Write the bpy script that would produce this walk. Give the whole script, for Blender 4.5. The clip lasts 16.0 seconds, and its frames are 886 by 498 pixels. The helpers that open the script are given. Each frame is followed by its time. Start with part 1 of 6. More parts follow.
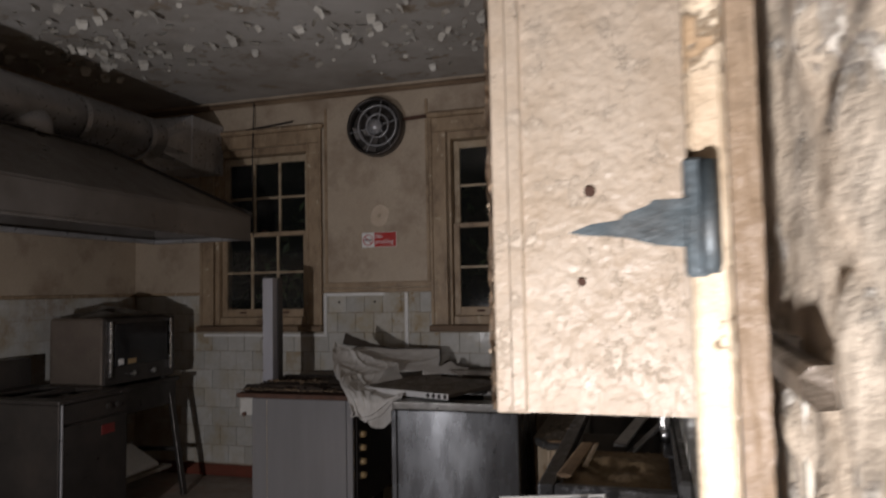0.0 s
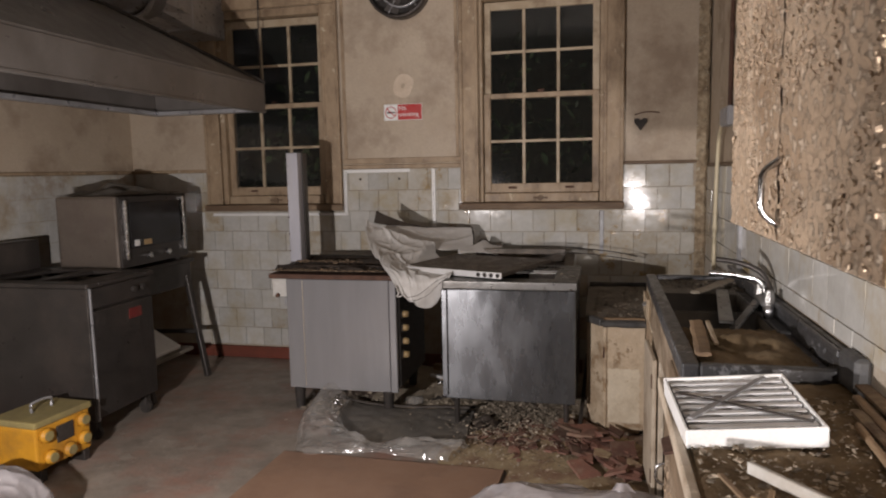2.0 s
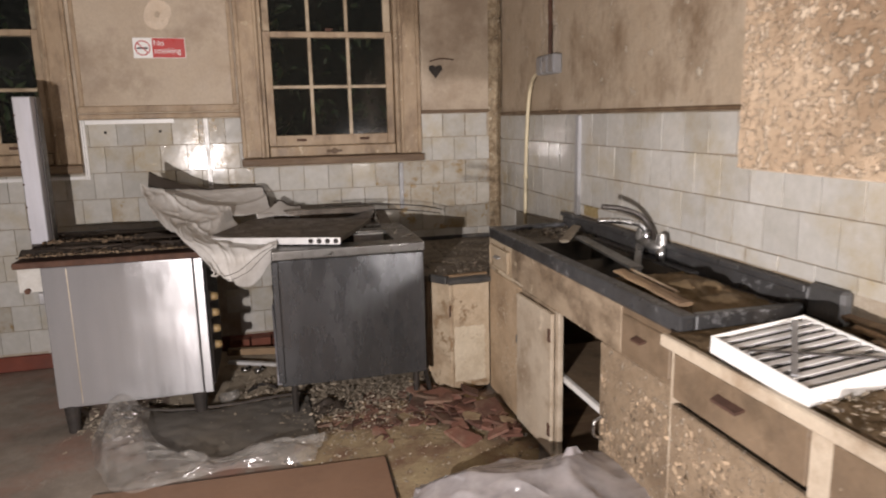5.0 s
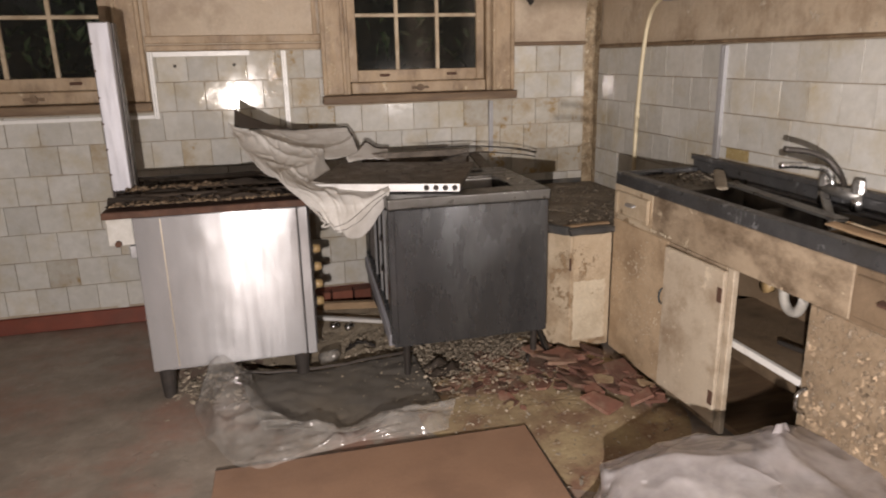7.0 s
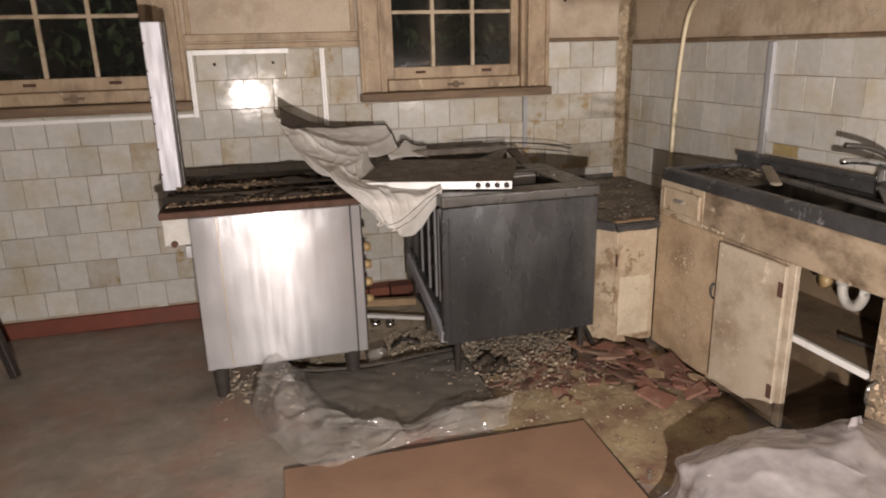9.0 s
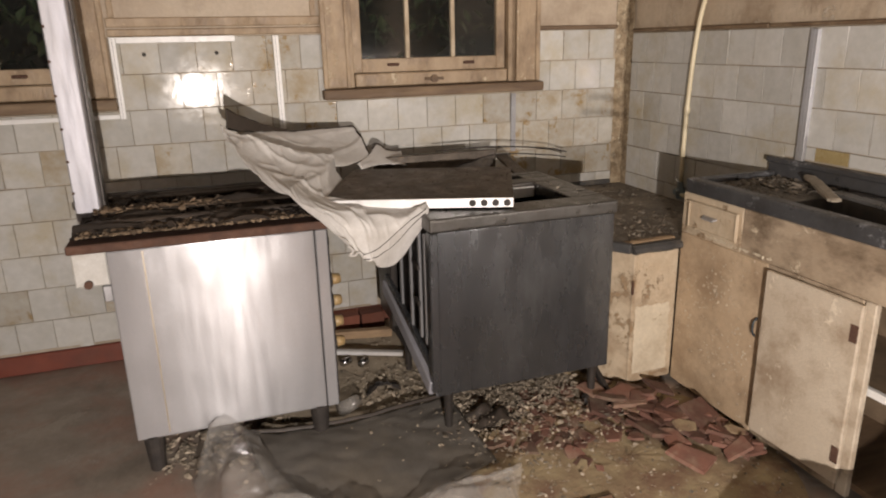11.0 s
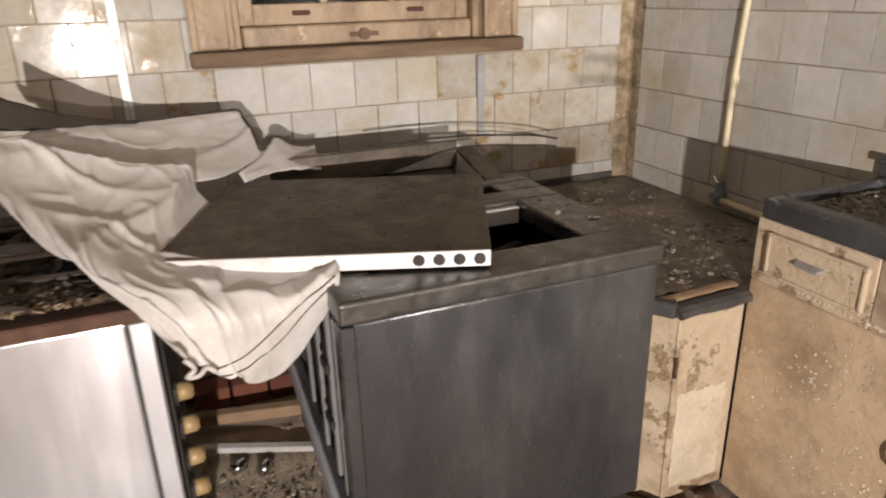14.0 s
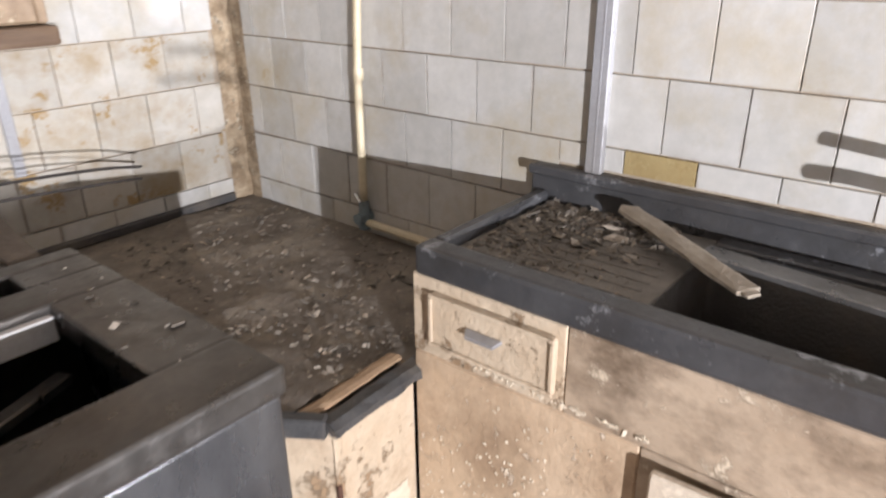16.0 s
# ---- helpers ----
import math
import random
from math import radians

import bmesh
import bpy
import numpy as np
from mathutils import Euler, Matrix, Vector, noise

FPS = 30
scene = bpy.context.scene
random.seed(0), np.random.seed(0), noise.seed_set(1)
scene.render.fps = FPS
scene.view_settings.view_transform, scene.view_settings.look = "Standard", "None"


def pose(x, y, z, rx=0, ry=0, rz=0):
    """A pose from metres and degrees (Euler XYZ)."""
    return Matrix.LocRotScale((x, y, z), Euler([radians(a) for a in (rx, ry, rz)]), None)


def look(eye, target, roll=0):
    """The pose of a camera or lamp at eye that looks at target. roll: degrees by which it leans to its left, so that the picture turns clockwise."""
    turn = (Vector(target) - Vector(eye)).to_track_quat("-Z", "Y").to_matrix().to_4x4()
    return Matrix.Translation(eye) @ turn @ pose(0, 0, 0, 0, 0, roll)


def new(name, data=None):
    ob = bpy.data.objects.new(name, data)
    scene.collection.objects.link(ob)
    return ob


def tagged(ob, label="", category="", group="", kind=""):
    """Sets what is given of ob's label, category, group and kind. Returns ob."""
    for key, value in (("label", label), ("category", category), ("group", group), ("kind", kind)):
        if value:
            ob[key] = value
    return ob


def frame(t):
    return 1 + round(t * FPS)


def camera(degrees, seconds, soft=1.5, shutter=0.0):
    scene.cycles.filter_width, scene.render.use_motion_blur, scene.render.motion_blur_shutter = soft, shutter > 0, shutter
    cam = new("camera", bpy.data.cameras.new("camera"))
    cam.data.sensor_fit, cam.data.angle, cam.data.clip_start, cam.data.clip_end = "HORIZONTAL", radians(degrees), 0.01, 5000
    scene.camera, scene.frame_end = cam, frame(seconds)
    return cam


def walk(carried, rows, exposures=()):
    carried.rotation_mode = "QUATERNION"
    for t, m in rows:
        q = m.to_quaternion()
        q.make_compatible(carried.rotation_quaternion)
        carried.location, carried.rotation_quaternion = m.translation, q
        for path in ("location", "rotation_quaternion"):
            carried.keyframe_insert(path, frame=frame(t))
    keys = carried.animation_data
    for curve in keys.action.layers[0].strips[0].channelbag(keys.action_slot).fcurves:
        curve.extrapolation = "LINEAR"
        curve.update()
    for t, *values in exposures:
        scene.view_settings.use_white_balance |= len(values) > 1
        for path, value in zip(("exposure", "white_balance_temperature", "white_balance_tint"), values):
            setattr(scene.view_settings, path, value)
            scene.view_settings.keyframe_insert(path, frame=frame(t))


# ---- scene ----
cam = camera(66.0, 16.0, 2.0, 0.5)
METRES, EYE, TILT, LEAN, TURN = 4.86, 1.483, 0.0, 0.0, 16.6
ROWS = [
    (0.0, 0.0, 0.0, 0.0, 0.06, 3.41, 1.08),
    (0.5, -0.0256, 0.0043, -0.0017, 0.1, -0.36, 1.25),
    (1.0, -0.0472, 0.0175, -0.0045, 0.06, -3.16, 1.26),
    (1.5, -0.078, 0.0347, -0.0053, -0.8, -5.44, 1.15),
    (2.0, -0.1057, 0.0496, -0.0057, -3.44, -6.59, 1.13),
    (2.5, -0.1393, 0.0604, -0.0059, -9.29, -7.17, 1.07),
    (3.0, -0.1666, 0.0712, -0.0042, -18.18, -7.18, 1.08),
    (5.5, -0.2693, 0.2143, -0.0097, -31.22, -12.52, 1.1),
    (6.0, -0.2877, 0.2468, -0.0127, -31.27, -13.93, 1.09),
    (6.5, -0.3022, 0.2785, -0.0129, -31.37, -14.77, 1.2),
    (7.0, -0.3182, 0.2991, -0.0134, -31.3, -15.74, 1.19),
    (7.5, -0.3406, 0.3143, -0.0105, -31.41, -15.99, 1.24),
    (8.0, -0.3583, 0.319, -0.0085, -31.37, -16.04, 1.35),
    (8.5, -0.3638, 0.3222, -0.0095, -31.59, -16.2, 1.48),
    (9.0, -0.3647, 0.3257, -0.0084, -32.06, -16.27, 1.47),
    (11.5, -0.2989, 0.4709, -0.0163, -36.4, -17.44, 1.41),
    (12.0, -0.2717, 0.5008, -0.0202, -36.93, -18.8, 1.47),
    (12.5, -0.2408, 0.5248, -0.0198, -37.52, -18.76, 1.34),
    (13.0, -0.2195, 0.5529, -0.0239, -37.91, -18.8, 1.21),
    (13.5, -0.1977, 0.5895, -0.0209, -38.23, -19.37, 1.22),
    (14.0, -0.1768, 0.6089, -0.0213, -39.08, -20.74, 1.36),
    (14.5, -0.1416, 0.6233, -0.0255, -45.13, -22.27, 1.22),
    (15.0, -0.1042, 0.6311, -0.0272, -54.06, -22.34, 0.97),
    (15.5, -0.0786, 0.6424, -0.0307, -61.36, -22.91, 0.64),
    (16.0, -0.0536, 0.6648, -0.0228, -67.22, -23.5, 0.49),
]
# Two fixed lamps replace one carried torch: low in the room, in the doorway.
EXPOSURES = [(0.0, -2.0, 6050, 10), (0.5, -1.85, 6050, 10), (1.0, -1.48, 6050, 10), (1.5, -1.0, 6100, 10), (2.0, -0.72, 6350, 12), (3.0, -0.52, 6550, 12), (5.5, -0.22, 6450, 12), (7.0, -0.18, 6700, 12), (9.0, -0.15, 6750, 12), (11.5, 0.05, 6800, 11), (13.0, 0.25, 6650, 11), (13.5, 0.25, 6550, 11), (14.0, 0.38, 6700, 11), (15.0, 1.0, 5950, 10), (15.5, 0.9, 5800, 10), (16.0, 1.05, 5750, 10)]
walk(cam, [(t, pose(0, 0, EYE, TILT, LEAN, TURN) @ pose(METRES * x, METRES * y, METRES * z, 90 + pitch, roll, yaw)) for t, x, y, z, yaw, pitch, roll in ROWS], EXPOSURES)

# ---- world and light ----
world = bpy.data.worlds.new("night")
scene.world = world
world.use_nodes = True
world.node_tree.nodes["Background"].inputs[0].default_value = (0.4, 0.42, 0.45, 1)
world.node_tree.nodes["Background"].inputs[1].default_value = 0.005


def spot(name, eye, target, watts, degrees, radius, colour):
    data = bpy.data.lights.new(name, "SPOT")
    data.energy, data.spot_size, data.spot_blend, data.shadow_soft_size, data.color = watts, radians(degrees), 0.8, radius, colour
    ob = new(name, data)
    ob.matrix_world = look(eye, target)
    return ob


spot("torch_lamp", (-2.1, 0.65, 1.04), (-1.65, 4.5, 1.05), 450, 168, 0.02, (1.0, 0.92, 0.88))
# Second copy of the torch, added to brighten the cupboard by the door.
spot("added_doorway_torch", (-0.12, -0.25, 1.0), (0.0, 1.2, 1.72), 440, 82, 0.03, (1.0, 0.92, 0.88))


# ---- materials ----
def mat(name, base, second, dirt=None, rough=0.6, metal=0.0, scale=6.0, fine=140.0, bump=0.15, spread=0.5, dirt_amount=0.55, stretch=(1, 1, 1),
        peel=None, peel_scale=30.0, peel_at=0.56, each=0.0, island=0.0, spec=0.5, dirt_scale=None, aniso=0.0, vary=0.14, edge=None):
    m = bpy.data.materials.new(name)
    m.use_nodes = True
    nt = m.node_tree
    n, l = nt.nodes, nt.links
    b = n["Principled BSDF"]
    geo = n.new("ShaderNodeNewGeometry")
    mp = n.new("ShaderNodeMapping")
    mp.inputs["Scale"].default_value = stretch
    l.new(geo.outputs["Position"], mp.inputs["Vector"])

    def noise_at(s, detail=6, rgh=0.6, vec=mp):
        k = n.new("ShaderNodeTexNoise")
        k.inputs["Scale"].default_value, k.inputs["Detail"].default_value, k.inputs["Roughness"].default_value = s, detail, rgh
        l.new(vec.outputs[0], k.inputs["Vector"])
        return k.outputs["Fac"]

    def ramp(fac, a, c):
        r = n.new("ShaderNodeMapRange")
        r.inputs["From Min"].default_value, r.inputs["From Max"].default_value = a, c
        l.new(fac, r.inputs["Value"])
        return r.outputs["Result"]

    def mix(fac, a, c):
        x = n.new("ShaderNodeMix")
        x.data_type = "RGBA"
        if isinstance(fac, float):
            x.inputs[0].default_value = fac
        else:
            l.new(fac, x.inputs[0])
        for v, i in ((a, 6), (c, 7)):
            if isinstance(v, tuple):
                x.inputs[i].default_value = (*v, 1)
            else:
                l.new(v, x.inputs[i])
        return x.outputs[2]

    def times(fac, k):
        x = n.new("ShaderNodeMath")
        x.operation = "MULTIPLY"
        l.new(fac, x.inputs[0])
        x.inputs[1].default_value = k
        return x.outputs[0]

    col = mix(ramp(noise_at(scale), 0.5 - spread * 0.4, 0.5 + spread * 0.4), base, second)
    grain = noise_at(fine, 4)
    col = mix(times(ramp(grain, 0.35, 0.75), 0.35), col, tuple(v * 0.6 for v in base))
    if dirt:
        col = mix(times(ramp(noise_at(dirt_scale or scale * 0.35, 9, 0.68), 0.47, 0.66), dirt_amount), col, dirt)
    height = grain
    if aniso:
        add = n.new("ShaderNodeMath")
        add.operation = "ADD"
        l.new(times(grain, 0.03), add.inputs[0])
        l.new(times(noise_at(3.2, 1.5, 0.5, geo), 1.6), add.inputs[1])
        height = add.outputs[0]
    if peel:
        f = ramp(noise_at(peel_scale, 13, 0.74, geo), peel_at, peel_at + 0.045)
        col = mix(f, col, peel)
        add = n.new("ShaderNodeMath")
        add.operation = "ADD"
        l.new(grain, add.inputs[0])
        l.new(times(f, 0.5), add.inputs[1])
        height = add.outputs[0]
    if edge:
        tc = n.new("ShaderNodeTexCoord")
        sep = n.new("ShaderNodeSeparateXYZ")
        l.new(tc.outputs["Generated"], sep.inputs[0])
        far = []
        for axis in ("X", "Z"):
            away = n.new("ShaderNodeMath")
            away.operation = "SUBTRACT"
            away.inputs[1].default_value = 0.5
            l.new(sep.outputs[axis], away.inputs[0])
            size = n.new("ShaderNodeMath")
            size.operation = "ABSOLUTE"
            l.new(away.outputs[0], size.inputs[0])
            far.append(size.outputs[0])
        most = n.new("ShaderNodeMath")
        most.operation = "MAXIMUM"
        l.new(far[0], most.inputs[0])
        l.new(far[1], most.inputs[1])
        ragged = n.new("ShaderNodeMath")
        ragged.operation = "ADD"
        l.new(most.outputs[0], ragged.inputs[0])
        l.new(times(noise_at(16, 8, 0.7, geo), 0.2), ragged.inputs[1])
        near = times(ramp(ragged.outputs[0], 0.565, 0.65), 0.8)
        both = n.new("ShaderNodeMath")
        both.operation = "MULTIPLY"
        l.new(near, both.inputs[0])
        l.new(ramp(noise_at(2.6, 6, 0.6, geo), 0.48, 0.6), both.inputs[1])
        col = mix(both.outputs[0], col, edge)
    if each:
        info = n.new("ShaderNodeObjectInfo")
        v = n.new("ShaderNodeHueSaturation")
        l.new(ramp(info.outputs["Random"], 0, 1), v.inputs["Value"])
        r = v.inputs["Value"].links[0].from_node
        r.inputs["To Min"].default_value, r.inputs["To Max"].default_value = 1 - each, 1 + each * 0.4
        l.new(col, v.inputs["Color"])
        col = v.outputs[0]
    if island:
        v = n.new("ShaderNodeHueSaturation")
        l.new(ramp(geo.outputs["Random Per Island"], 0, 1), v.inputs["Value"])
        r = v.inputs["Value"].links[0].from_node
        r.inputs["To Min"].default_value, r.inputs["To Max"].default_value = 1 - island, 1 + island
        l.new(col, v.inputs["Color"])
        col = v.outputs[0]
    l.new(col, b.inputs["Base Color"])
    rr = n.new("ShaderNodeMapRange")
    rr.inputs["To Min"].default_value, rr.inputs["To Max"].default_value = max(0.03, rough - vary), min(1, rough + vary)
    rr.inputs["From Min"].default_value, rr.inputs["From Max"].default_value = 0.3, 0.7
    l.new(noise_at(scale * 2.3, 5), rr.inputs["Value"])
    l.new(rr.outputs[0], b.inputs["Roughness"])
    b.inputs["Metallic"].default_value = metal
    if aniso:
        tan = n.new("ShaderNodeTangent")
        tan.direction_type, tan.axis = "RADIAL", "Z"
        l.new(tan.outputs[0], b.inputs["Tangent"])
        b.inputs["Anisotropic"].default_value, b.inputs["Anisotropic Rotation"].default_value = aniso, 0.25
    b.inputs["Specular IOR Level"].default_value = spec
    bp = n.new("ShaderNodeBump")
    bp.inputs["Strength"].default_value, bp.inputs["Distance"].default_value = min(1.0, bump * 2), 0.004
    l.new(height, bp.inputs["Height"])
    l.new(bp.outputs[0], b.inputs["Normal"])
    return m


CREAM = (0.5, 0.415, 0.315)
M_tile = mat("glazed_tile", (0.57, 0.56, 0.53), (0.5, 0.485, 0.44), (0.41, 0.335, 0.2), rough=0.1, scale=9, fine=30, bump=0.03, dirt_amount=0.6, each=0.13, spec=0.24, dirt_scale=3.4, vary=0.035, peel=(0.4, 0.3, 0.16), peel_scale=3.4, peel_at=0.645, edge=(0.26, 0.175, 0.095))
M_tile_damp = mat("damp_stained_tile", (0.52, 0.5, 0.45), (0.44, 0.4, 0.33), (0.33, 0.255, 0.15), rough=0.12, scale=9, fine=30, bump=0.03, dirt_amount=0.8, each=0.15, spec=0.24, dirt_scale=5, vary=0.04, peel=(0.33, 0.235, 0.12), peel_scale=9, peel_at=0.57, edge=(0.24, 0.155, 0.08))
M_tile_brown = mat("stained_tile", (0.5, 0.4, 0.2), (0.42, 0.32, 0.15), (0.3, 0.2, 0.08), rough=0.25, scale=9, each=0.2)
M_grout = mat("grout", (0.36, 0.285, 0.2), (0.48, 0.43, 0.35), (0.15, 0.1, 0.06), rough=0.9, scale=9, bump=0.3)
M_wall = mat("painted_wall", CREAM, (0.42, 0.335, 0.245), (0.24, 0.175, 0.12), rough=0.6, scale=3.0, fine=70, bump=0.2, dirt_amount=0.75, dirt_scale=2.6, peel=(0.6, 0.53, 0.42), peel_scale=7, peel_at=0.66)
M_wall_right = mat("stained_plaster", (0.52, 0.43, 0.325), (0.43, 0.335, 0.235), (0.2, 0.135, 0.08), rough=0.75, scale=4.5, fine=50, bump=0.4, dirt_amount=0.9, dirt_scale=3.2, stretch=(1, 1, 0.75), peel=(0.62, 0.55, 0.44), peel_scale=9, peel_at=0.59)
M_plaster = mat("rough_plaster", (0.46, 0.37, 0.25), (0.26, 0.19, 0.115), (0.12, 0.08, 0.045), rough=0.9, scale=26, fine=60, bump=0.6, spread=0.3, dirt_amount=0.85, dirt_scale=11, peel=(0.58, 0.5, 0.37), peel_scale=30, peel_at=0.57)
M_drawer = mat("damp_brown_board", (0.235, 0.17, 0.11), (0.165, 0.115, 0.072), (0.085, 0.06, 0.038), rough=0.55, scale=7, fine=60, bump=0.35, dirt_amount=0.7, dirt_scale=5, peel=(0.4, 0.31, 0.21), peel_scale=20, peel_at=0.65)
M_greywood = mat("grey_weathered_wood", (0.34, 0.295, 0.23), (0.24, 0.2, 0.15), (0.13, 0.1, 0.07), rough=0.85, scale=14, bump=0.4)
M_plaster_near = mat("crumbling_plaster", (0.55, 0.47, 0.37), (0.42, 0.34, 0.25), (0.3, 0.21, 0.13), rough=0.85, scale=12, fine=50, bump=0.5, peel=(0.72, 0.66, 0.57), peel_scale=16, peel_at=0.56)
M_ceiling = mat("peeling_ceiling", (0.5, 0.48, 0.45), (0.4, 0.375, 0.34), (0.2, 0.165, 0.125), rough=0.8, scale=2.4, bump=0.4, peel=(0.3, 0.25, 0.19), peel_scale=5, peel_at=0.55, dirt_amount=0.6)
M_flake = mat("paint_flake", (0.62, 0.6, 0.55), (0.45, 0.42, 0.36), None, rough=0.7, scale=20, island=0.3)
M_floor = mat("worn_concrete", (0.34, 0.29, 0.24), (0.17, 0.142, 0.115), (0.29, 0.165, 0.125), rough=0.55, scale=5, fine=34, bump=0.3, dirt_amount=0.85, dirt_scale=2.6, peel=(0.3, 0.26, 0.215), peel_scale=4.5, peel_at=0.58)
M_skirt = mat("red_skirting", (0.2, 0.055, 0.033), (0.14, 0.04, 0.027), (0.08, 0.045, 0.03), rough=0.45, scale=8, bump=0.1)
M_wood = mat("old_painted_wood", (0.42, 0.315, 0.205), (0.31, 0.22, 0.135), (0.14, 0.09, 0.052), rough=0.55, scale=9, fine=60, bump=0.3, stretch=(1.6, 1.6, 0.8), dirt_amount=0.8, dirt_scale=5, peel=(0.55, 0.46, 0.33), peel_scale=12, peel_at=0.6)
M_sill = mat("sill_wood", (0.18, 0.115, 0.066), (0.11, 0.07, 0.042), (0.35, 0.26, 0.16), rough=0.6, scale=9, bump=0.25, stretch=(0.5, 3, 3))
M_sash = mat("sash_paint", (0.5, 0.41, 0.29), (0.37, 0.28, 0.175), (0.16, 0.105, 0.06), rough=0.5, scale=9, bump=0.2, dirt_amount=0.8, dirt_scale=6)
M_steel = mat("brushed_steel", (0.44, 0.44, 0.452), (0.38, 0.38, 0.39), (0.33, 0.325, 0.325), rough=0.22, metal=0.5, scale=2.2, fine=160, bump=0.5, stretch=(5, 5, 0.5), dirt_amount=0.35, aniso=0.92, vary=0.04, dirt_scale=1.6)
# Same steel as M_steel; the dark room it mirrors is put into the colour.
M_steel_darkened = mat("dark_reflection_steel", (0.135, 0.14, 0.148), (0.085, 0.087, 0.091), (0.23, 0.24, 0.25), rough=0.27, metal=0.72, scale=2.4, fine=160, bump=0.45, stretch=(2.4, 2.4, 0.8), dirt_amount=0.5, aniso=0.8, vary=0.07, dirt_scale=2.1)
M_steel_top = mat("grimy_steel", (0.15, 0.146, 0.138), (0.1, 0.096, 0.09), (0.07, 0.06, 0.05), rough=0.36, metal=0.8, scale=12, fine=90, bump=0.12, dirt_amount=0.7)
M_stain = mat("rust_run", (0.47, 0.42, 0.34), (0.41, 0.35, 0.26), None, rough=0.4, metal=0.6, scale=12)
M_grime = mat("greasy_brown_sheet", (0.1, 0.081, 0.062), (0.06, 0.047, 0.036), (0.17, 0.135, 0.1), rough=0.5, metal=0.25, scale=7, fine=45, bump=0.5, dirt_scale=12)
M_satin = mat("satin_steel", (0.5, 0.5, 0.545), (0.43, 0.43, 0.47), (0.4, 0.37, 0.34), rough=0.5, metal=0.45, scale=4, fine=160, bump=0.02, stretch=(4, 4, 0.5), dirt_amount=0.3)
M_alu = mat("bright_aluminium", (0.82, 0.82, 0.82), (0.72, 0.71, 0.7), (0.5, 0.46, 0.4), rough=0.45, metal=0.35, scale=10, bump=0.04)
M_black = mat("burnt_black", (0.022, 0.019, 0.017), (0.045, 0.036, 0.03), None, rough=0.7, scale=18, bump=0.3)
M_rust = mat("rust", (0.075, 0.036, 0.024), (0.125, 0.063, 0.04), (0.035, 0.022, 0.016), rough=0.85, scale=20, bump=0.4)
M_char = mat("burnt_scale", (0.07, 0.05, 0.036), (0.02, 0.016, 0.013), None, rough=0.75, scale=14, bump=0.6, island=0.6, stretch=(0.35, 1.4, 1), peel=(0.2, 0.15, 0.1), peel_scale=26, peel_at=0.62)
M_hob_flake = mat("rusty_flake", (0.3, 0.225, 0.15), (0.16, 0.11, 0.07), None, rough=0.85, scale=30, bump=0.4, island=0.6)
M_front = mat("scorched_tan_paint", (0.59, 0.455, 0.31), (0.47, 0.34, 0.215), (0.22, 0.145, 0.085), rough=0.6, scale=5, fine=55, bump=0.35, dirt_amount=0.8, dirt_scale=3.0, peel=(0.68, 0.57, 0.43), peel_scale=24, peel_at=0.6)
M_debris = mat("plaster_debris", (0.42, 0.36, 0.28), (0.29, 0.235, 0.175), None, rough=0.95, scale=18, bump=0.4, island=0.55)
M_shard = mat("red_clay_tile", (0.22, 0.1, 0.07), (0.15, 0.075, 0.055), (0.3, 0.22, 0.155), rough=0.85, scale=14, bump=0.3, each=0.5, dirt_amount=0.75, dirt_scale=9)
M_sand = mat("pale_dust", (0.52, 0.44, 0.33), (0.4, 0.33, 0.24), (0.2, 0.155, 0.11), rough=0.95, scale=9, fine=70, bump=0.6, dirt_amount=0.5)
M_dirt = mat("yellow_dirt", (0.42, 0.335, 0.195), (0.25, 0.175, 0.105), (0.17, 0.085, 0.058), rough=0.95, scale=6, fine=55, bump=0.8, spread=0.35, dirt_amount=0.9, dirt_scale=5.5, peel=(0.46, 0.39, 0.27), peel_scale=24, peel_at=0.6)
M_white = mat("white_plastic", (0.84, 0.835, 0.82), (0.78, 0.77, 0.74), (0.6, 0.54, 0.44), rough=0.35, scale=8, bump=0.03, dirt_amount=0.25)
M_strip = mat("dirty_white_strip", (0.55, 0.54, 0.51), (0.42, 0.4, 0.36), (0.28, 0.23, 0.16), rough=0.5, scale=14, bump=0.1)
M_grey_plastic = mat("grey_trunking", (0.36, 0.36, 0.37), (0.31, 0.31, 0.32), (0.2, 0.18, 0.15), rough=0.4, scale=10, bump=0.03)
M_pipe = mat("cream_pipe", (0.66, 0.58, 0.4), (0.56, 0.48, 0.32), (0.3, 0.22, 0.12), rough=0.45, scale=12, bump=0.08, dirt_amount=0.35)
M_copper = mat("green_copper", (0.27, 0.34, 0.36), (0.19, 0.23, 0.25), (0.13, 0.1, 0.07), rough=0.6, metal=0.2, scale=30)
M_unit = mat("peeling_cream_paint", (0.6, 0.5, 0.365), (0.5, 0.39, 0.265), (0.25, 0.165, 0.095), rough=0.62, scale=10, fine=55, bump=0.45, dirt_amount=0.75, peel=(0.33, 0.225, 0.13), peel_scale=11, peel_at=0.555, dirt_scale=4.5)
M_apron = mat("grimy_cream_board", (0.47, 0.375, 0.27), (0.33, 0.25, 0.17), (0.1, 0.067, 0.04), rough=0.6, scale=5, fine=55, bump=0.3, dirt_amount=0.95, dirt_scale=4.5, stretch=(1, 0.7, 1.2), peel=(0.62, 0.52, 0.38), peel_scale=14, peel_at=0.6)
M_chip = mat("swollen_chipboard", (0.6, 0.46, 0.325), (0.44, 0.32, 0.215), (0.27, 0.18, 0.11), rough=0.5, scale=5, fine=80, bump=0.7, dirt_amount=0.7, dirt_scale=2.6, peel=(0.7, 0.575, 0.435), peel_scale=40, peel_at=0.52)
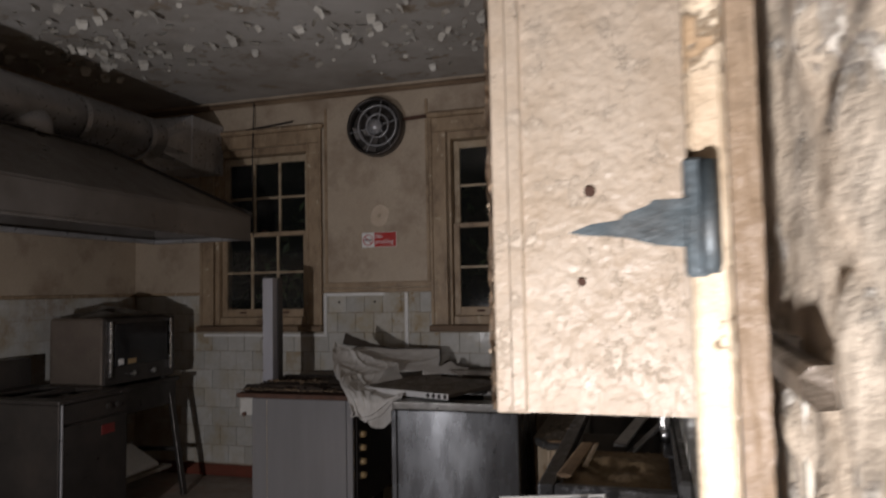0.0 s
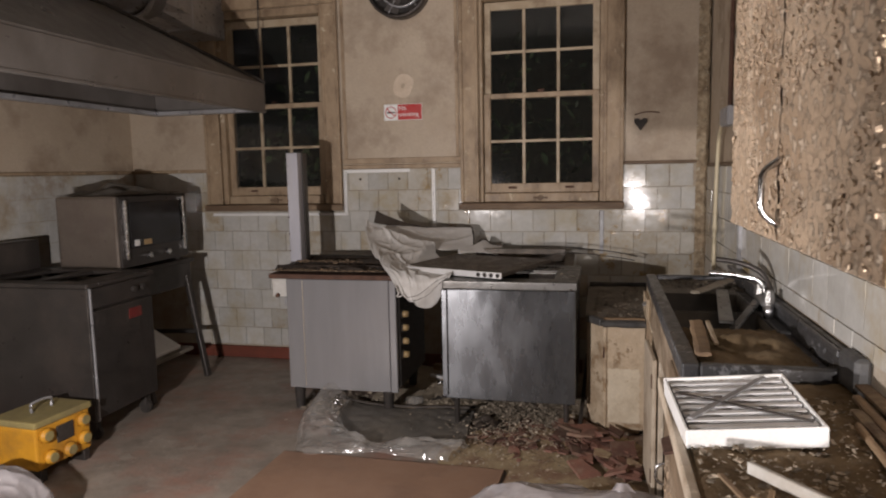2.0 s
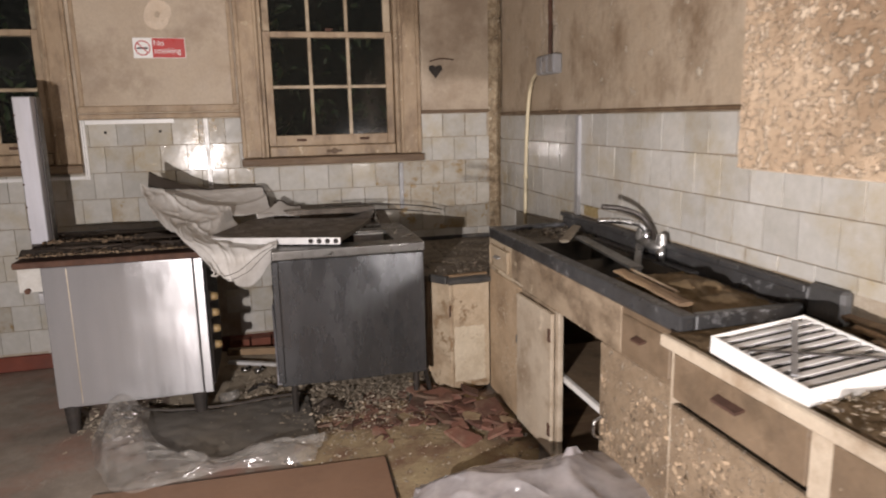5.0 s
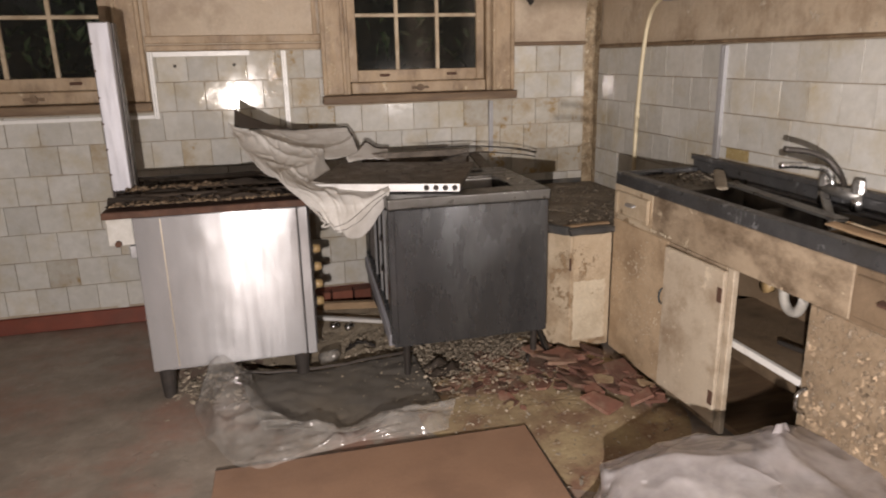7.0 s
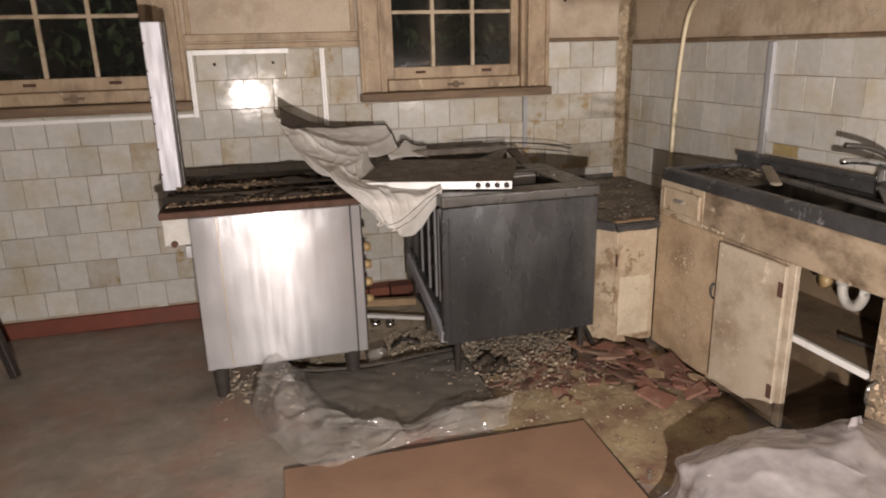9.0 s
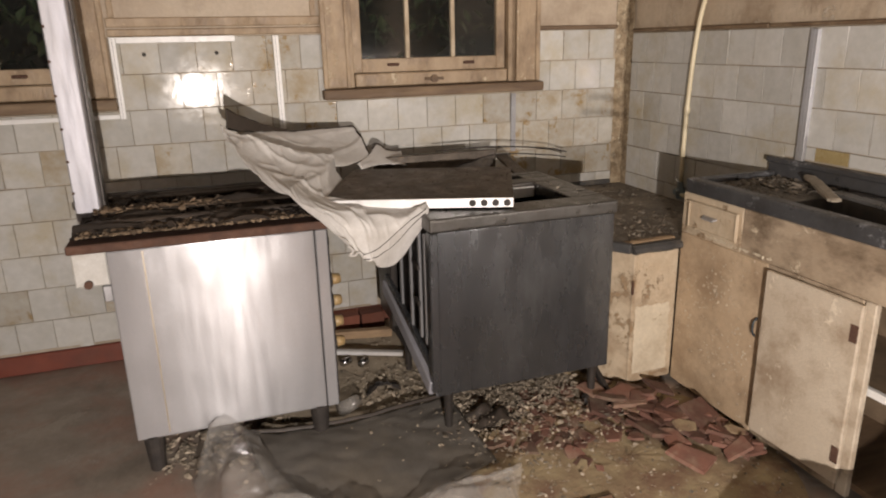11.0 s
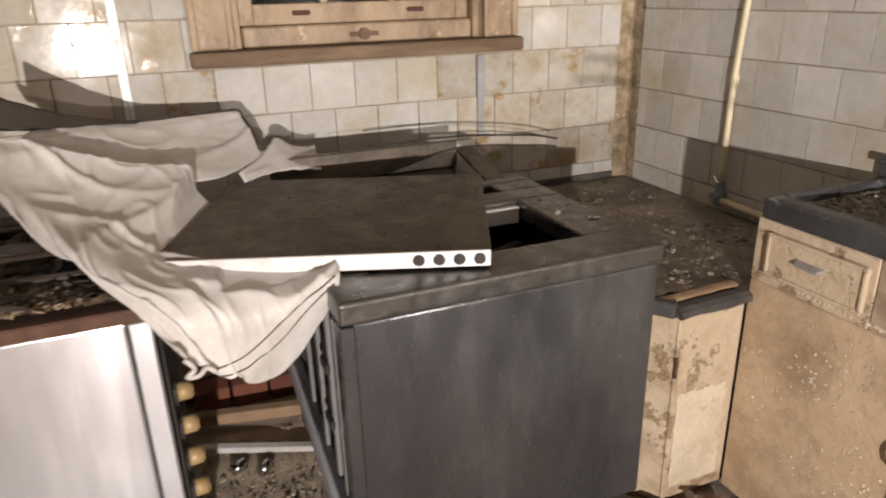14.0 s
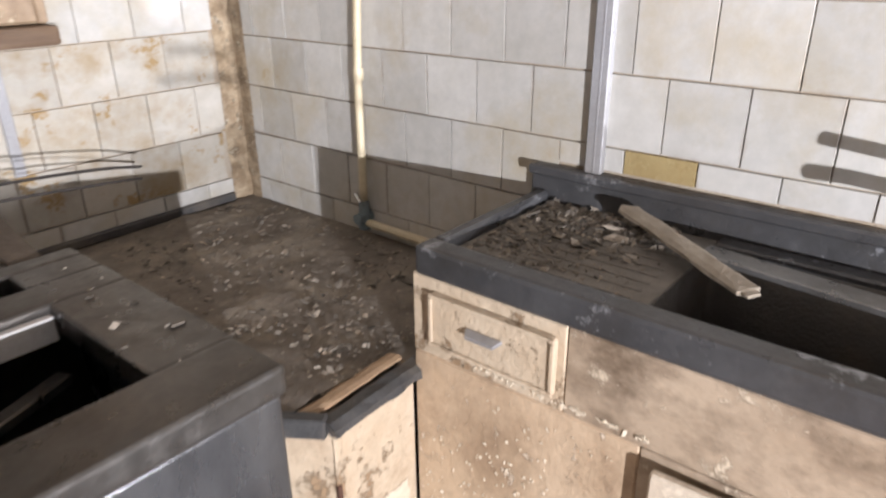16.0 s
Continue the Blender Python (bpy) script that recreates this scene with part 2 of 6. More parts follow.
M_chip_flake = mat("chipboard_flake", (0.6, 0.47, 0.34), (0.44, 0.33, 0.22), None, rough=0.5, scale=14, bump=0.3, island=0.25)
M_flakeboard = mat("peeling_gloss_paint", (0.64, 0.53, 0.41), (0.55, 0.44, 0.325), (0.46, 0.35, 0.24), rough=0.45, scale=9, fine=70, bump=0.3, dirt_amount=0.35, dirt_scale=9, peel=(0.655, 0.55, 0.43), peel_scale=17, peel_at=0.56)
M_chip_low = mat("damp_chipboard", (0.33, 0.25, 0.17), (0.22, 0.16, 0.1), (0.14, 0.096, 0.06), rough=0.7, scale=30, fine=75, bump=0.5, dirt_amount=0.7, dirt_scale=4, peel=(0.52, 0.43, 0.33), peel_scale=55, peel_at=0.56)
M_door_in = mat("faded_door", (0.6, 0.52, 0.41), (0.52, 0.435, 0.33), (0.27, 0.19, 0.12), rough=0.55, scale=4, bump=0.2, dirt_amount=0.8, dirt_scale=5, peel=(0.68, 0.59, 0.46), peel_scale=12, peel_at=0.6)
M_sink = mat("dull_sink_metal", (0.125, 0.126, 0.13), (0.075, 0.075, 0.078), (0.05, 0.042, 0.033), rough=0.38, metal=0.5, scale=9, fine=80, bump=0.15, dirt_amount=0.6, peel=(0.3, 0.305, 0.32), peel_scale=8, peel_at=0.58)
M_patch = mat("chalky_cream_paint", (0.7, 0.62, 0.48), (0.6, 0.52, 0.39), (0.36, 0.27, 0.17), rough=0.6, scale=9, fine=60, bump=0.3, dirt_amount=0.6, dirt_scale=7, peel=(0.45, 0.35, 0.23), peel_scale=20, peel_at=0.6)
M_drainer = mat("dusty_drainer", (0.24, 0.222, 0.195), (0.14, 0.128, 0.11), (0.08, 0.066, 0.05), rough=0.75, metal=0.1, scale=11, fine=90, bump=0.3, dirt_amount=0.6)
M_tap = mat("dull_tap_metal", (0.3, 0.295, 0.285), (0.22, 0.215, 0.205), (0.1, 0.085, 0.065), rough=0.35, metal=0.75, scale=14, bump=0.06)
M_flake_low = mat("damp_flake", (0.42, 0.32, 0.22), (0.28, 0.205, 0.135), None, rough=0.6, scale=40, bump=0.3, island=0.6)
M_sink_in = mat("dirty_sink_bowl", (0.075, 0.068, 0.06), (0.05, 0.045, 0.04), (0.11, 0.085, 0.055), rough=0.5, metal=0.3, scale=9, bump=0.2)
M_slate = mat("black_edged_top", (0.045, 0.045, 0.046), (0.085, 0.083, 0.08), (0.2, 0.165, 0.12), rough=0.55, scale=14, bump=0.3, dirt_amount=0.4, peel=(0.15, 0.14, 0.125), peel_scale=40, peel_at=0.64)
M_grit = mat("grey_grit", (0.27, 0.235, 0.19), (0.15, 0.128, 0.1), None, rough=0.95, scale=24, bump=0.4, island=0.6)
M_counter = mat("dirty_counter", (0.21, 0.18, 0.145), (0.12, 0.1, 0.078), (0.31, 0.265, 0.2), rough=0.9, scale=11, fine=70, bump=0.7, dirt_amount=0.6, dirt_scale=7)
M_moss = mat("mossy_dirt", (0.17, 0.115, 0.055), (0.1, 0.067, 0.032), (0.27, 0.19, 0.11), rough=0.95, scale=18, fine=80, bump=0.7, dirt_amount=0.7)
M_chrome = mat("chrome", (0.62, 0.62, 0.62), (0.5, 0.5, 0.5), (0.3, 0.27, 0.23), rough=0.24, metal=1.0, scale=10, bump=0.02, dirt_amount=0.3)
M_rawwood = mat("weathered_wood", (0.42, 0.29, 0.17), (0.3, 0.2, 0.12), (0.14, 0.095, 0.06), rough=0.8, scale=12, bump=0.35, stretch=(1, 1, 3))
M_board = mat("brown_hardboard", (0.3, 0.185, 0.12), (0.26, 0.155, 0.1), (0.2, 0.12, 0.08), rough=0.6, scale=4, fine=180, bump=0.08, dirt_amount=0.75, dirt_scale=3)
M_dark_enamel = mat("dark_enamel", (0.05, 0.044, 0.04), (0.068, 0.06, 0.055), (0.1, 0.082, 0.07), rough=0.4, metal=0.5, scale=6, bump=0.06)
M_oven = mat("brown_oven_shell", (0.2, 0.165, 0.135), (0.15, 0.122, 0.1), (0.1, 0.075, 0.055), rough=0.4, metal=0.5, scale=7, bump=0.06)
M_glassy = mat("black_glass", (0.012, 0.012, 0.014), (0.02, 0.02, 0.022), None, rough=0.12, scale=5, bump=0.01)
M_hood = mat("hood_steel", (0.25, 0.23, 0.215), (0.18, 0.165, 0.15), (0.1, 0.08, 0.065), rough=0.38, metal=0.5, scale=3, bump=0.05, dirt_amount=0.5)
M_galv = mat("galvanised_duct", (0.52, 0.52, 0.535), (0.4, 0.4, 0.415), (0.22, 0.21, 0.2), rough=0.35, metal=0.55, scale=9, bump=0.06)
M_red = mat("red_paint", (0.5, 0.035, 0.03), (0.42, 0.03, 0.026), None, rough=0.4, scale=12, bump=0.02)
M_red_dull = mat("faded_red_label", (0.2, 0.025, 0.022), (0.14, 0.02, 0.018), (0.08, 0.04, 0.03), rough=0.5, scale=20, bump=0.02)
M_yellow = mat("yellow_box_paint", (0.62, 0.3, 0.02), (0.52, 0.24, 0.02), (0.2, 0.1, 0.03), rough=0.5, scale=14, bump=0.1, dirt_amount=0.5)
M_olive = mat("dusty_lid", (0.3, 0.24, 0.09), (0.22, 0.18, 0.08), (0.15, 0.11, 0.06), rough=0.7, scale=14, bump=0.15)
# Ivory, with the shade between the cookers put into the colour.
M_knob = mat("shaded_ivory", (0.42, 0.3, 0.15), (0.35, 0.24, 0.11), (0.3, 0.18, 0.08), rough=0.4, scale=20)
M_hinge = mat("oxidised_hinge", (0.07, 0.09, 0.1), (0.11, 0.13, 0.14), (0.07, 0.06, 0.05), rough=0.5, metal=0.6, scale=25, bump=0.1)
M_vinyl = mat("dusty_vinyl", (0.63, 0.615, 0.59), (0.54, 0.52, 0.49), (0.31, 0.28, 0.24), rough=0.5, scale=5, fine=200, bump=0.06, dirt_amount=0.5, dirt_scale=4)
# Dark hems and seams, and vinyl whose shade is put into the colour.
M_vinyl_hem_shade = mat("dark_hem_and_shaded_vinyl", (0.04, 0.031, 0.024), (0.055, 0.043, 0.034), None, rough=0.6, scale=8, bump=0.1)
M_cloth = mat("grey_tarpaulin", (0.15, 0.138, 0.122), (0.105, 0.095, 0.08), (0.19, 0.16, 0.12), rough=0.7, scale=7, fine=120, bump=0.2)
M_leaf = mat("dark_leaf", (0.045, 0.075, 0.03), (0.03, 0.05, 0.018), None, rough=0.5, scale=10, island=0.5)
M_earth = mat("dark_earth", (0.05, 0.045, 0.03), (0.04, 0.035, 0.025), None, rough=0.95, scale=3)
M_brick = mat("red_brick", (0.22, 0.075, 0.045), (0.16, 0.055, 0.035), (0.1, 0.06, 0.045), rough=0.9, scale=12, bump=0.4, each=0.35)


def see_through(name, colour, clear, rough, bump, crease=0.0, ior=1.5, haze=0.15, fold=6.0):
    m = bpy.data.materials.new(name)
    m.use_nodes = True
    n, l = m.node_tree.nodes, m.node_tree.links
    b = n["Principled BSDF"]
    k = n.new("ShaderNodeTexNoise")
    k.inputs["Scale"].default_value, k.inputs["Detail"].default_value = 11.0, 8.0
    bp = n.new("ShaderNodeBump")
    bp.inputs["Strength"].default_value, bp.inputs["Distance"].default_value = bump, 0.02
    l.new(k.outputs["Fac"], bp.inputs["Height"])
    if crease:
        geo = n.new("ShaderNodeNewGeometry")
        w = n.new("ShaderNodeTexNoise")
        w.inputs["Scale"].default_value, w.inputs["Detail"].default_value, w.inputs["Distortion"].default_value = fold, 1.2, 0.6
        l.new(geo.outputs["Position"], w.inputs["Vector"])
        l.new(geo.outputs["Position"], k.inputs["Vector"])
        off = n.new("ShaderNodeMath")
        off.operation = "SUBTRACT"
        off.inputs[1].default_value = 0.5
        l.new(w.outputs["Fac"], off.inputs[0])
        ab = n.new("ShaderNodeMath")
        ab.operation = "ABSOLUTE"
        l.new(off.outputs[0], ab.inputs[0])
        b2 = n.new("ShaderNodeBump")
        b2.invert = True
        b2.inputs["Strength"].default_value, b2.inputs["Distance"].default_value = crease, 0.12
        l.new(ab.outputs[0], b2.inputs["Height"])
        l.new(b2.outputs[0], bp.inputs["Normal"])
    tr = n.new("ShaderNodeBsdfTransparent")
    df = n.new("ShaderNodeBsdfDiffuse")
    tl = n.new("ShaderNodeBsdfTranslucent")
    for k2 in (df, tl):
        k2.inputs["Color"].default_value = (*colour, 1)
    film = n.new("ShaderNodeMixShader")
    film.inputs[0].default_value = 0.35
    l.new(df.outputs[0], film.inputs[1])
    l.new(tl.outputs[0], film.inputs[2])
    body = n.new("ShaderNodeMixShader")
    mr = n.new("ShaderNodeMapRange")
    mr.inputs["From Min"].default_value, mr.inputs["From Max"].default_value = 0.3, 0.7
    mr.inputs["To Min"].default_value, mr.inputs["To Max"].default_value = max(0, clear - haze), min(1, clear + haze)
    l.new(k.outputs["Fac"], mr.inputs["Value"])
    l.new(mr.outputs[0], body.inputs[0])
    l.new(film.outputs[0], body.inputs[1])
    l.new(tr.outputs[0], body.inputs[2])
    gl = n.new("ShaderNodeBsdfGlossy")
    gl.inputs["Roughness"].default_value = rough
    l.new(bp.outputs[0], gl.inputs["Normal"])
    lw = n.new("ShaderNodeLayerWeight")
    lw.inputs["Blend"].default_value = 0.5
    steep = n.new("ShaderNodeMath")
    steep.operation = "POWER"
    steep.inputs[1].default_value = 4.0
    l.new(lw.outputs["Facing"], steep.inputs[0])
    fr = n.new("ShaderNodeMath")
    fr.operation = "MULTIPLY_ADD"
    fr.inputs[1].default_value = 0.55
    fr.inputs[2].default_value = ((ior - 1) / (ior + 1)) ** 2
    l.new(steep.outputs[0], fr.inputs[0])
    mx = n.new("ShaderNodeMixShader")
    l.new(fr.outputs[0], mx.inputs[0])
    l.new(body.outputs[0], mx.inputs[1])
    l.new(gl.outputs[0], mx.inputs[2])
    n.remove(b)
    l.new(mx.outputs[0], n["Material Output"].inputs["Surface"])
    return m


M_poly = see_through("crumpled_polythene", (0.76, 0.74, 0.7), 0.78, 0.17, 0.0, 0.8, 1.9, 0.14, 6.0)
M_bag = see_through("milky_polythene_bag", (0.72, 0.68, 0.695), 0.4, 0.2, 0.0, 0.9, 2.0, 0.2, 6.0)
M_pane = see_through("dusty_window_glass", (0.06, 0.065, 0.055), 0.88, 0.05, 0.02)


# ---- building helpers ----
def part(name, bm, material, parent=None, label="", smooth=False):
    me = bpy.data.meshes.new(name)
    bmesh.ops.recalc_face_normals(bm, faces=bm.faces)
    bm.to_mesh(me)
    bm.free()
    if smooth:
        me.shade_smooth()
    me.materials.append(material)
    ob = new(name, me)
    if parent:
        ob.parent = parent
        ob.matrix_parent_inverse = Matrix.Translation(-Vector(parent["base"])) if "base" in parent else Matrix()
    if label:
        ob["label"] = label
    return ob


def thing(name, base, label, category, group=""):
    ob = new(name)
    ob.location = base
    ob.empty_display_size = 0.1
    ob["base"] = base
    return tagged(ob, label, category, group)


def setting(name, bm, material, label="", smooth=False):
    return tagged(part(name, bm, material, None, "", smooth), label, "", "", "structure")


def box(x0, x1, y0, y1, z0, z1, bevel=0.0, m=None, bm=None, seg=1):
    own = bmesh.new()
    bmesh.ops.create_cube(own, size=1, matrix=Matrix.LocRotScale(((x0 + x1) / 2, (y0 + y1) / 2, (z0 + z1) / 2), None, (abs(x1 - x0), abs(y1 - y0), abs(z1 - z0))))
    if bevel:
        bmesh.ops.bevel(own, geom=own.edges[:], offset=bevel, segments=seg, affect="EDGES", profile=0.6)
    if m is not None:
        bmesh.ops.transform(own, matrix=m, verts=own.verts)
    return join(bm, own)


def join(bm, own):
    if bm is None:
        return own
    me = bpy.data.meshes.new("joined")
    own.to_mesh(me)
    own.free()
    bm.from_mesh(me)
    bpy.data.meshes.remove(me)
    return bm


def rod(a, b, r, r2=None, seg=14, bm=None, bevel=0.0):
    a, b = Vector(a), Vector(b)
    own = bmesh.new()
    q = (b - a).to_track_quat("Z", "Y")
    bmesh.ops.create_cone(own, cap_ends=True, segments=seg, radius1=r, radius2=r if r2 is None else r2, depth=(b - a).length, matrix=Matrix.LocRotScale((a + b) / 2, q, None))
    if bevel:
        bmesh.ops.bevel(own, geom=[e for e in own.edges if len(e.link_faces) == 2 and e.calc_face_angle(0) > 1.0], offset=bevel, segments=2, affect="EDGES")
    return join(bm, own)


def ring(centre, axis, r, thick, length, seg=32, bm=None):
    own = bmesh.new()
    rot = Vector(axis).to_track_quat("Z", "Y").to_matrix()
    rows = []
    for rr, h in ((r, -length / 2), (r, length / 2), (r - thick, length / 2), (r - thick, -length / 2)):
        rows.append([own.verts.new(Vector(centre) + rot @ Vector((rr * math.cos(2 * math.pi * i / seg), rr * math.sin(2 * math.pi * i / seg), h))) for i in range(seg)])
    for k in range(4):
        a, b = rows[k], rows[(k + 1) % 4]
        for i in range(seg):
            own.faces.new((a[i], a[(i + 1) % seg], b[(i + 1) % seg], b[i]))
    return join(bm, own)


def smooth_path(points, steps=8):
    p = [Vector(v) for v in points]
    p = [p[0] * 2 - p[1]] + p + [p[-1] * 2 - p[-2]]
    out = []
    for i in range(1, len(p) - 2):
        for s in range(steps):
            t = s / steps
            out.append(0.5 * ((2 * p[i]) + (p[i + 1] - p[i - 1]) * t + (2 * p[i - 1] - 5 * p[i] + 4 * p[i + 1] - p[i + 2]) * t * t + (3 * p[i] - p[i - 1] - 3 * p[i + 1] + p[i + 2]) * t ** 3))
    return out + [p[-2]]


def pipe(points, r, seg=10, steps=8, bm=None):
    path = smooth_path(points, steps) if steps > 1 else [Vector(v) for v in points]
    own = bmesh.new()
    rings = []
    for i, c in enumerate(path):
        d = path[min(i + 1, len(path) - 1)] - path[max(i - 1, 0)]
        q = d.to_track_quat("Z", "Y").to_matrix()
        rings.append([own.verts.new(c + q @ Vector((r * math.cos(2 * math.pi * k / seg), r * math.sin(2 * math.pi * k / seg), 0))) for k in range(seg)])
    for a, b in zip(rings, rings[1:]):
        for k in range(seg):
            own.faces.new((a[k], a[(k + 1) % seg], b[(k + 1) % seg], b[k]))
    own.faces.new(rings[0])
    own.faces.new(rings[-1])
    return join(bm, own)


def sheet(f, nu, nv, bm=None):
    """A surface f(u, v) over the unit square."""
    own = bmesh.new()
    g = [[own.verts.new(f(i / nu, j / nv)) for j in range(nv + 1)] for i in range(nu + 1)]
    for i in range(nu):
        for j in range(nv):
            own.faces.new((g[i][j], g[i + 1][j], g[i + 1][j + 1], g[i][j + 1]))
    return join(bm, own)


def crumple(bm, amount, seed):
    """Jitters a sheet and splits it into crisp facets."""
    r = random.Random(seed)
    for v in bm.verts:
        v.co += Vector((r.uniform(-1, 1), r.uniform(-1, 1), r.uniform(-0.3, 0.6))) * amount
        v.co.z = max(v.co.z, 0.006)
    bmesh.ops.triangulate(bm, faces=bm.faces[:])
    return bm


def slab(corners, thick, bm=None, bevel=0.0):
    """A plate on four corners (top face), thick downwards."""
    own = bmesh.new()
    c = [Vector(v) for v in corners]
    top = [own.verts.new(v) for v in c]
    low = [own.verts.new(v - Vector((0, 0, thick))) for v in c]
    own.faces.new(top)
    own.faces.new(low)
    for i in range(len(c)):
        own.faces.new((top[i], top[(i + 1) % len(c)], low[(i + 1) % len(c)], low[i]))
    if bevel:
        bmesh.ops.bevel(own, geom=own.edges[:], offset=bevel, segments=1, affect="EDGES")
    return join(bm, own)


def beam(a, b, w, h, bm=None, bevel=0.003, roll=0.0):
    """A squared length of stuff from a to b."""
    a, b = Vector(a), Vector(b)
    m = Matrix.Translation((a + b) / 2) @ (b - a).to_track_quat("X", "Z").to_matrix().to_4x4() @ pose(0, 0, 0, roll)
    n = (b - a).length / 2
    return box(-n, n, -w / 2, w / 2, -h / 2, h / 2, bevel, m, bm)


def rough_beam(a, b, w, h, seed=0.0, bm=None):
    """A worn, split length of wood with uneven sides and ends."""
    a, b = Vector(a), Vector(b)
    d = b - a
    q = d.to_track_quat("X", "Z").to_matrix()
    own = bmesh.new()
    rows = []
    steps = 14
    for i in range(steps + 1):
        t = i / steps
        r = []
        for k in range(8):
            ang = 2 * math.pi * (k + 0.5) / 8
            cy, cz = math.copysign(min(1, abs(math.cos(ang)) * 1.25), math.cos(ang)), math.copysign(min(1, abs(math.sin(ang)) * 1.25), math.sin(ang))
            e = 1 + 0.22 * wob(t * 6 + seed, k * 1.7, seed)
            end = 0.5 * w * wob(k * 2.3, seed, 3.0) * (1 if i in (0, steps) else 0)
            r.append(own.verts.new(a + d * t + q @ Vector((end, 0.5 * w * cy * e, 0.5 * h * cz * e))))
        rows.append(r)
    for r1, r2 in zip(rows, rows[1:]):
        for k in range(8):
            own.faces.new((r1[k], r1[(k + 1) % 8], r2[(k + 1) % 8], r2[k]))
    own.faces.new(rows[0])
    own.faces.new(rows[-1])
    return join(bm, own)


def chips(name, material, count, place, size, label, category, flat=0.2, seed=1):
    """Loose crumbs strewn over a surface: place(rng) gives where one lies."""
    rng = random.Random(seed)
    verts, faces = [], []
    for _ in range(count):
        x, y, z = place(rng)
        s = rng.uniform(*size) * rng.choice((0.5, 0.7, 1.0, 1.0, 1.5))
        m = Matrix.Translation((x, y, z + s * flat * 0.35)) @ Euler((rng.gauss(0, 0.35), rng.gauss(0, 0.35), rng.uniform(0, 6.28))).to_matrix().to_4x4()
        k = len(verts)
        pts = []
        for zz in (-0.5, 0.5):
            for ax, ay in ((-0.6, -0.3), (0.5, -0.45), (0.6, 0.3), (-0.4, 0.45)):
                pts.append(m @ Vector((s * ax * rng.uniform(0.3, 1.3), s * ay * rng.uniform(0.3, 1.2), s * flat * zz * rng.uniform(0.6, 1.1))))
        verts += [tuple(p) for p in pts]
        faces += [(k, k + 3, k + 2, k + 1), (k + 4, k + 5, k + 6, k + 7), (k, k + 1, k + 5, k + 4), (k + 1, k + 2, k + 6, k + 5), (k + 2, k + 3, k + 7, k + 6), (k + 3, k, k + 4, k + 7)]
    me = bpy.data.meshes.new(name)
    me.from_pydata(verts, [], faces)
    me.materials.append(material)
    return tagged(new(name, me), label, category, "", "stuff")


def wob(x, y, z=0.0, s=1.0):
    return noise.noise(Vector((x * s, y * s, z * s)))


# ---- structure ----
XL, XR, YB, YW, ZC = -4.26, 0.111, -1.3, 4.92, 3.1
OPENINGS = [(-3.48, -2.57, 1.2, 2.68), (-1.45, -0.54, 1.2, 2.68)]
RAIL = 1.47

floor = setting("floor", sheet(lambda u, v: Vector((XL - 0.2 + u * (XR - XL + 0.4), YB - 0.2 + v * (YW - YB + 0.4), 0.004 * wob(u * 9, v * 11))), 60, 60), M_floor, "worn grey concrete floor with red paint stains", True)
ceiling = setting("ceiling", box(XL - 0.2, XR + 0.25, YB - 0.2, YW + 0.28, ZC, ZC + 0.2), M_ceiling, "peeling painted ceiling with damp stains")

bm = bmesh.new()
xs = [XL - 0.2, OPENINGS[0][0], OPENINGS[0][1], OPENINGS[1][0], OPENINGS[1][1], XR + 0.25]
for i in range(5):
    if i in (1, 3):
        box(xs[i], xs[i + 1], YW, YW + 0.28, 0, 1.2, bm=bm)
        box(xs[i], xs[i + 1], YW, YW + 0.28, 2.68, ZC, bm=bm)
    else:
        box(xs[i], xs[i + 1], YW, YW + 0.28, 0, ZC, bm=bm)
wall_north = setting("wall_north", bm, M_wall, "stained cream painted wall above white tiles")
wall_east = setting("wall_east", box(XR, XR + 0.25, YB - 0.2, YW, 0, ZC), M_wall_right, "damp stained plaster wall above white tiles")
wall_west = setting("wall_west", box(XL - 0.2, XL, YB - 0.2, YW, 0, ZC), M_wall, "stained cream painted wall")
wall_south = setting("wall_south", box(XL, XR, YB - 0.2, YB, 0, ZC), M_wall, "plain cream painted wall")

# grout beds stand a little proud of the walls, the tiles prouder still
bm = bmesh.new()
for x0, x1, top in ((XL, -3.57, RAIL), (-3.57, -2.46, 1.17), (-2.46, -1.54, RAIL), (-1.54, -0.43, 1.17), (-0.43, XR - 0.07, RAIL)):
    box(x0, x1, YW - 0.006, YW, 0.095, top, bm=bm)
grout_north = part("grout_bed", bm, M_grout, wall_north)
grout_east = part("grout_bed", box(XR - 0.006, XR, -0.4, YW - 0.07, 0.5, 1.447), M_grout, wall_east)
grout_west = part("grout_bed", box(XL, XL + 0.006, 1.2, YW - 0.006, 0.095, RAIL), M_grout, wall_west)
part("bare_corner", sheet(lambda u, v: Vector((XR - 0.075 + 0.073 * u, YW - 0.004 - 0.02 * abs(wob(u * 4, v * 34)) - 0.006 * abs(wob(u * 9, v * 90)) - 0.01 * u, 0.62 + 2.4 * v)), 5, 60), M_plaster, wall_north, "rough bare plaster in the corner", True)
part("bare_corner", sheet(lambda u, v: Vector((XR - 0.006 - 0.02 * abs(wob(u * 4, v * 34, 3)) - 0.006 * abs(wob(u * 9, v * 90, 3)), YW - 0.075 + 0.065 * u, 0.62 + 2.4 * v)), 5, 60), M_plaster, wall_east, "rough bare plaster in the corner", True)

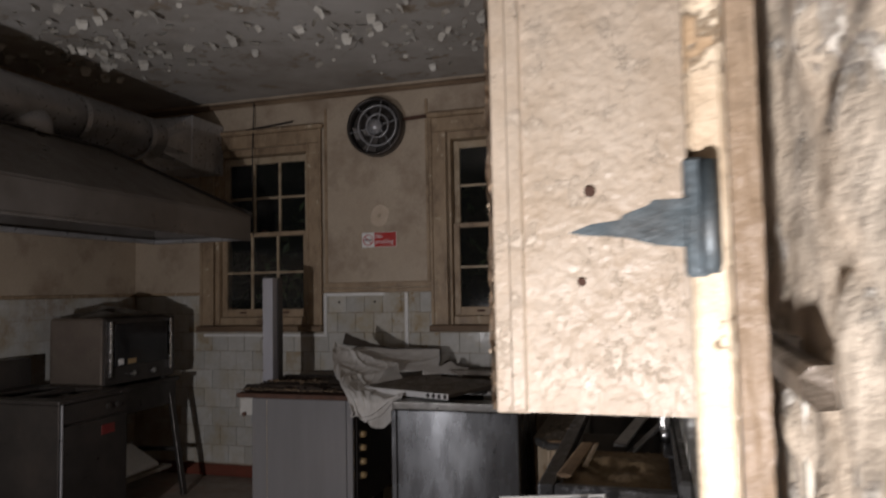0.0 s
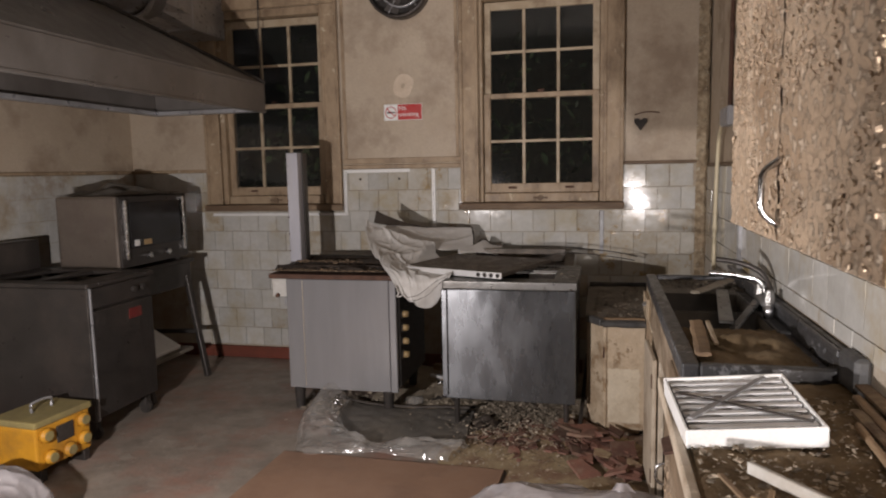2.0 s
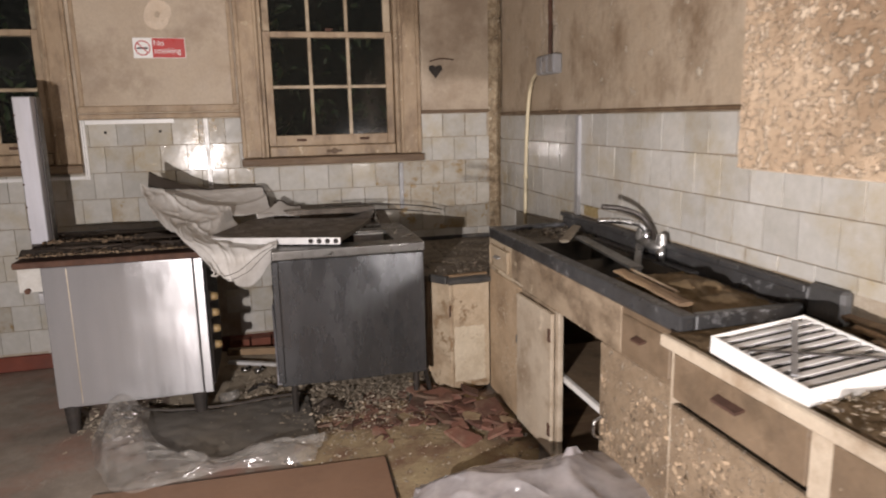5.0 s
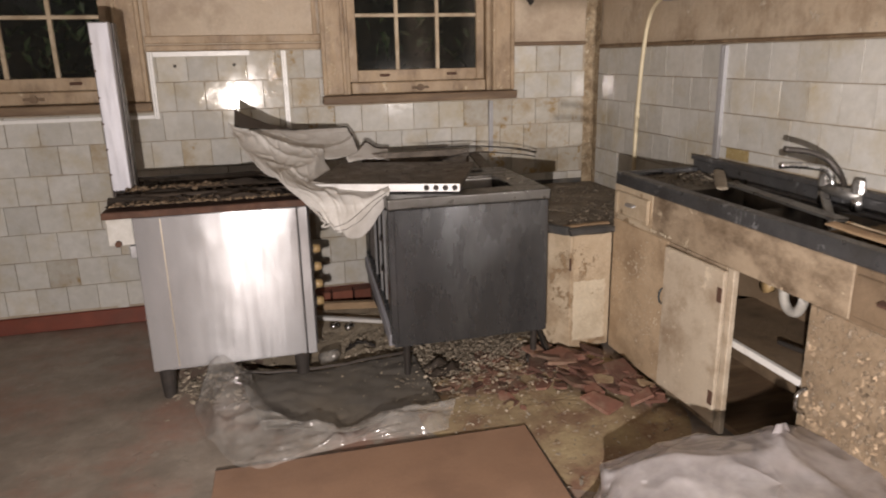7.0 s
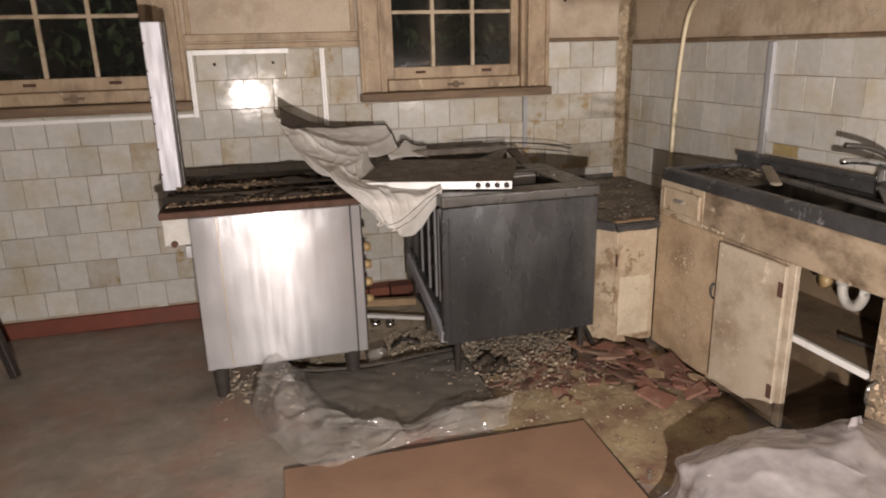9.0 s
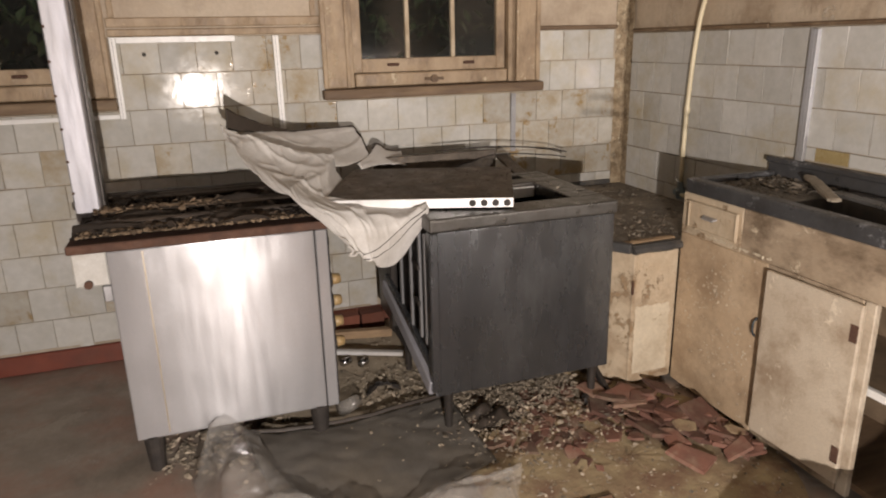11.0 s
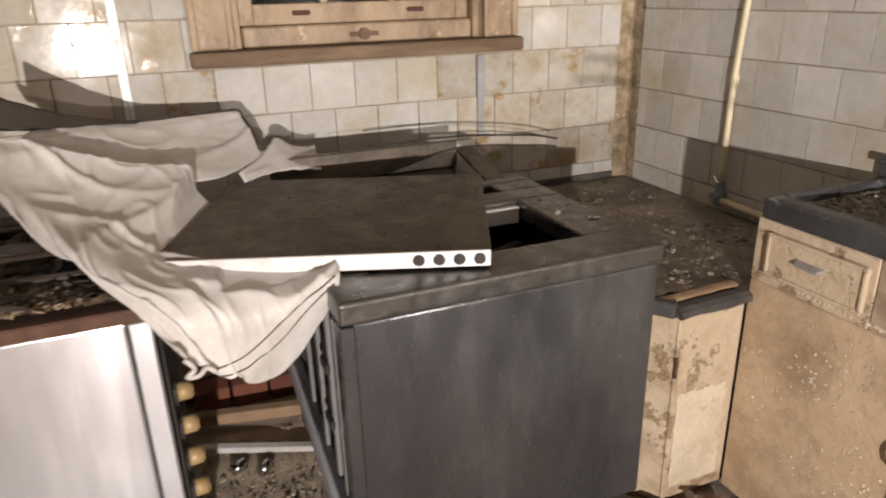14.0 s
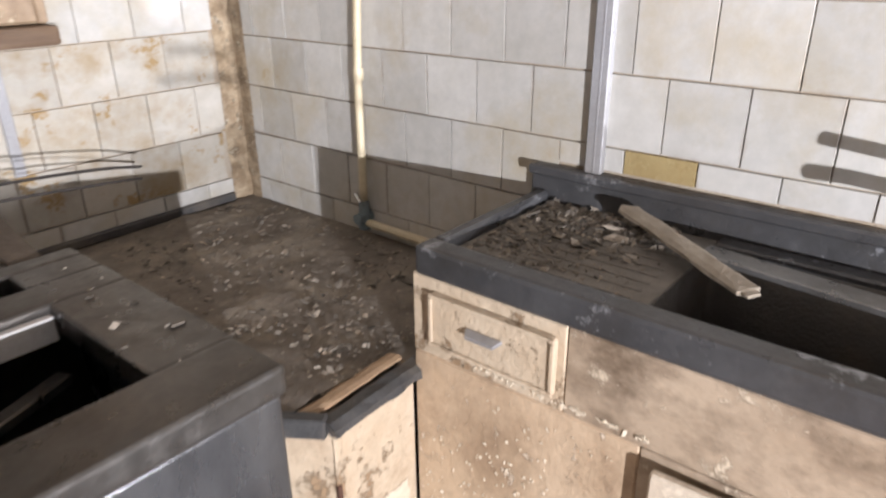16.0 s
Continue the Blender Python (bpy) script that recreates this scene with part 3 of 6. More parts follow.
# dado rails, skirting, cover strips
for x0, x1 in ((-2.455, -1.548),):
    setting("trim", box(x0, x1, YW - 0.016, YW, 1.475, 1.505, 0.004), M_wood)
    setting("trim", box(x0, x1, YW - 0.012, YW, 1.512, 1.552, 0.004), M_wood)
setting("trim", box(-0.43, XR - 0.07, YW - 0.014, YW, 1.472, 1.492, 0.004), M_sill)
setting("trim", box(XL, -3.6, YW - 0.014, YW, 1.472, 1.495, 0.004), M_wood)
setting("trim", box(XR - 0.018, XR, 3.9, YW - 0.07, 1.45, 1.468, 0.004), M_sill)
setting("trim", box(XR - 0.014, XR, 2.05, 3.9, 1.45, 1.466, 0.005), M_sill)
setting("trim", box(XL, XL + 0.014, 1.2, YW - 0.02, 1.472, 1.495, 0.004), M_wood)
for x in (-2.43, -1.58):
    setting("trim", box(x - 0.012, x + 0.012, YW - 0.008, YW, 1.552, 2.95, 0.003), M_wood)
setting("trim", box(XL, XR, YW - 0.03, YW, 3.03, 3.07, 0.008), M_sill)
setting("baseboard", box(XL, -0.7, YW - 0.022, YW, 0, 0.094, 0.006), M_skirt, "dark red painted skirting")
setting("baseboard", box(XL, XL + 0.022, 1.0, YW - 0.024, 0, 0.094, 0.006), M_skirt, "dark red painted skirting")
setting("trim", box(XL, -0.7, YW - 0.014, YW - 0.0065, 0.096, 0.112, 0.003), M_grout)


def sash_window(name, cx, label):
    w = tagged(part(name, box(cx - 0.455, cx - 0.405, YW + 0.01, YW + 0.15, 1.22, 2.68, 0.003, bm=box(cx + 0.405, cx + 0.455, YW + 0.01, YW + 0.15, 1.22, 2.68, 0.003,
               bm=box(cx - 0.405, cx + 0.405, YW + 0.01, YW + 0.15, 2.625, 2.68, 0.003))), M_wood), label, "", "", "structure")
    for x0, x1 in ((-0.55, -0.44), (0.44, 0.55)):
        part("architrave", box(cx + x0, cx + x1, YW - 0.03, YW + 0.008, 1.222, 2.68, 0.006), M_wood, w)
        e = cx + (x0 if x0 < 0 else x1)
        part("architrave_bead", box(e - 0.012, e + 0.012, YW - 0.042, YW - 0.03, 1.222, 2.79, 0.004), M_wood, w)
        i = cx + (x1 if x0 < 0 else x0)
        part("architrave_bead", box(i - 0.01, i + 0.01, YW - 0.038, YW - 0.03, 1.222, 2.68, 0.003), M_wood, w)
    part("architrave", box(cx - 0.55, cx + 0.55, YW - 0.031, YW + 0.008, 2.681, 2.79, 0.006), M_wood, w)
    part("drip_moulding", box(cx - 0.575, cx + 0.575, YW - 0.05, YW, 2.792, 2.83, 0.01), M_wood, w)
    part("window_sill", box(cx - 0.57, cx + 0.57, YW - 0.075, YW + 0.15, 1.172, 1.219, 0.01, seg=2), M_sill, w, "dark worn wooden sill")
    part("apron_board", box(cx - 0.40, cx + 0.40, YW + 0.012, YW + 0.05, 1.221, 1.285, 0.006), M_wood, w)
    for lower in (True, False):
        y0 = YW + (0.05 if lower else 0.085)
        z0, z1 = (1.287, 1.985) if lower else (1.95, 2.62)
        bm = box(cx - 0.402, cx - 0.355, y0, y0 + 0.032, z0, z1, 0.003)
        box(cx + 0.355, cx + 0.402, y0, y0 + 0.032, z0, z1, 0.003, bm=bm)
        box(cx - 0.355, cx + 0.355, y0 + 0.001, y0 + 0.033, z0, 1.352 if lower else 1.985, 0.003, bm=bm)
        box(cx - 0.355, cx + 0.355, y0 + 0.001, y0 + 0.033, 1.95 if lower else 2.565, z1, 0.003, bm=bm)
        s = part("lower_sash" if lower else "upper_sash", bm, M_wood if lower else M_sash, w)
        g0, g1 = (1.352, 1.95) if lower else (1.985, 2.565)
        for k in (-1, 1):
            part("glazing_bar", box(cx + k * 0.1195 - 0.011, cx + k * 0.1195 + 0.011, y0 + 0.004, y0 + 0.028, g0, g1, 0.003), M_sash, s)
        zm = (g0 + g1) / 2
        part("glazing_bar", box(cx - 0.355, cx + 0.355, y0 + 0.006, y0 + 0.026, zm - 0.01, zm + 0.01, 0.003), M_sash, s)
        for ix in range(3):
            for iz in range(2):
                xa = cx - 0.355 + ix * 0.2367
                za = g0 if iz == 0 else zm
                p = part("pane", box(xa, xa + 0.2367, y0 + 0.014, y0 + 0.017, za, za + (g1 - g0) / 2), M_pane, s)
                p.visible_shadow = False
        if lower:
            for k in (-0.2, 0.2):
                part("sash_lift", box(cx + k - 0.03, cx + k + 0.03, y0 - 0.012, y0, 1.315, 1.33, 0.004), M_rust, s, "rusty sash lift")
    part("catch", box(cx - 0.02, cx + 0.02, YW + 0.035, YW + 0.05, 1.985, 2.005, 0.004, bm=rod((cx - 0.01, YW + 0.045, 1.99), (cx + 0.03, YW + 0.04, 2.0), 0.005)), M_rust, w)
    part("mark", rod((cx, YW - 0.001, 1.25), (cx, YW + 0.011, 1.25), 0.02, bm=box(cx - 0.05, cx + 0.05, YW + 0.004, YW + 0.011, 1.243, 1.257, 0.002)), M_sill, w)
    return w


sash_window("window_1", -3.02, "old cream wooden sash window with twelve dark panes")
sash_window("window_2", -0.993, "old cream wooden sash window with twelve dark panes")

# outside: earth and dark shrubs behind the glass
setting("ground", sheet(lambda u, v: Vector((-60 + 120 * u, YW + 0.29 + 70 * v, -0.3)), 4, 4), M_earth, "dark earth outside")


def shrub(rng, i):
    x, y = rng.uniform(-5.5, 1.6), rng.uniform(5.5, 6.6)
    return x, y, -0.3 + abs(rng.gauss(0, 1.0)) + rng.uniform(0, 1.5) * (0.6 + 0.4 * math.sin(x * 2.1))


rng = random.Random(5)
verts, faces = [], []
for i in range(5200):
    x, y, z = shrub(rng, i)
    s = rng.uniform(0.03, 0.075)
    m = Matrix.Translation((x, y, z)) @ Euler((rng.uniform(-1.2, 1.2), rng.uniform(-1.2, 1.2), rng.uniform(0, 6.3))).to_matrix().to_4x4()
    k = len(verts)
    verts += [tuple(m @ Vector(v)) for v in ((-s, 0, 0), (0, -s * 0.45, s * 0.15), (s, 0, 0), (0, s * 0.45, s * 0.15))]
    faces += [(k, k + 1, k + 2), (k, k + 2, k + 3)]
me = bpy.data.meshes.new("shrubs")
me.from_pydata(verts, [], faces)
me.materials.append(M_leaf)
tagged(new("shrubs", me), "dark green shrubs outside the windows", "shrub", "", "stuff")

# curled flakes under the ceiling
rng = random.Random(8)
verts, faces = [], []
for i in range(900):
    c = rng.choice(((-3.4, 3.6, 0.9, 0.5), (-2.6, 2.6, 1.4, 0.8), (-1.0, 3.9, 1.2, 0.7), (-3.0, 1.8, 0.8, 0.8), (-1.4, 2.4, 1.2, 0.9)))
    x, y = rng.gauss(c[0], c[2] * 0.45), rng.gauss(c[1], c[3] * 0.5)
    if not (XL < x < XR and 0.5 < y < YW):
        continue
    s, hang = rng.uniform(0.015, 0.065), rng.uniform(0.3, 1.3)
    m = Matrix.Translation((x, y, ZC - 0.002)) @ pose(0, 0, 0, 0, 0, rng.uniform(0, 360))
    k = len(verts)
    pts = [(0, -s * 0.5, 0), (0, s * 0.5, 0), (s * 0.5, s * 0.6, -s * 0.25 * hang), (s * 0.5, -s * 0.5, -s * 0.2 * hang), (s * 0.8, s * 0.4, -s * 0.8 * hang), (s * 0.85, -s * 0.3, -s * 0.75 * hang)]
    verts += [tuple(m @ Vector(p)) for p in pts]
    faces += [(k, k + 1, k + 2, k + 3), (k + 3, k + 2, k + 4, k + 5)]
me = bpy.data.meshes.new("ceiling_flakes")
me.from_pydata(verts, [], faces)
me.materials.append(M_flake)
tagged(new("ceiling_flakes", me), "curled paint flakes hanging from the ceiling", "paint flakes", "", "stuff")


# ---- on the window wall ----
def extractor_fan(c, r):
    t = thing("extractor_fan", (c[0], c[1], c[2] - r), "round grey extractor fan set in the upper wall", "fan")
    x, y, z = c
    part("casing", ring((x, y - 0.05, z), (0, 1, 0), r, 0.018, 0.1), M_dark_enamel, t, "", True)
    part("back_plate", rod((x, y - 0.012, z), (x, y - 0.002, z), r * 0.96, seg=32), M_black, t)
    part("guard_ring", ring((x + 0.03, y - 0.1, z), (0, 1, 0), r * 0.72, 0.012, 0.02), M_galv, t, "", True)
    part("guard_ring", ring((x + 0.03, y - 0.1, z), (0, 1, 0), r * 0.42, 0.01, 0.015), M_galv, t, "", True)
    for k in range(6):
        a = k * math.pi / 3 + 0.2
        ca, sa = math.cos(a), math.sin(a)
        part("blade", slab([(x + 0.05 * ca, y - 0.05, z + 0.05 * sa), (x + r * 0.85 * math.cos(a - 0.25), y - 0.075, z + r * 0.85 * math.sin(a - 0.25)),
             (x + r * 0.85 * math.cos(a + 0.25), y - 0.035, z + r * 0.85 * math.sin(a + 0.25)), (x + 0.06 * math.cos(a + 0.6), y - 0.04, z + 0.06 * math.sin(a + 0.6))], 0.004), M_dark_enamel, t)
        part("stay", rod((x + r * 0.9 * ca, y - 0.095, z + r * 0.9 * sa), (x + 0.03 + 0.04 * ca, y - 0.1, z + 0.04 * sa), 0.004, seg=6), M_galv, t)
    part("motor_hub", rod((x, y - 0.11, z), (x, y - 0.02, z), 0.06, bevel=0.012), M_galv, t, "", True)
    part("bracket", beam((x + r * 0.9, y - 0.02, z + 0.05), (x + r + 0.3, y - 0.015, z + 0.07), 0.02, 0.025), M_rust, t)


extractor_fan((-1.975, YW, 2.75), 0.225)


def sign():
    x0, x1, z0, z1, y = -2.124, -1.837, 1.822, 1.937, YW - 0.004
    t = thing("no_smoking_sign", (-1.98, YW, z0), "red and white no smoking sign on the wall", "sign")
    part("plate", box(x0, x1, y, YW - 0.0005, z0, z1, 0.001), M_white, t)
    part("red_field", box(x0 + 0.105, x1 - 0.003, y - 0.002, y, z0 + 0.003, z1 - 0.003), M_red, t, "red field with white words")
    cx, cz = x0 + 0.052, (z0 + z1) / 2
    bm = ring((cx, y - 0.001, cz), (0, 1, 0), 0.043, 0.006, 0.002)
    beam((cx - 0.028, y - 0.002, cz + 0.028), (cx + 0.028, y - 0.002, cz - 0.028), 0.002, 0.006, bm=bm, bevel=0)
    part("prohibition_ring", bm, M_red, t)
    part("cigarette_symbol", box(cx - 0.03, cx + 0.03, y - 0.0012, y, cz - 0.006, cz + 0.004), M_black, t)
    for i, word in enumerate(("No", "smoking")):
        cu = bpy.data.curves.new("words", "FONT")
        cu.body, cu.size, cu.extrude = word, 0.045, 0.0005
        cu.materials.append(M_white)
        ob = new("words", cu)
        ob.parent = t
        ob.matrix_parent_inverse = Matrix.Translation(-Vector(t["base"]))
        ob.matrix_basis = pose(x0 + 0.112, y - 0.003, z1 - 0.045 - i * 0.043, 90, 0, 0)


sign()


def trunking(name, pieces, material, label):
    t = thing(name, (pieces[0][0], pieces[0][2], pieces[0][4]), label, "trunking")
    for p in pieces:
        x0, x1, y0, y1, z0, z1 = p
        part("length", box(*p, 0.002), material, t)
        if x1 - x0 < z1 - z0 and y1 - y0 < z1 - z0:
            part("lid_line", box(x0 + (x1 - x0) * 0.42, x0 + (x1 - x0) * 0.5, y0 - 0.001, y0 + 0.002, z0, z1) if x1 - x0 > y1 - y0 else box(x0 - 0.001, x0 + 0.002, y0 + (y1 - y0) * 0.4, y0 + (y1 - y0) * 0.5, z0, z1), M_grey_plastic, t)


YT = YW - 0.012
trunking("cable_trunking", [(-2.45, -2.425, YT - 0.012, YT, 1.13, 1.473), (-2.424, -1.935, YT - 0.012, YT, 1.447, 1.473), (-3.55, -2.451, YT - 0.012, YT, 1.132, 1.152)], M_white, "white plastic cable trunking round the tiles")
trunking("cable_trunking", [(-1.772, -1.745, YT - 0.014, YT, 0.98, 1.47)], M_white, "short white plastic cable trunking on tiles")
trunking("cable_trunking", [(-0.585, -0.558, YT - 0.012, YT, 0.86, 1.16)], M_grey_plastic, "pale grey cable trunking below the sill")
trunking("cable_trunking", [(XR - 0.03, XR - 0.011, 3.635, 3.672, 0.945, 1.44)], M_grey_plastic, "grey cable trunking on the tiled wall")
t = thing("wall_plug", (-0.322, YW, 1.70), "dark heart-shaped wall fixing", "wall fixing")
bm = bmesh.new()
heart = [(0.0, -0.05), (0.042, 0.005), (0.04, 0.026), (0.018, 0.03), (0.0, 0.016), (-0.018, 0.03), (-0.04, 0.026), (-0.042, 0.005)]
faces = [[bm.verts.new((-0.322 + x, y, 1.745 + z)) for x, z in heart] for y in (YW - 0.018, YW)]
bm.faces.new(faces[0])
bm.faces.new(faces[1])
for k in range(8):
    bm.faces.new((faces[0][k], faces[0][(k + 1) % 8], faces[1][(k + 1) % 8], faces[1][k]))
part("plate", bm, M_black, t)
part("wire", pipe([(-0.36, YW - 0.012, 1.80), (-0.29, YW - 0.018, 1.815), (-0.2, YW - 0.01, 1.81)], 0.004, 6), M_rust, t)
t = thing("round_patch", (-1.975, YW, 2.0), "pale round filler patch on the wall", "wall patch")
part("filler", sheet(lambda u, v: Vector((-1.975 + 0.07 * (0.2 + 0.8 * v) * (1.1 + 0.15 * math.sin(u * 12)) * math.cos(u * 6.2832), YW - 0.002 - 0.003 * (1 - v), 2.066 + 0.085 * (0.2 + 0.8 * v) * math.sin(u * 6.2832))), 24, 4), M_flakeboard, t, "", True)
t = thing("loose_cable", (-3.1, YW, 1.9), "thin dark cable hanging beside the window", "cable")
part("cable", pipe([(-3.06, YW - 0.04, 3.05), (-3.07, YW - 0.05, 2.5), (-3.06, YW - 0.05, 1.95)], 0.005, 6), M_black, t)
part("cable_loop", pipe([(-3.62, YW - 0.03, 2.6), (-3.55, YW - 0.05, 2.48), (-3.47, YW - 0.04, 2.6), (-3.45, YW - 0.03, 2.78), (-2.7, YW - 0.05, 2.86)], 0.007, 6), M_black, t)
for k in (-2.32, -2.02):
    t = thing("screw_hole", (k, YW, 1.39), "dark screw hole in a tile", "hole")
    part("plug", rod((k, YW - 0.0165, 1.4), (k, YW - 0.01, 1.4), 0.009, seg=8), M_black, t)

# ---- right wall fittings ----
t = thing("supply_pipe", (XR - 0.03, 4.34, 0.66), "cream painted pipe with a blue-green stop valve", "pipe")
px = XR - 0.035
part("pipe", pipe([(px, 4.1, 1.68), (px, 4.2, 1.66), (px, 4.27, 1.58), (px, 4.31, 1.4), (px, 4.335, 1.1), (px, 4.34, 0.74)], 0.011, 10), M_pipe, t, "", True)
part("elbow", rod((px, 4.333, 1.07), (px, 4.334, 1.1), 0.014), M_pipe, t)
part("valve_body", rod((px, 4.34, 0.655), (px, 4.34, 0.74), 0.02, 0.014, bevel=0.004), M_copper, t, "blue-green corroded valve")
part("valve_nut", rod((px - 0.03, 4.34, 0.69), (px + 0.03, 4.34, 0.69), 0.017, seg=6), M_copper, t)
part("valve_handle", beam((px - 0.03, 4.32, 0.745), (px - 0.01, 4.36, 0.76), 0.012, 0.006), M_chrome, t)
part("branch", pipe([(px, 4.33, 0.675), (px, 4.1, 0.672), (px, 3.85, 0.67)], 0.012, 8, 2), M_pipe, t)
t = thing("switch_box", (XR, 4.02, 1.65), "grey metal switch boxes on the stained wall", "switch")
for i in range(3):
    part("box", box(XR - 0.05, XR, 3.9 + i * 0.08, 3.975 + i * 0.08, 1.66, 1.76, 0.006), M_grey_plastic, t)
    part("switch_plate", box(XR - 0.055, XR - 0.05, 3.907 + i * 0.08, 3.968 + i * 0.08, 1.67, 1.75, 0.002), M_galv, t)
part("conduit", pipe([(XR - 0.025, 4.0, 1.76), (XR - 0.02, 4.02, 2.2), (XR - 0.02, 4.0, 3.05)], 0.012, 8), M_rust, t)


part("peeled_plaster", sheet(lambda u, v: Vector((XR + 0.004 - 0.03 * math.sin(u * 3.14) * abs(wob(u * 5, v * 16)) - 0.008 * abs(wob(u * 14, v * 50)), 3.92 + 0.3 * u + 0.05 * wob(v * 7, 2.0), 1.77 + 1.25 * v)), 26, 80), M_plaster_near, wall_east, "blistered peeling plaster", True)


# ---- left cooker: seen from its side ----
def left_cooker():
    x0, x1, y0, y1 = -2.446, -1.748, 3.87, 4.5
    t = thing("range_cooker", (-2.1, 4.2, 0), "stainless steel range cooker with a burnt rusty top", "cooker", "kitchen cookers")
    part("side_panel", box(x0, x1 - 0.045, y0, y0 + 0.03, 0.135, 0.815, 0.006, seg=2), M_steel, t)
    part("corner_strip", box(x1 - 0.042, x1, y0 - 0.002, y0 + 0.03, 0.135, 0.815, 0.004), M_steel, t)
    part("rust_streak", box(x0 + 0.104, x0 + 0.109, y0 - 0.0006, y0 + 0.002, 0.15, 0.806), M_stain, t, "thin rusty run mark")
    part("body", box(x0 + 0.004, x1 - 0.01, y0 + 0.031, y1, 0.14, 0.81, 0.004), M_dark_enamel, t)
    part("control_panel", box(x1 - 0.009, x1 + 0.01, y0 + 0.04, y1 - 0.02, 0.16, 0.8, 0.004), M_black, t)
    for k in range(4):
        z = 0.6 - k * 0.083
        kn = part("knob", rod((x1 + 0.01, y0 + 0.09, z), (x1 + 0.05, y0 + 0.09, z), 0.022, 0.019, bevel=0.004), M_knob, t, "ivory control knob coloured darker for shade", True)
        part("knob_skirt", rod((x1 + 0.01, y0 + 0.09, z), (x1 + 0.018, y0 + 0.09, z), 0.03), M_black, kn)
    part("top_plate", box(-2.555, x1 + 0.03, y0 - 0.012, y1, 0.817, 0.846, 0.004), M_rust, t, "rust-brown edge of the hob")
    def scale(u, v):
        x, y = -2.54 + 0.8 * u, y0 + 0.62 * v
        ridge = max(0, wob(x * 3.2, y * 15, 2.0)) * 0.05 + max(0, wob(x * 7, y * 34, 5.0)) * 0.018
        well = 0.016 if 0.2 < v < 0.42 or 0.55 < v < 0.82 else 0.0
        return Vector((x, y, 0.862 + ridge - well + 0.006 * abs(wob(x * 40, y * 60))))

    part("scorched_hob", sheet(scale, 90, 80), M_char, t, "charred flaking hob", True)
    for k, (ya, w2) in enumerate(((4.0, 0.03), (4.15, 0.045), (4.19, 0.03), (4.37, 0.035), (4.43, 0.05))):
        part("rusted_bar", rough_beam((-2.5 + 0.05 * k, ya, 0.876), (-1.8, ya + 0.02, 0.874), w2, 0.018, 2.0 * k), M_char, t, "burnt scaling hob bar")
    part("back_upstand", rough_beam((-2.55, y1 - 0.02, 0.862), (x1, y1 - 0.02, 0.858), 0.04, 0.05, 4.0), M_black, t)
    part("side_box", box(-2.55, x0 - 0.002, y0 + 0.02, y0 + 0.1, 0.7, 0.815, 0.004), M_strip, t, "dirty white junction box")
    part("side_knob", rod((-2.51, y0 + 0.005, 0.71), (-2.51, y0 + 0.02, 0.71), 0.013), M_rust, t)
    part("side_bracket", box(-2.475, x0 - 0.002, y0 + 0.03, y0 + 0.1, 0.64, 0.695, 0.003), M_galv, t)
    for x in (x0 + 0.05, x1 - 0.07):
        for y in (y0 + 0.03, y1 - 0.06):
            part("leg", rod((x, y, 0.0), (x, y, 0.14), 0.026, 0.036, bevel=0.003), M_black, t)
    p = thing("steel_post", (-2.525, 4.22, 0.85), "tall square stainless steel flue post", "post")
    part("post", box(-2.565, -2.485, 4.19, 4.31, 0.849, 1.586, 0.004), M_satin, p)
    part("side_lip", box(-2.484, -2.474, 4.25, 4.31, 0.87, 1.586, 0.002), M_dark_enamel, p)
    for k in range(6):
        part("rivet", rod((-2.561, 4.1885, 0.95 + k * 0.11), (-2.561, 4.19, 0.95 + k * 0.11), 0.005, seg=8), M_rust, p)


left_cooker()


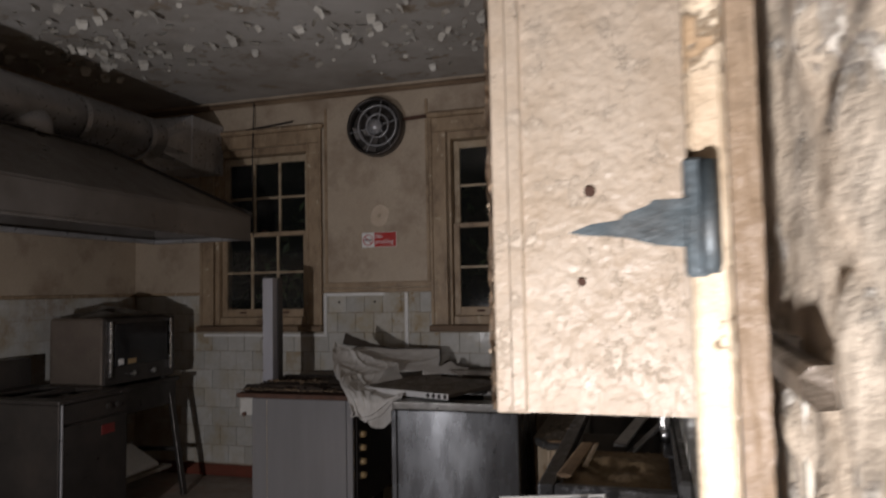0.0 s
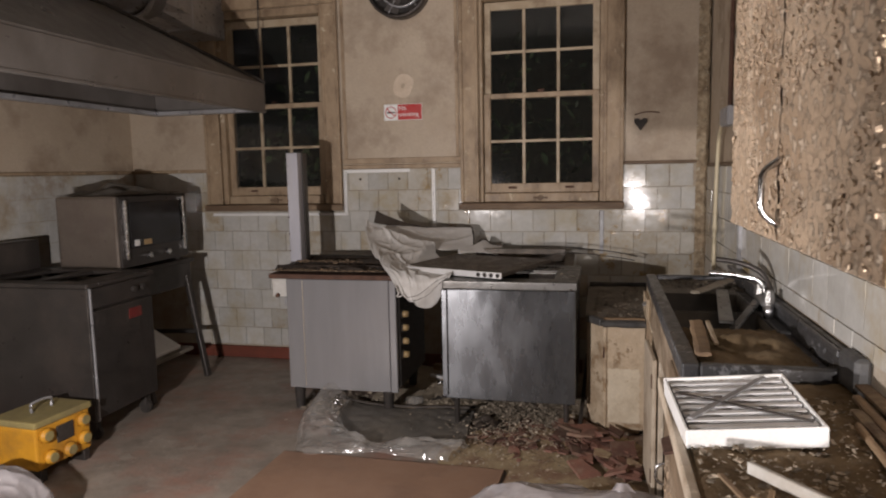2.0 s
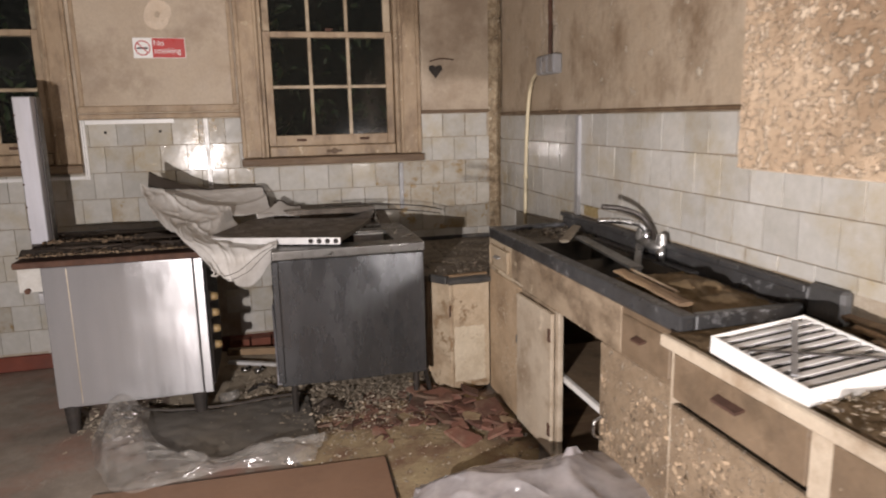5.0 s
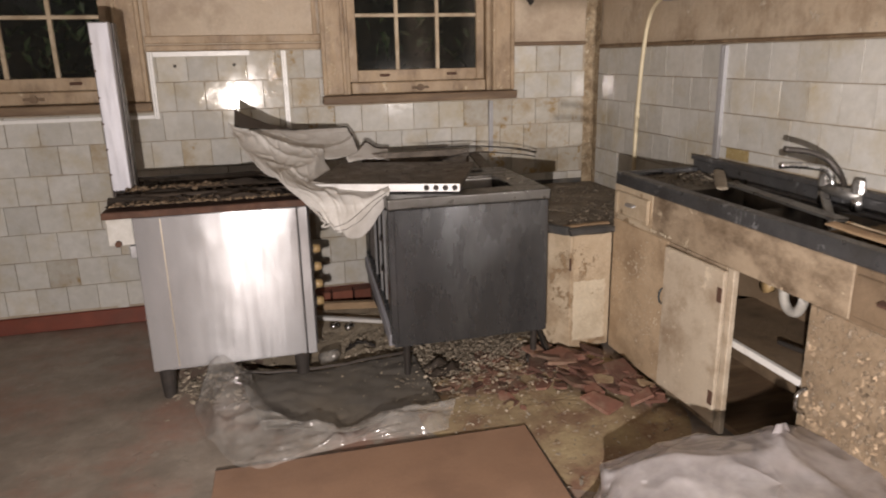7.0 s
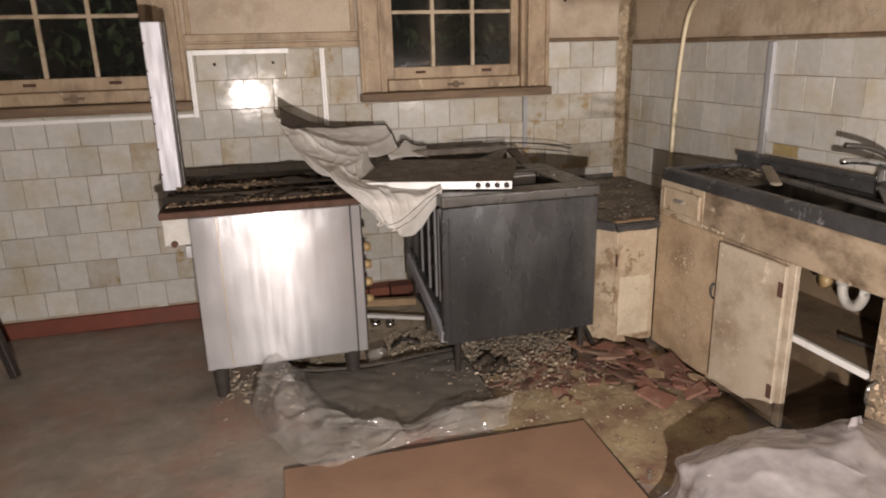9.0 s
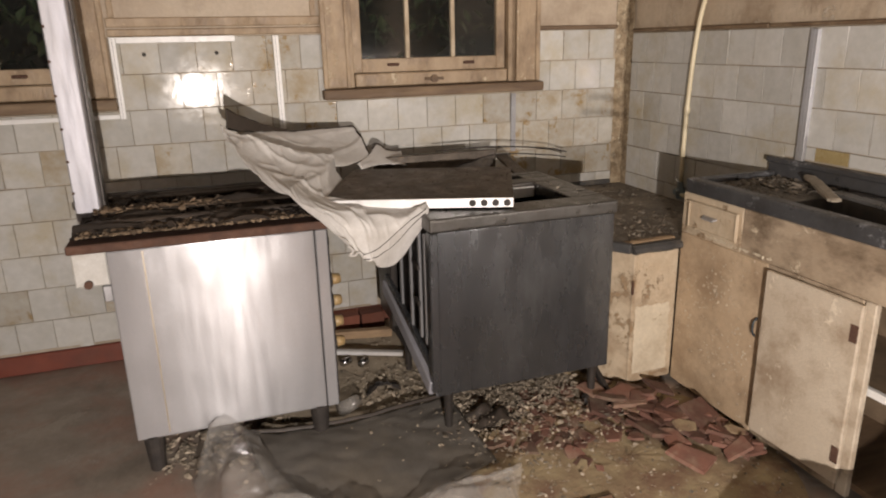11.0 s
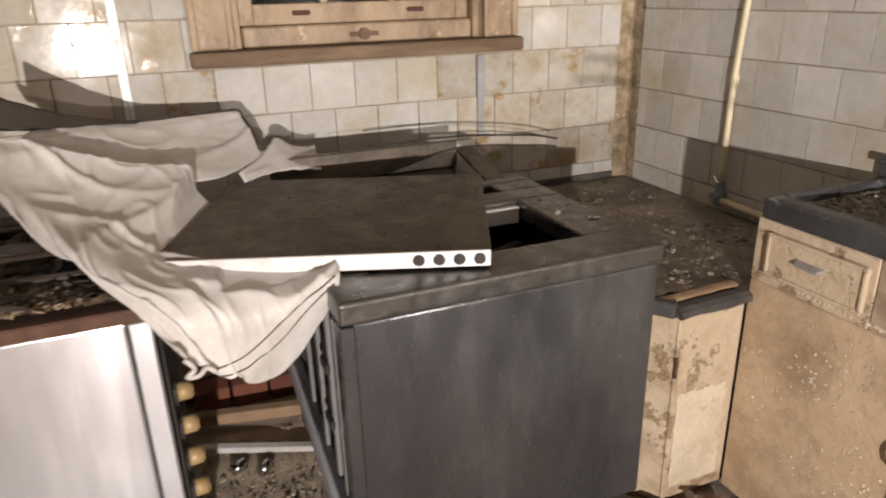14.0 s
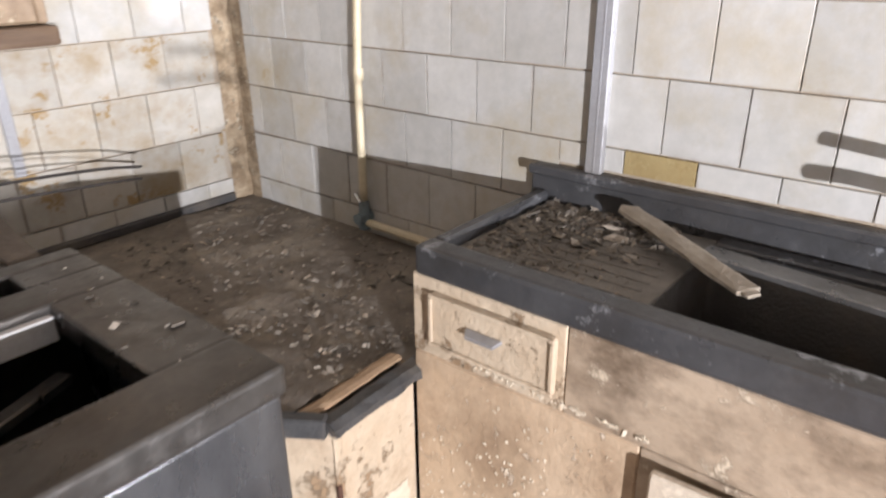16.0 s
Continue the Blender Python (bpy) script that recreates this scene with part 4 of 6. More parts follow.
# ---- right cooker ----
def right_cooker():
    x0, x1, y0, y1 = -1.42, -0.7, 3.695, 4.35
    t = thing("oven_range", (-1.06, 4.05, 0), "stainless steel oven range with an open hob, coloured dark for reflections", "cooker", "kitchen cookers")
    part("side_panel", box(x0 + 0.002, x1, y0 + 0.018, y0 + 0.03, 0.178, 0.8, 0.006, seg=2), M_steel_darkened, t)
    part("far_panel", box(x1 - 0.03, x1, y0 + 0.031, y1, 0.18, 0.8, 0.004), M_steel_darkened, t)
    part("floor_pan", box(x0, x1 - 0.031, y0 + 0.031, y1 - 0.002, 0.2, 0.23, 0.003), M_black, t)
    part("back_panel", box(x0, x1 - 0.031, y1 - 0.03, y1, 0.231, 0.8, 0.003), M_black, t)
    for a, b, c, d in ((x0 - 0.008, x1 + 0.008, y0 + 0.01, 3.83), (x0 - 0.008, x1 + 0.012, 4.15, 4.24), (x0 - 0.008, x1 + 0.012, 4.32, y1 + 0.02)):
        part("top_rail", box(a, b, c, d, 0.801, 0.85, 0.009, seg=3), M_steel_top, t)
    part("top_rail", box(-0.823, x1 + 0.0115, 3.8305, 4.1495, 0.802, 0.8495, 0.004), M_steel_top, t)
    part("top_rail", box(x0 - 0.0075, -1.33, 3.8305, 4.1495, 0.802, 0.8495, 0.004), M_steel_top, t)
    part("top_rail", box(-0.82, x1 + 0.0115, 4.2405, 4.3195, 0.802, 0.8495, 0.004), M_steel_top, t)
    part("inner_lip", box(-0.99, -0.825, 4.13, 4.148, 0.79, 0.835, 0.002), M_alu, t)
    part("inner_bar", beam((-1.3, 3.9, 0.74), (-0.84, 4.1, 0.74), 0.03, 0.02), M_steel_top, t)
    part("flue_box", box(-1.40, -0.8, y1 + 0.021, 4.62, 0.2, 0.84, 0.004), M_dark_enamel, t)
    part("flue_upstand", box(-1.40, -0.8, 4.60, 4.625, 0.841, 0.925, 0.003), M_grime, t)
    part("flue_slot", box(-1.36, -0.86, 4.40, 4.56, 0.8405, 0.846), M_black, t)
    part("flue_end", slab([(-0.8, 4.37, 0.845), (-0.74, 4.38, 0.845), (-0.74, 4.62, 0.9), (-0.8, 4.62, 0.9)], 0.01), M_grime, t)
    part("door_frame", box(x0 - 0.012, x0 + 0.02, y0 + 0.004, y0 + 0.05, 0.2, 0.8, 0.004), M_steel_darkened, t)
    part("door_frame", box(x0 - 0.006, x0 + 0.02, y1 - 0.06, y1, 0.2, 0.8, 0.004), M_dark_enamel, t)
    for y in (3.79, 3.86, 3.98, 4.12):
        part("oven_bar", box(x0 - 0.006, x0 + 0.004, y - 0.012, y + 0.012, 0.36, 0.78, 0.003), M_steel, t)
    for z in (0.5, 0.64):
        part("oven_catch", box(x0 - 0.016, x0 - 0.006, 3.84, 3.9, z - 0.012, z + 0.012, 0.004), M_black, t)
    part("inner_wall", box(x0 + 0.03, x0 + 0.036, y0 + 0.06, y1 - 0.07, 0.24, 0.78), M_black, t)
    part("lower_rail", beam((x0 - 0.004, y0 + 0.03, 0.21), (x0 - 0.012, 4.36, 0.4), 0.03, 0.06), M_satin, t, "bent steel lower rail")
    part("lower_rail", beam((x0 + 0.0, y0 + 0.06, 0.29), (x0 - 0.01, 4.34, 0.45), 0.02, 0.03), M_steel_darkened, t)
    for x in (x0 + 0.06, x1 - 0.05):
        for y in (y0 + 0.05, y1 - 0.06):
            part("leg", rod((x, y, 0.0), (x, y, 0.2), 0.014, 0.018, bevel=0.003), M_dark_enamel, t)
    k = part("wheel", rod((x1 - 0.09, y0 + 0.03, 0.032), (x1 - 0.06, y0 + 0.03, 0.032), 0.03, bevel=0.006), M_black, t, "black castor wheel")
    part("hub", rod((x1 - 0.095, y0 + 0.03, 0.032), (x1 - 0.055, y0 + 0.03, 0.032), 0.013), M_chrome, k)
    part("loose_strut", beam((x1 + 0.02, 3.68, 0.02), (x1 + 0.05, 4.3, 0.3), 0.02, 0.03), M_black, t)
    p = thing("bent_rods", (-0.9, 4.6, 0.93), "two thin bent metal rods lying over the range", "rod")
    part("bent_rod", pipe([(-1.1, 4.615, 0.935), (-0.8, 4.62, 0.935), (-0.5, 4.68, 0.9), (-0.34, 4.74, 0.862)], 0.004, 6), M_black, p)
    part("bent_rod", pipe([(-1.05, 4.58, 0.85), (-0.8, 4.6, 0.9), (-0.5, 4.65, 0.87), (-0.36, 4.71, 0.84)], 0.0035, 6), M_black, p)


right_cooker()


def hob_lid():
    nr, u, v = Vector((-1.1, 3.745, 0)), Vector((-0.64, 0.235, 0)), Vector((0.225, 0.525, 0))
    z = 0.888
    up = lambda p, h: Vector((p.x, p.y, h))
    t = thing("hob_lid", (-1.2, 4.1, 0.86), "greasy brown metal lid with a bright drilled edge", "cooker lid")
    part("plate", slab([up(nr, z), up(nr + u, z), up(nr + u + v, z + 0.012), up(nr + v, z + 0.012)], 0.006), M_grime, t)
    d = u.normalized()
    n = Vector((d.y, -d.x, 0)) * (-1 if d.x < 0 else 1)
    n = -n if n.y > 0 else n
    a, b = nr + n * 0.002, nr + u + n * 0.002
    part("bright_edge", beam(up(a, z - 0.014), up(b, z - 0.014), 0.006, 0.034, bevel=0.001), M_alu, t, "bright aluminium edge")
    for k in range(4):
        c = nr + d * (0.022 + 0.041 * k) + n * 0.006
        part("hole", rod(up(c - n * 0.004, z - 0.014), up(c + n * 0.001, z - 0.014), 0.0125, seg=16), M_black, t, "round black hole")
    part("side_edge", beam(up(nr, z - 0.01), up(nr + v, z + 0.002), 0.005, 0.02, bevel=0.001), M_grime, t)
    part("support", box(-1.15, -0.95, 4.16, 4.22, 0.8505, 0.888, 0.003), M_grime, t)


hob_lid()


def grid_surface(rows):
    """A smooth sheet through a few rows of control points."""
    a = np.array(rows, float)

    def catmull(p, t):
        n = len(p) - 1
        s = min(t * n, n - 1e-6)
        i, f = int(s), s - int(s)
        q = [p[max(0, i - 1)], p[i], p[min(n, i + 1)], p[min(n, i + 2)]]
        return 0.5 * ((2 * q[1]) + (q[2] - q[0]) * f + (2 * q[0] - 5 * q[1] + 4 * q[2] - q[3]) * f * f + (3 * q[1] - q[0] - 3 * q[2] + q[3]) * f ** 3)

    return lambda u, v: Vector(catmull([catmull(list(r), u) for r in a], v))


def vinyl_cover():
    rows = [[(-2.06, 4.27, 1.122), (-1.92, 4.29, 1.065), (-1.77, 4.32, 1.02), (-1.62, 4.36, 0.975), (-1.48, 4.44, 0.925)],
            [(-2.03, 4.17, 1.06), (-1.89, 4.18, 1.0), (-1.75, 4.2, 0.955), (-1.62, 4.26, 0.92), (-1.48, 4.36, 0.885)],
            [(-1.95, 4.03, 0.985), (-1.86, 4.05, 0.95), (-1.76, 4.07, 0.905), (-1.63, 4.1, 0.87), (-1.45, 4.15, 0.862)],
            [(-1.87, 3.93, 0.905), (-1.80, 3.90, 0.905), (-1.70, 3.92, 0.878), (-1.57, 3.93, 0.862), (-1.41, 3.95, 0.86)],
            [(-1.78, 3.845, 0.855), (-1.71, 3.80, 0.85), (-1.62, 3.79, 0.835), (-1.52, 3.80, 0.82), (-1.40, 3.81, 0.858)],
            [(-1.705, 3.745, 0.785), (-1.66, 3.765, 0.735), (-1.60, 3.79, 0.675), (-1.51, 3.83, 0.675), (-1.42, 3.81, 0.80)]]
    f = grid_surface(rows)

    def g(u, v):
        p = f(u, v)
        r1 = max(0, 1 - 2.4 * abs(wob(u * 1.4 + v * 2.2, v * 0.8 - u * 0.6, 1.3))) ** 2.2
        r2 = max(0, 1 - 2.6 * abs(wob(u * 3.0 - v * 2.6, v * 1.6 + u * 1.5, 2.0))) ** 2.6
        r3 = max(0, 1 - 3.0 * abs(wob(u * 7 + v * 5, v * 5 - u * 4, 5.0))) ** 2.2
        k = 0.017 * r1 + 0.012 * r2 + 0.005 * r3
        k *= 0.25 if p.x > -1.62 and 0.2 < v < 0.72 else 1.0
        q = p + Vector((0.3 * k, -0.4 * k, k))
        d = Vector((q.x + 1.1, q.y - 3.745, 0))
        a, c = d.dot(Vector((-0.939, 0.345, 0))), d.dot(Vector((0.394, 0.919, 0)))
        inside = min(0.7 - a, a + 0.05, c + 0.012, 0.6 - c)
        if inside > 0:
            q.z = min(q.z, 0.868 + 0.06 * max(0, 1 - inside / 0.03))
        return q

    t = thing("vinyl_cover", (-1.6, 4.0, 0.85), "crumpled grey vinyl cover draped between the cookers", "cover")
    o = part("cover", sheet(g, 120, 110), M_vinyl, t, "", True)
    o.modifiers.new("thickness", "SOLIDIFY").thickness = 0.003
    back = grid_surface([[(-1.93, 4.45, 1.118), (-1.84, 4.53, 1.09), (-1.755, 4.6, 1.068), (-1.6, 4.68, 1.06), (-1.457, 4.75, 1.054)],
                         [(-1.98, 4.37, 1.085), (-1.87, 4.43, 1.05), (-1.75, 4.49, 1.01), (-1.58, 4.57, 0.99), (-1.43, 4.68, 0.99)],
                         [(-2.02, 4.29, 1.085), (-1.9, 4.33, 1.02), (-1.75, 4.37, 0.965), (-1.58, 4.43, 0.93), (-1.42, 4.6, 0.93)]])

    def far(u, v):
        fold = max(0, 1 - 3.5 * abs(wob(u * 2.4 + v * 1.5, v * 2 - u, 7.0))) ** 1.5
        return back(u, v) + Vector((0, -0.3, 1)) * (0.012 * fold * math.sin(v * 3.14) + 0.002 * wob(u * 16, v * 14))

    o = part("turned_back_fold", sheet(far, 60, 30), M_vinyl, t, "", True)
    o.modifiers.new("thickness", "SOLIDIFY").thickness = 0.003
    # Left end of the far fold, coloured dark for the near fold's shadow.
    flap = grid_surface([[(-2.024, 4.375, 1.197), (-1.93, 4.44, 1.143), (-1.84, 4.52, 1.1), (-1.74, 4.6, 1.07)], [(-2.03, 4.34, 1.12), (-1.95, 4.4, 1.10), (-1.85, 4.5, 1.085), (-1.73, 4.6, 1.066)]])
    o = part("lining", sheet(lambda u, v: flap(u, v) + Vector((0, 0, 0.004 * wob(u * 9, v * 3))), 24, 6), M_vinyl_hem_shade, t, "far fold of the cover coloured dark brown for its shade", True)
    o.modifiers.new("thickness", "SOLIDIFY").thickness = 0.003
    part("hem", pipe([far(0.3 + 0.7 * k / 8, 0) + Vector((0, 0, 0.003)) for k in range(9)] + [far(1, k / 5) + Vector((0.002, 0, 0.002)) for k in range(1, 5)], 0.005, 6, 3), M_vinyl_hem_shade, t, "dark stitched hem", True)
    peak = grid_surface([[(-1.50, 4.48, 0.925), (-1.41, 4.62, 0.945), (-1.363, 4.70, 0.972), (-1.30, 4.72, 0.935), (-1.235, 4.74, 0.928)], [(-1.49, 4.46, 0.905), (-1.41, 4.53, 0.905), (-1.34, 4.56, 0.9), (-1.30, 4.58, 0.89), (-1.25, 4.59, 0.885)]])
    o = part("peaked_fold", sheet(lambda u, v: peak(u, v) + Vector((0, 0, 0.006 * wob(u * 7, v * 4, 3))), 24, 10), M_vinyl, t, "", True)
    o.modifiers.new("thickness", "SOLIDIFY").thickness = 0.003
    part("hem", pipe([peak(0.35 + 0.65 * k / 10, 0) + Vector((0, 0, 0.004 + 0.007 * wob(k * 1.7, 2))) for k in range(11)], 0.007, 6, 3), M_vinyl_hem_shade, t, "frayed dark hem", True)
    for lift in (0.0, 0.035):
        part("seam", pipe([g(0.97 - 0.64 * k / 10, 0.80 + lift + 0.16 * k / 10) + Vector((-0.002, -0.004, 0.002)) for k in range(11)], 0.0016, 6, 3), M_vinyl_hem_shade, t, "dark stitched seam", True)
    part("frayed_edge", pipe([(-1.70, 3.745, 0.782), (-1.685, 3.735, 0.765), (-1.70, 3.735, 0.752), (-1.68, 3.74, 0.748), (-1.665, 3.75, 0.755), (-1.65, 3.755, 0.74)], 0.005, 6, 4), M_vinyl, t, "frayed pale edge", True)


vinyl_cover()


# ---- corner counter and sink run ----
def corner_counter():
    t = thing("corner_unit", (-0.45, 4.0, 0), "low corner cupboard with peeling cream paint", "cupboard")
    part("front", box(-0.552, -0.3365, 3.79, 3.815, 0.03, 0.6, 0.004), M_unit, t)
    part("side", slab([(-0.635, 3.9, 0.6), (-0.553, 3.79, 0.6), (-0.552, 3.815, 0.6), (-0.62, 3.905, 0.6)], 0.57), M_unit, t)
    part("side", box(-0.645, -0.62, 3.911, 4.88, 0.03, 0.6, 0.003), M_unit, t)
    part("paint_patch", sheet(lambda u, v: Vector((-0.53 + 0.165 * u + 0.012 * wob(u * 3, v * 12, 4), 3.7885 + 0.0007 * wob(u * 20, v * 20), 0.07 + (0.3 + 0.012 * wob(u * 14, 3)) * v)), 24, 24), M_patch, t, "remaining cream paint", True)
    part("stile", box(-0.556, -0.538, 3.782, 3.79, 0.03, 0.6, 0.003), M_unit, t)
    part("hinge_plate", box(-0.558, -0.549, 3.778, 3.786, 0.43, 0.49, 0.001), M_rust, t)
    part("foot_rail", box(-0.56, -0.36, 3.82, 3.84, 0, 0.03), M_rawwood, t)
    c = thing("corner_counter", (-0.3, 4.4, 0.6), "dirty corner counter with a lifted black edge", "counter")
    part("top", slab([(-0.655, 3.9, 0.632), (-0.60, 3.835, 0.632), (-0.35, 3.835, 0.632), (-0.35, 3.8, 0.632), (XR - 0.008, 3.8, 0.632), (XR - 0.008, YW - 0.012, 0.632), (-0.655, YW - 0.012, 0.632)], 0.031), M_counter, c)
    part("dirt_layer", sheet(lambda u, v: Vector((-0.6 + 0.66 * u, 3.85 + 1.03 * v, 0.629 + 0.014 * max(0, 0.35 + wob(u * 4, v * 6)) + 0.007 * abs(wob(u * 16, v * 24)))), 60, 80), M_counter, c, "caked brown dirt", True)
    part("edge", rough_beam((-0.565, 3.789, 0.618), (-0.30, 3.797, 0.618), 0.05, 0.036, 3.0), M_slate, c, "black counter edge")
    part("edge", beam((-0.63, 3.89, 0.622), (-0.563, 3.79, 0.622), 0.03, 0.04, bevel=0.004), M_slate, c, "black counter edge")
    part("bare_strip", rough_beam((-0.59, 3.83, 0.634), (-0.34, 3.836, 0.636), 0.03, 0.014, 6.0), M_rawwood, c, "bare wood where the edge lifted")
    part("upstand", box(-0.65, XR - 0.08, YW - 0.03, YW - 0.013, 0.633, 0.66, 0.004), M_slate, c)
    chips("counter_crumbs", M_grit, 1700, lambda r: (r.uniform(-0.6, 0.07), 3.86 + 1.0 * r.random() ** 1.2, 0.637), (0.003, 0.014), "grey grit strewn over the counter", "debris", flat=0.14, seed=3)
    chips("counter_flakes", M_debris, 260, lambda r: (r.uniform(-0.6, 0.08), 3.85 + 1.0 * r.random() ** 2, 0.634), (0.005, 0.02), "pale flaked plaster on the counter", "debris", flat=0.09, seed=33)


corner_counter()


def sink_unit():
    xf, xb, y0, y1 = -0.34, XR - 0.008, 2.09, 3.778
    t = thing("kitchen_sink", (-0.12, 2.95, 0.83), "dark grey metal sink top with drainers", "sink")
    part("front_rim", box(xf, xf + 0.05, y0, y1, 0.836, 0.893, 0.008, seg=2), M_sink, t)
    part("end_rim", box(xf + 0.0505, xb - 0.03, y1 - 0.03, y1, 0.838, 0.892, 0.006), M_sink, t)
    part("end_rim", box(xf + 0.0505, xb - 0.03, y0, y0 + 0.03, 0.838, 0.892, 0.006), M_sink, t)
    part("upstand", box(xb - 0.028, xb, y0, y1 + 0.02, 0.838, 0.945, 0.006), M_sink, t)
    part("upstand_cap", box(xb - 0.042, xb - 0.029, y0, y1 + 0.02, 0.925, 0.947, 0.004), M_sink, t)
    by0, by1, bx0, bx1 = 2.6, 3.372, xf + 0.056, xb - 0.07
    part("drainer", box(xf + 0.0505, xb - 0.029, by1, y1 - 0.0305, 0.845, 0.868, 0.002), M_drainer, t)
    for k in range(9):
        part("drainer_rib", box(xf + 0.09 + k * 0.033, xf + 0.10 + k * 0.033, by1 + 0.03, y1 - 0.05, 0.8675, 0.8695, 0.0008), M_drainer, t)
    part("drainer", box(xf + 0.0505, xb - 0.029, y0 + 0.0305, by0, 0.845, 0.868, 0.002), M_sink, t)
    part("ledge", box(bx1, xb - 0.0285, by0 + 0.0005, by1 - 0.0005, 0.845, 0.878, 0.004), M_sink, t)
    mid = 2.96
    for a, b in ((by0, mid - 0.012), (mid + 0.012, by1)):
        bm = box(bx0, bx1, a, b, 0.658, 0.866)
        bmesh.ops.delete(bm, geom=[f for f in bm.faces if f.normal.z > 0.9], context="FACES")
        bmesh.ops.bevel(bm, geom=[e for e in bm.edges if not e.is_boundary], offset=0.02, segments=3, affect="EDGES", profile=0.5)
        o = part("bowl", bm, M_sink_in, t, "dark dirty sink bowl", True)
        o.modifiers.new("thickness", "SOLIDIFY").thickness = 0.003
    part("divider", box(bx0, bx1, mid - 0.012, mid + 0.012, 0.66, 0.845, 0.005), M_sink, t)
    s = thing("loose_board", (-0.08, 3.05, 0.865), "grey narrow board lying along the sink ledge", "board")
    part("board", beam((-0.03, 3.37, 0.884), (-0.12, 2.7, 0.884), 0.05, 0.012, bevel=0.002), M_tap, s)
    s = thing("broken_plank", (-0.05, 3.4, 0.87), "weathered broken plank resting on the sink edge", "plank")
    part("plank", rough_beam((0.035, 3.545, 0.905), (-0.16, 3.255, 0.893), 0.044, 0.014, 2.0), M_greywood, s)
    part("split_end", rough_beam((-0.15, 3.272, 0.893), (-0.168, 3.244, 0.892), 0.026, 0.008, 9.0), M_greywood, s)
    chips("drainer_crumbs", M_grit, 1500, lambda r: (0.06 - 0.33 * r.random() ** 2.2, 3.4 + 0.34 * r.random() ** 0.5, 0.869), (0.003, 0.013), "plaster crumbs on the drainer", "debris", flat=0.14, seed=4)
    chips("drainer_flakes", M_grit, 110, lambda r: (0.07 - 0.2 * r.random() ** 2, 3.45 + 0.28 * r.random(), 0.871), (0.008, 0.026), "pale plaster flakes on the drainer", "debris", flat=0.1, seed=44)
    tp = thing("mixer_tap", (0.04, 2.9, 0.88), "chrome swan-neck kitchen mixer tap", "tap")
    part("tap_body", rod((0.045, 2.8, 0.93), (0.045, 2.97, 0.93), 0.02, bevel=0.004), M_tap, tp, "", True)
    for y in (2.81, 2.96):
        part("tap_pillar", rod((0.045, y, 0.878), (0.045, y, 0.93), 0.018), M_chrome, tp, "", True)
        part("tap_handle", rod((0.045, y, 0.94), (0.045, y, 0.985), 0.024, 0.018, seg=8, bevel=0.004), M_tap, tp)
    part("spout", pipe([(0.058, 2.935, 0.93), (0.055, 2.94, 0.97), (0.03, 2.945, 1.002), (-0.03, 2.953, 1.016), (-0.1, 2.962, 1.024), (-0.146, 2.968, 1.024)], 0.012, 12), M_chrome, tp, "", True)
    part("hose", pipe([(0.05, 2.87, 0.92), (0.07, 2.91, 0.97), (0.045, 2.95, 1.03), (-0.03, 2.97, 1.065), (-0.118, 2.99, 1.078)], 0.011, 10), M_dark_enamel, tp, "dark rubber hose", True)
    part("lever", beam((0.035, 2.95, 0.92), (-0.1, 2.74, 0.83), 0.03, 0.014, bevel=0.004), M_tap, tp)
    m = thing("moss_layer", (-0.05, 2.35, 0.87), "mossy brown dirt heaped on the drainer", "dirt")
    part("moss", sheet(lambda u, v: Vector((xf + 0.06 + 0.33 * u, y0 + 0.04 + 0.52 * v, 0.869 + 0.05 * math.sin(u * 3.14) * math.sin(v * 3.14) * (0.6 + wob(u * 4, v * 5)) + 0.008 * wob(u * 22, v * 26))), 34, 44), M_moss, m, "", True)
    s = thing("splintered_board", (-0.25, 2.4, 0.88), "splintered piece of pale wood on the drainer", "plank")
    part("board", rough_beam((-0.235, 2.62, 0.9), (-0.27, 2.17, 0.9), 0.045, 0.014, 5.0), M_rawwood, s)
    part("splinter", rough_beam((-0.2, 2.6, 0.905), (-0.215, 2.3, 0.9), 0.016, 0.01, 7.0), M_unit, s)


sink_unit()


def handle(parent, x, y, z, length, material, upright=True, out=0.034):
    a, b = ((x, y, z - length / 2), (x, y, z + length / 2)) if upright else ((x, y - length / 2, z), (x, y + length / 2, z))
    up = Vector((0, 0, 1)) if upright else Vector((0, 1, 0))
    mid = Vector((x - out, y, z))
    q1, q2 = mid - up * length * 0.3 + Vector((0.004, 0, 0)), mid + up * length * 0.3 + Vector((0.004, 0, 0))
    part("handle", pipe([a, q1, mid, q2, b], 0.0065 if out > 0.02 else 0.004, 8, 6), material, parent, "", True)


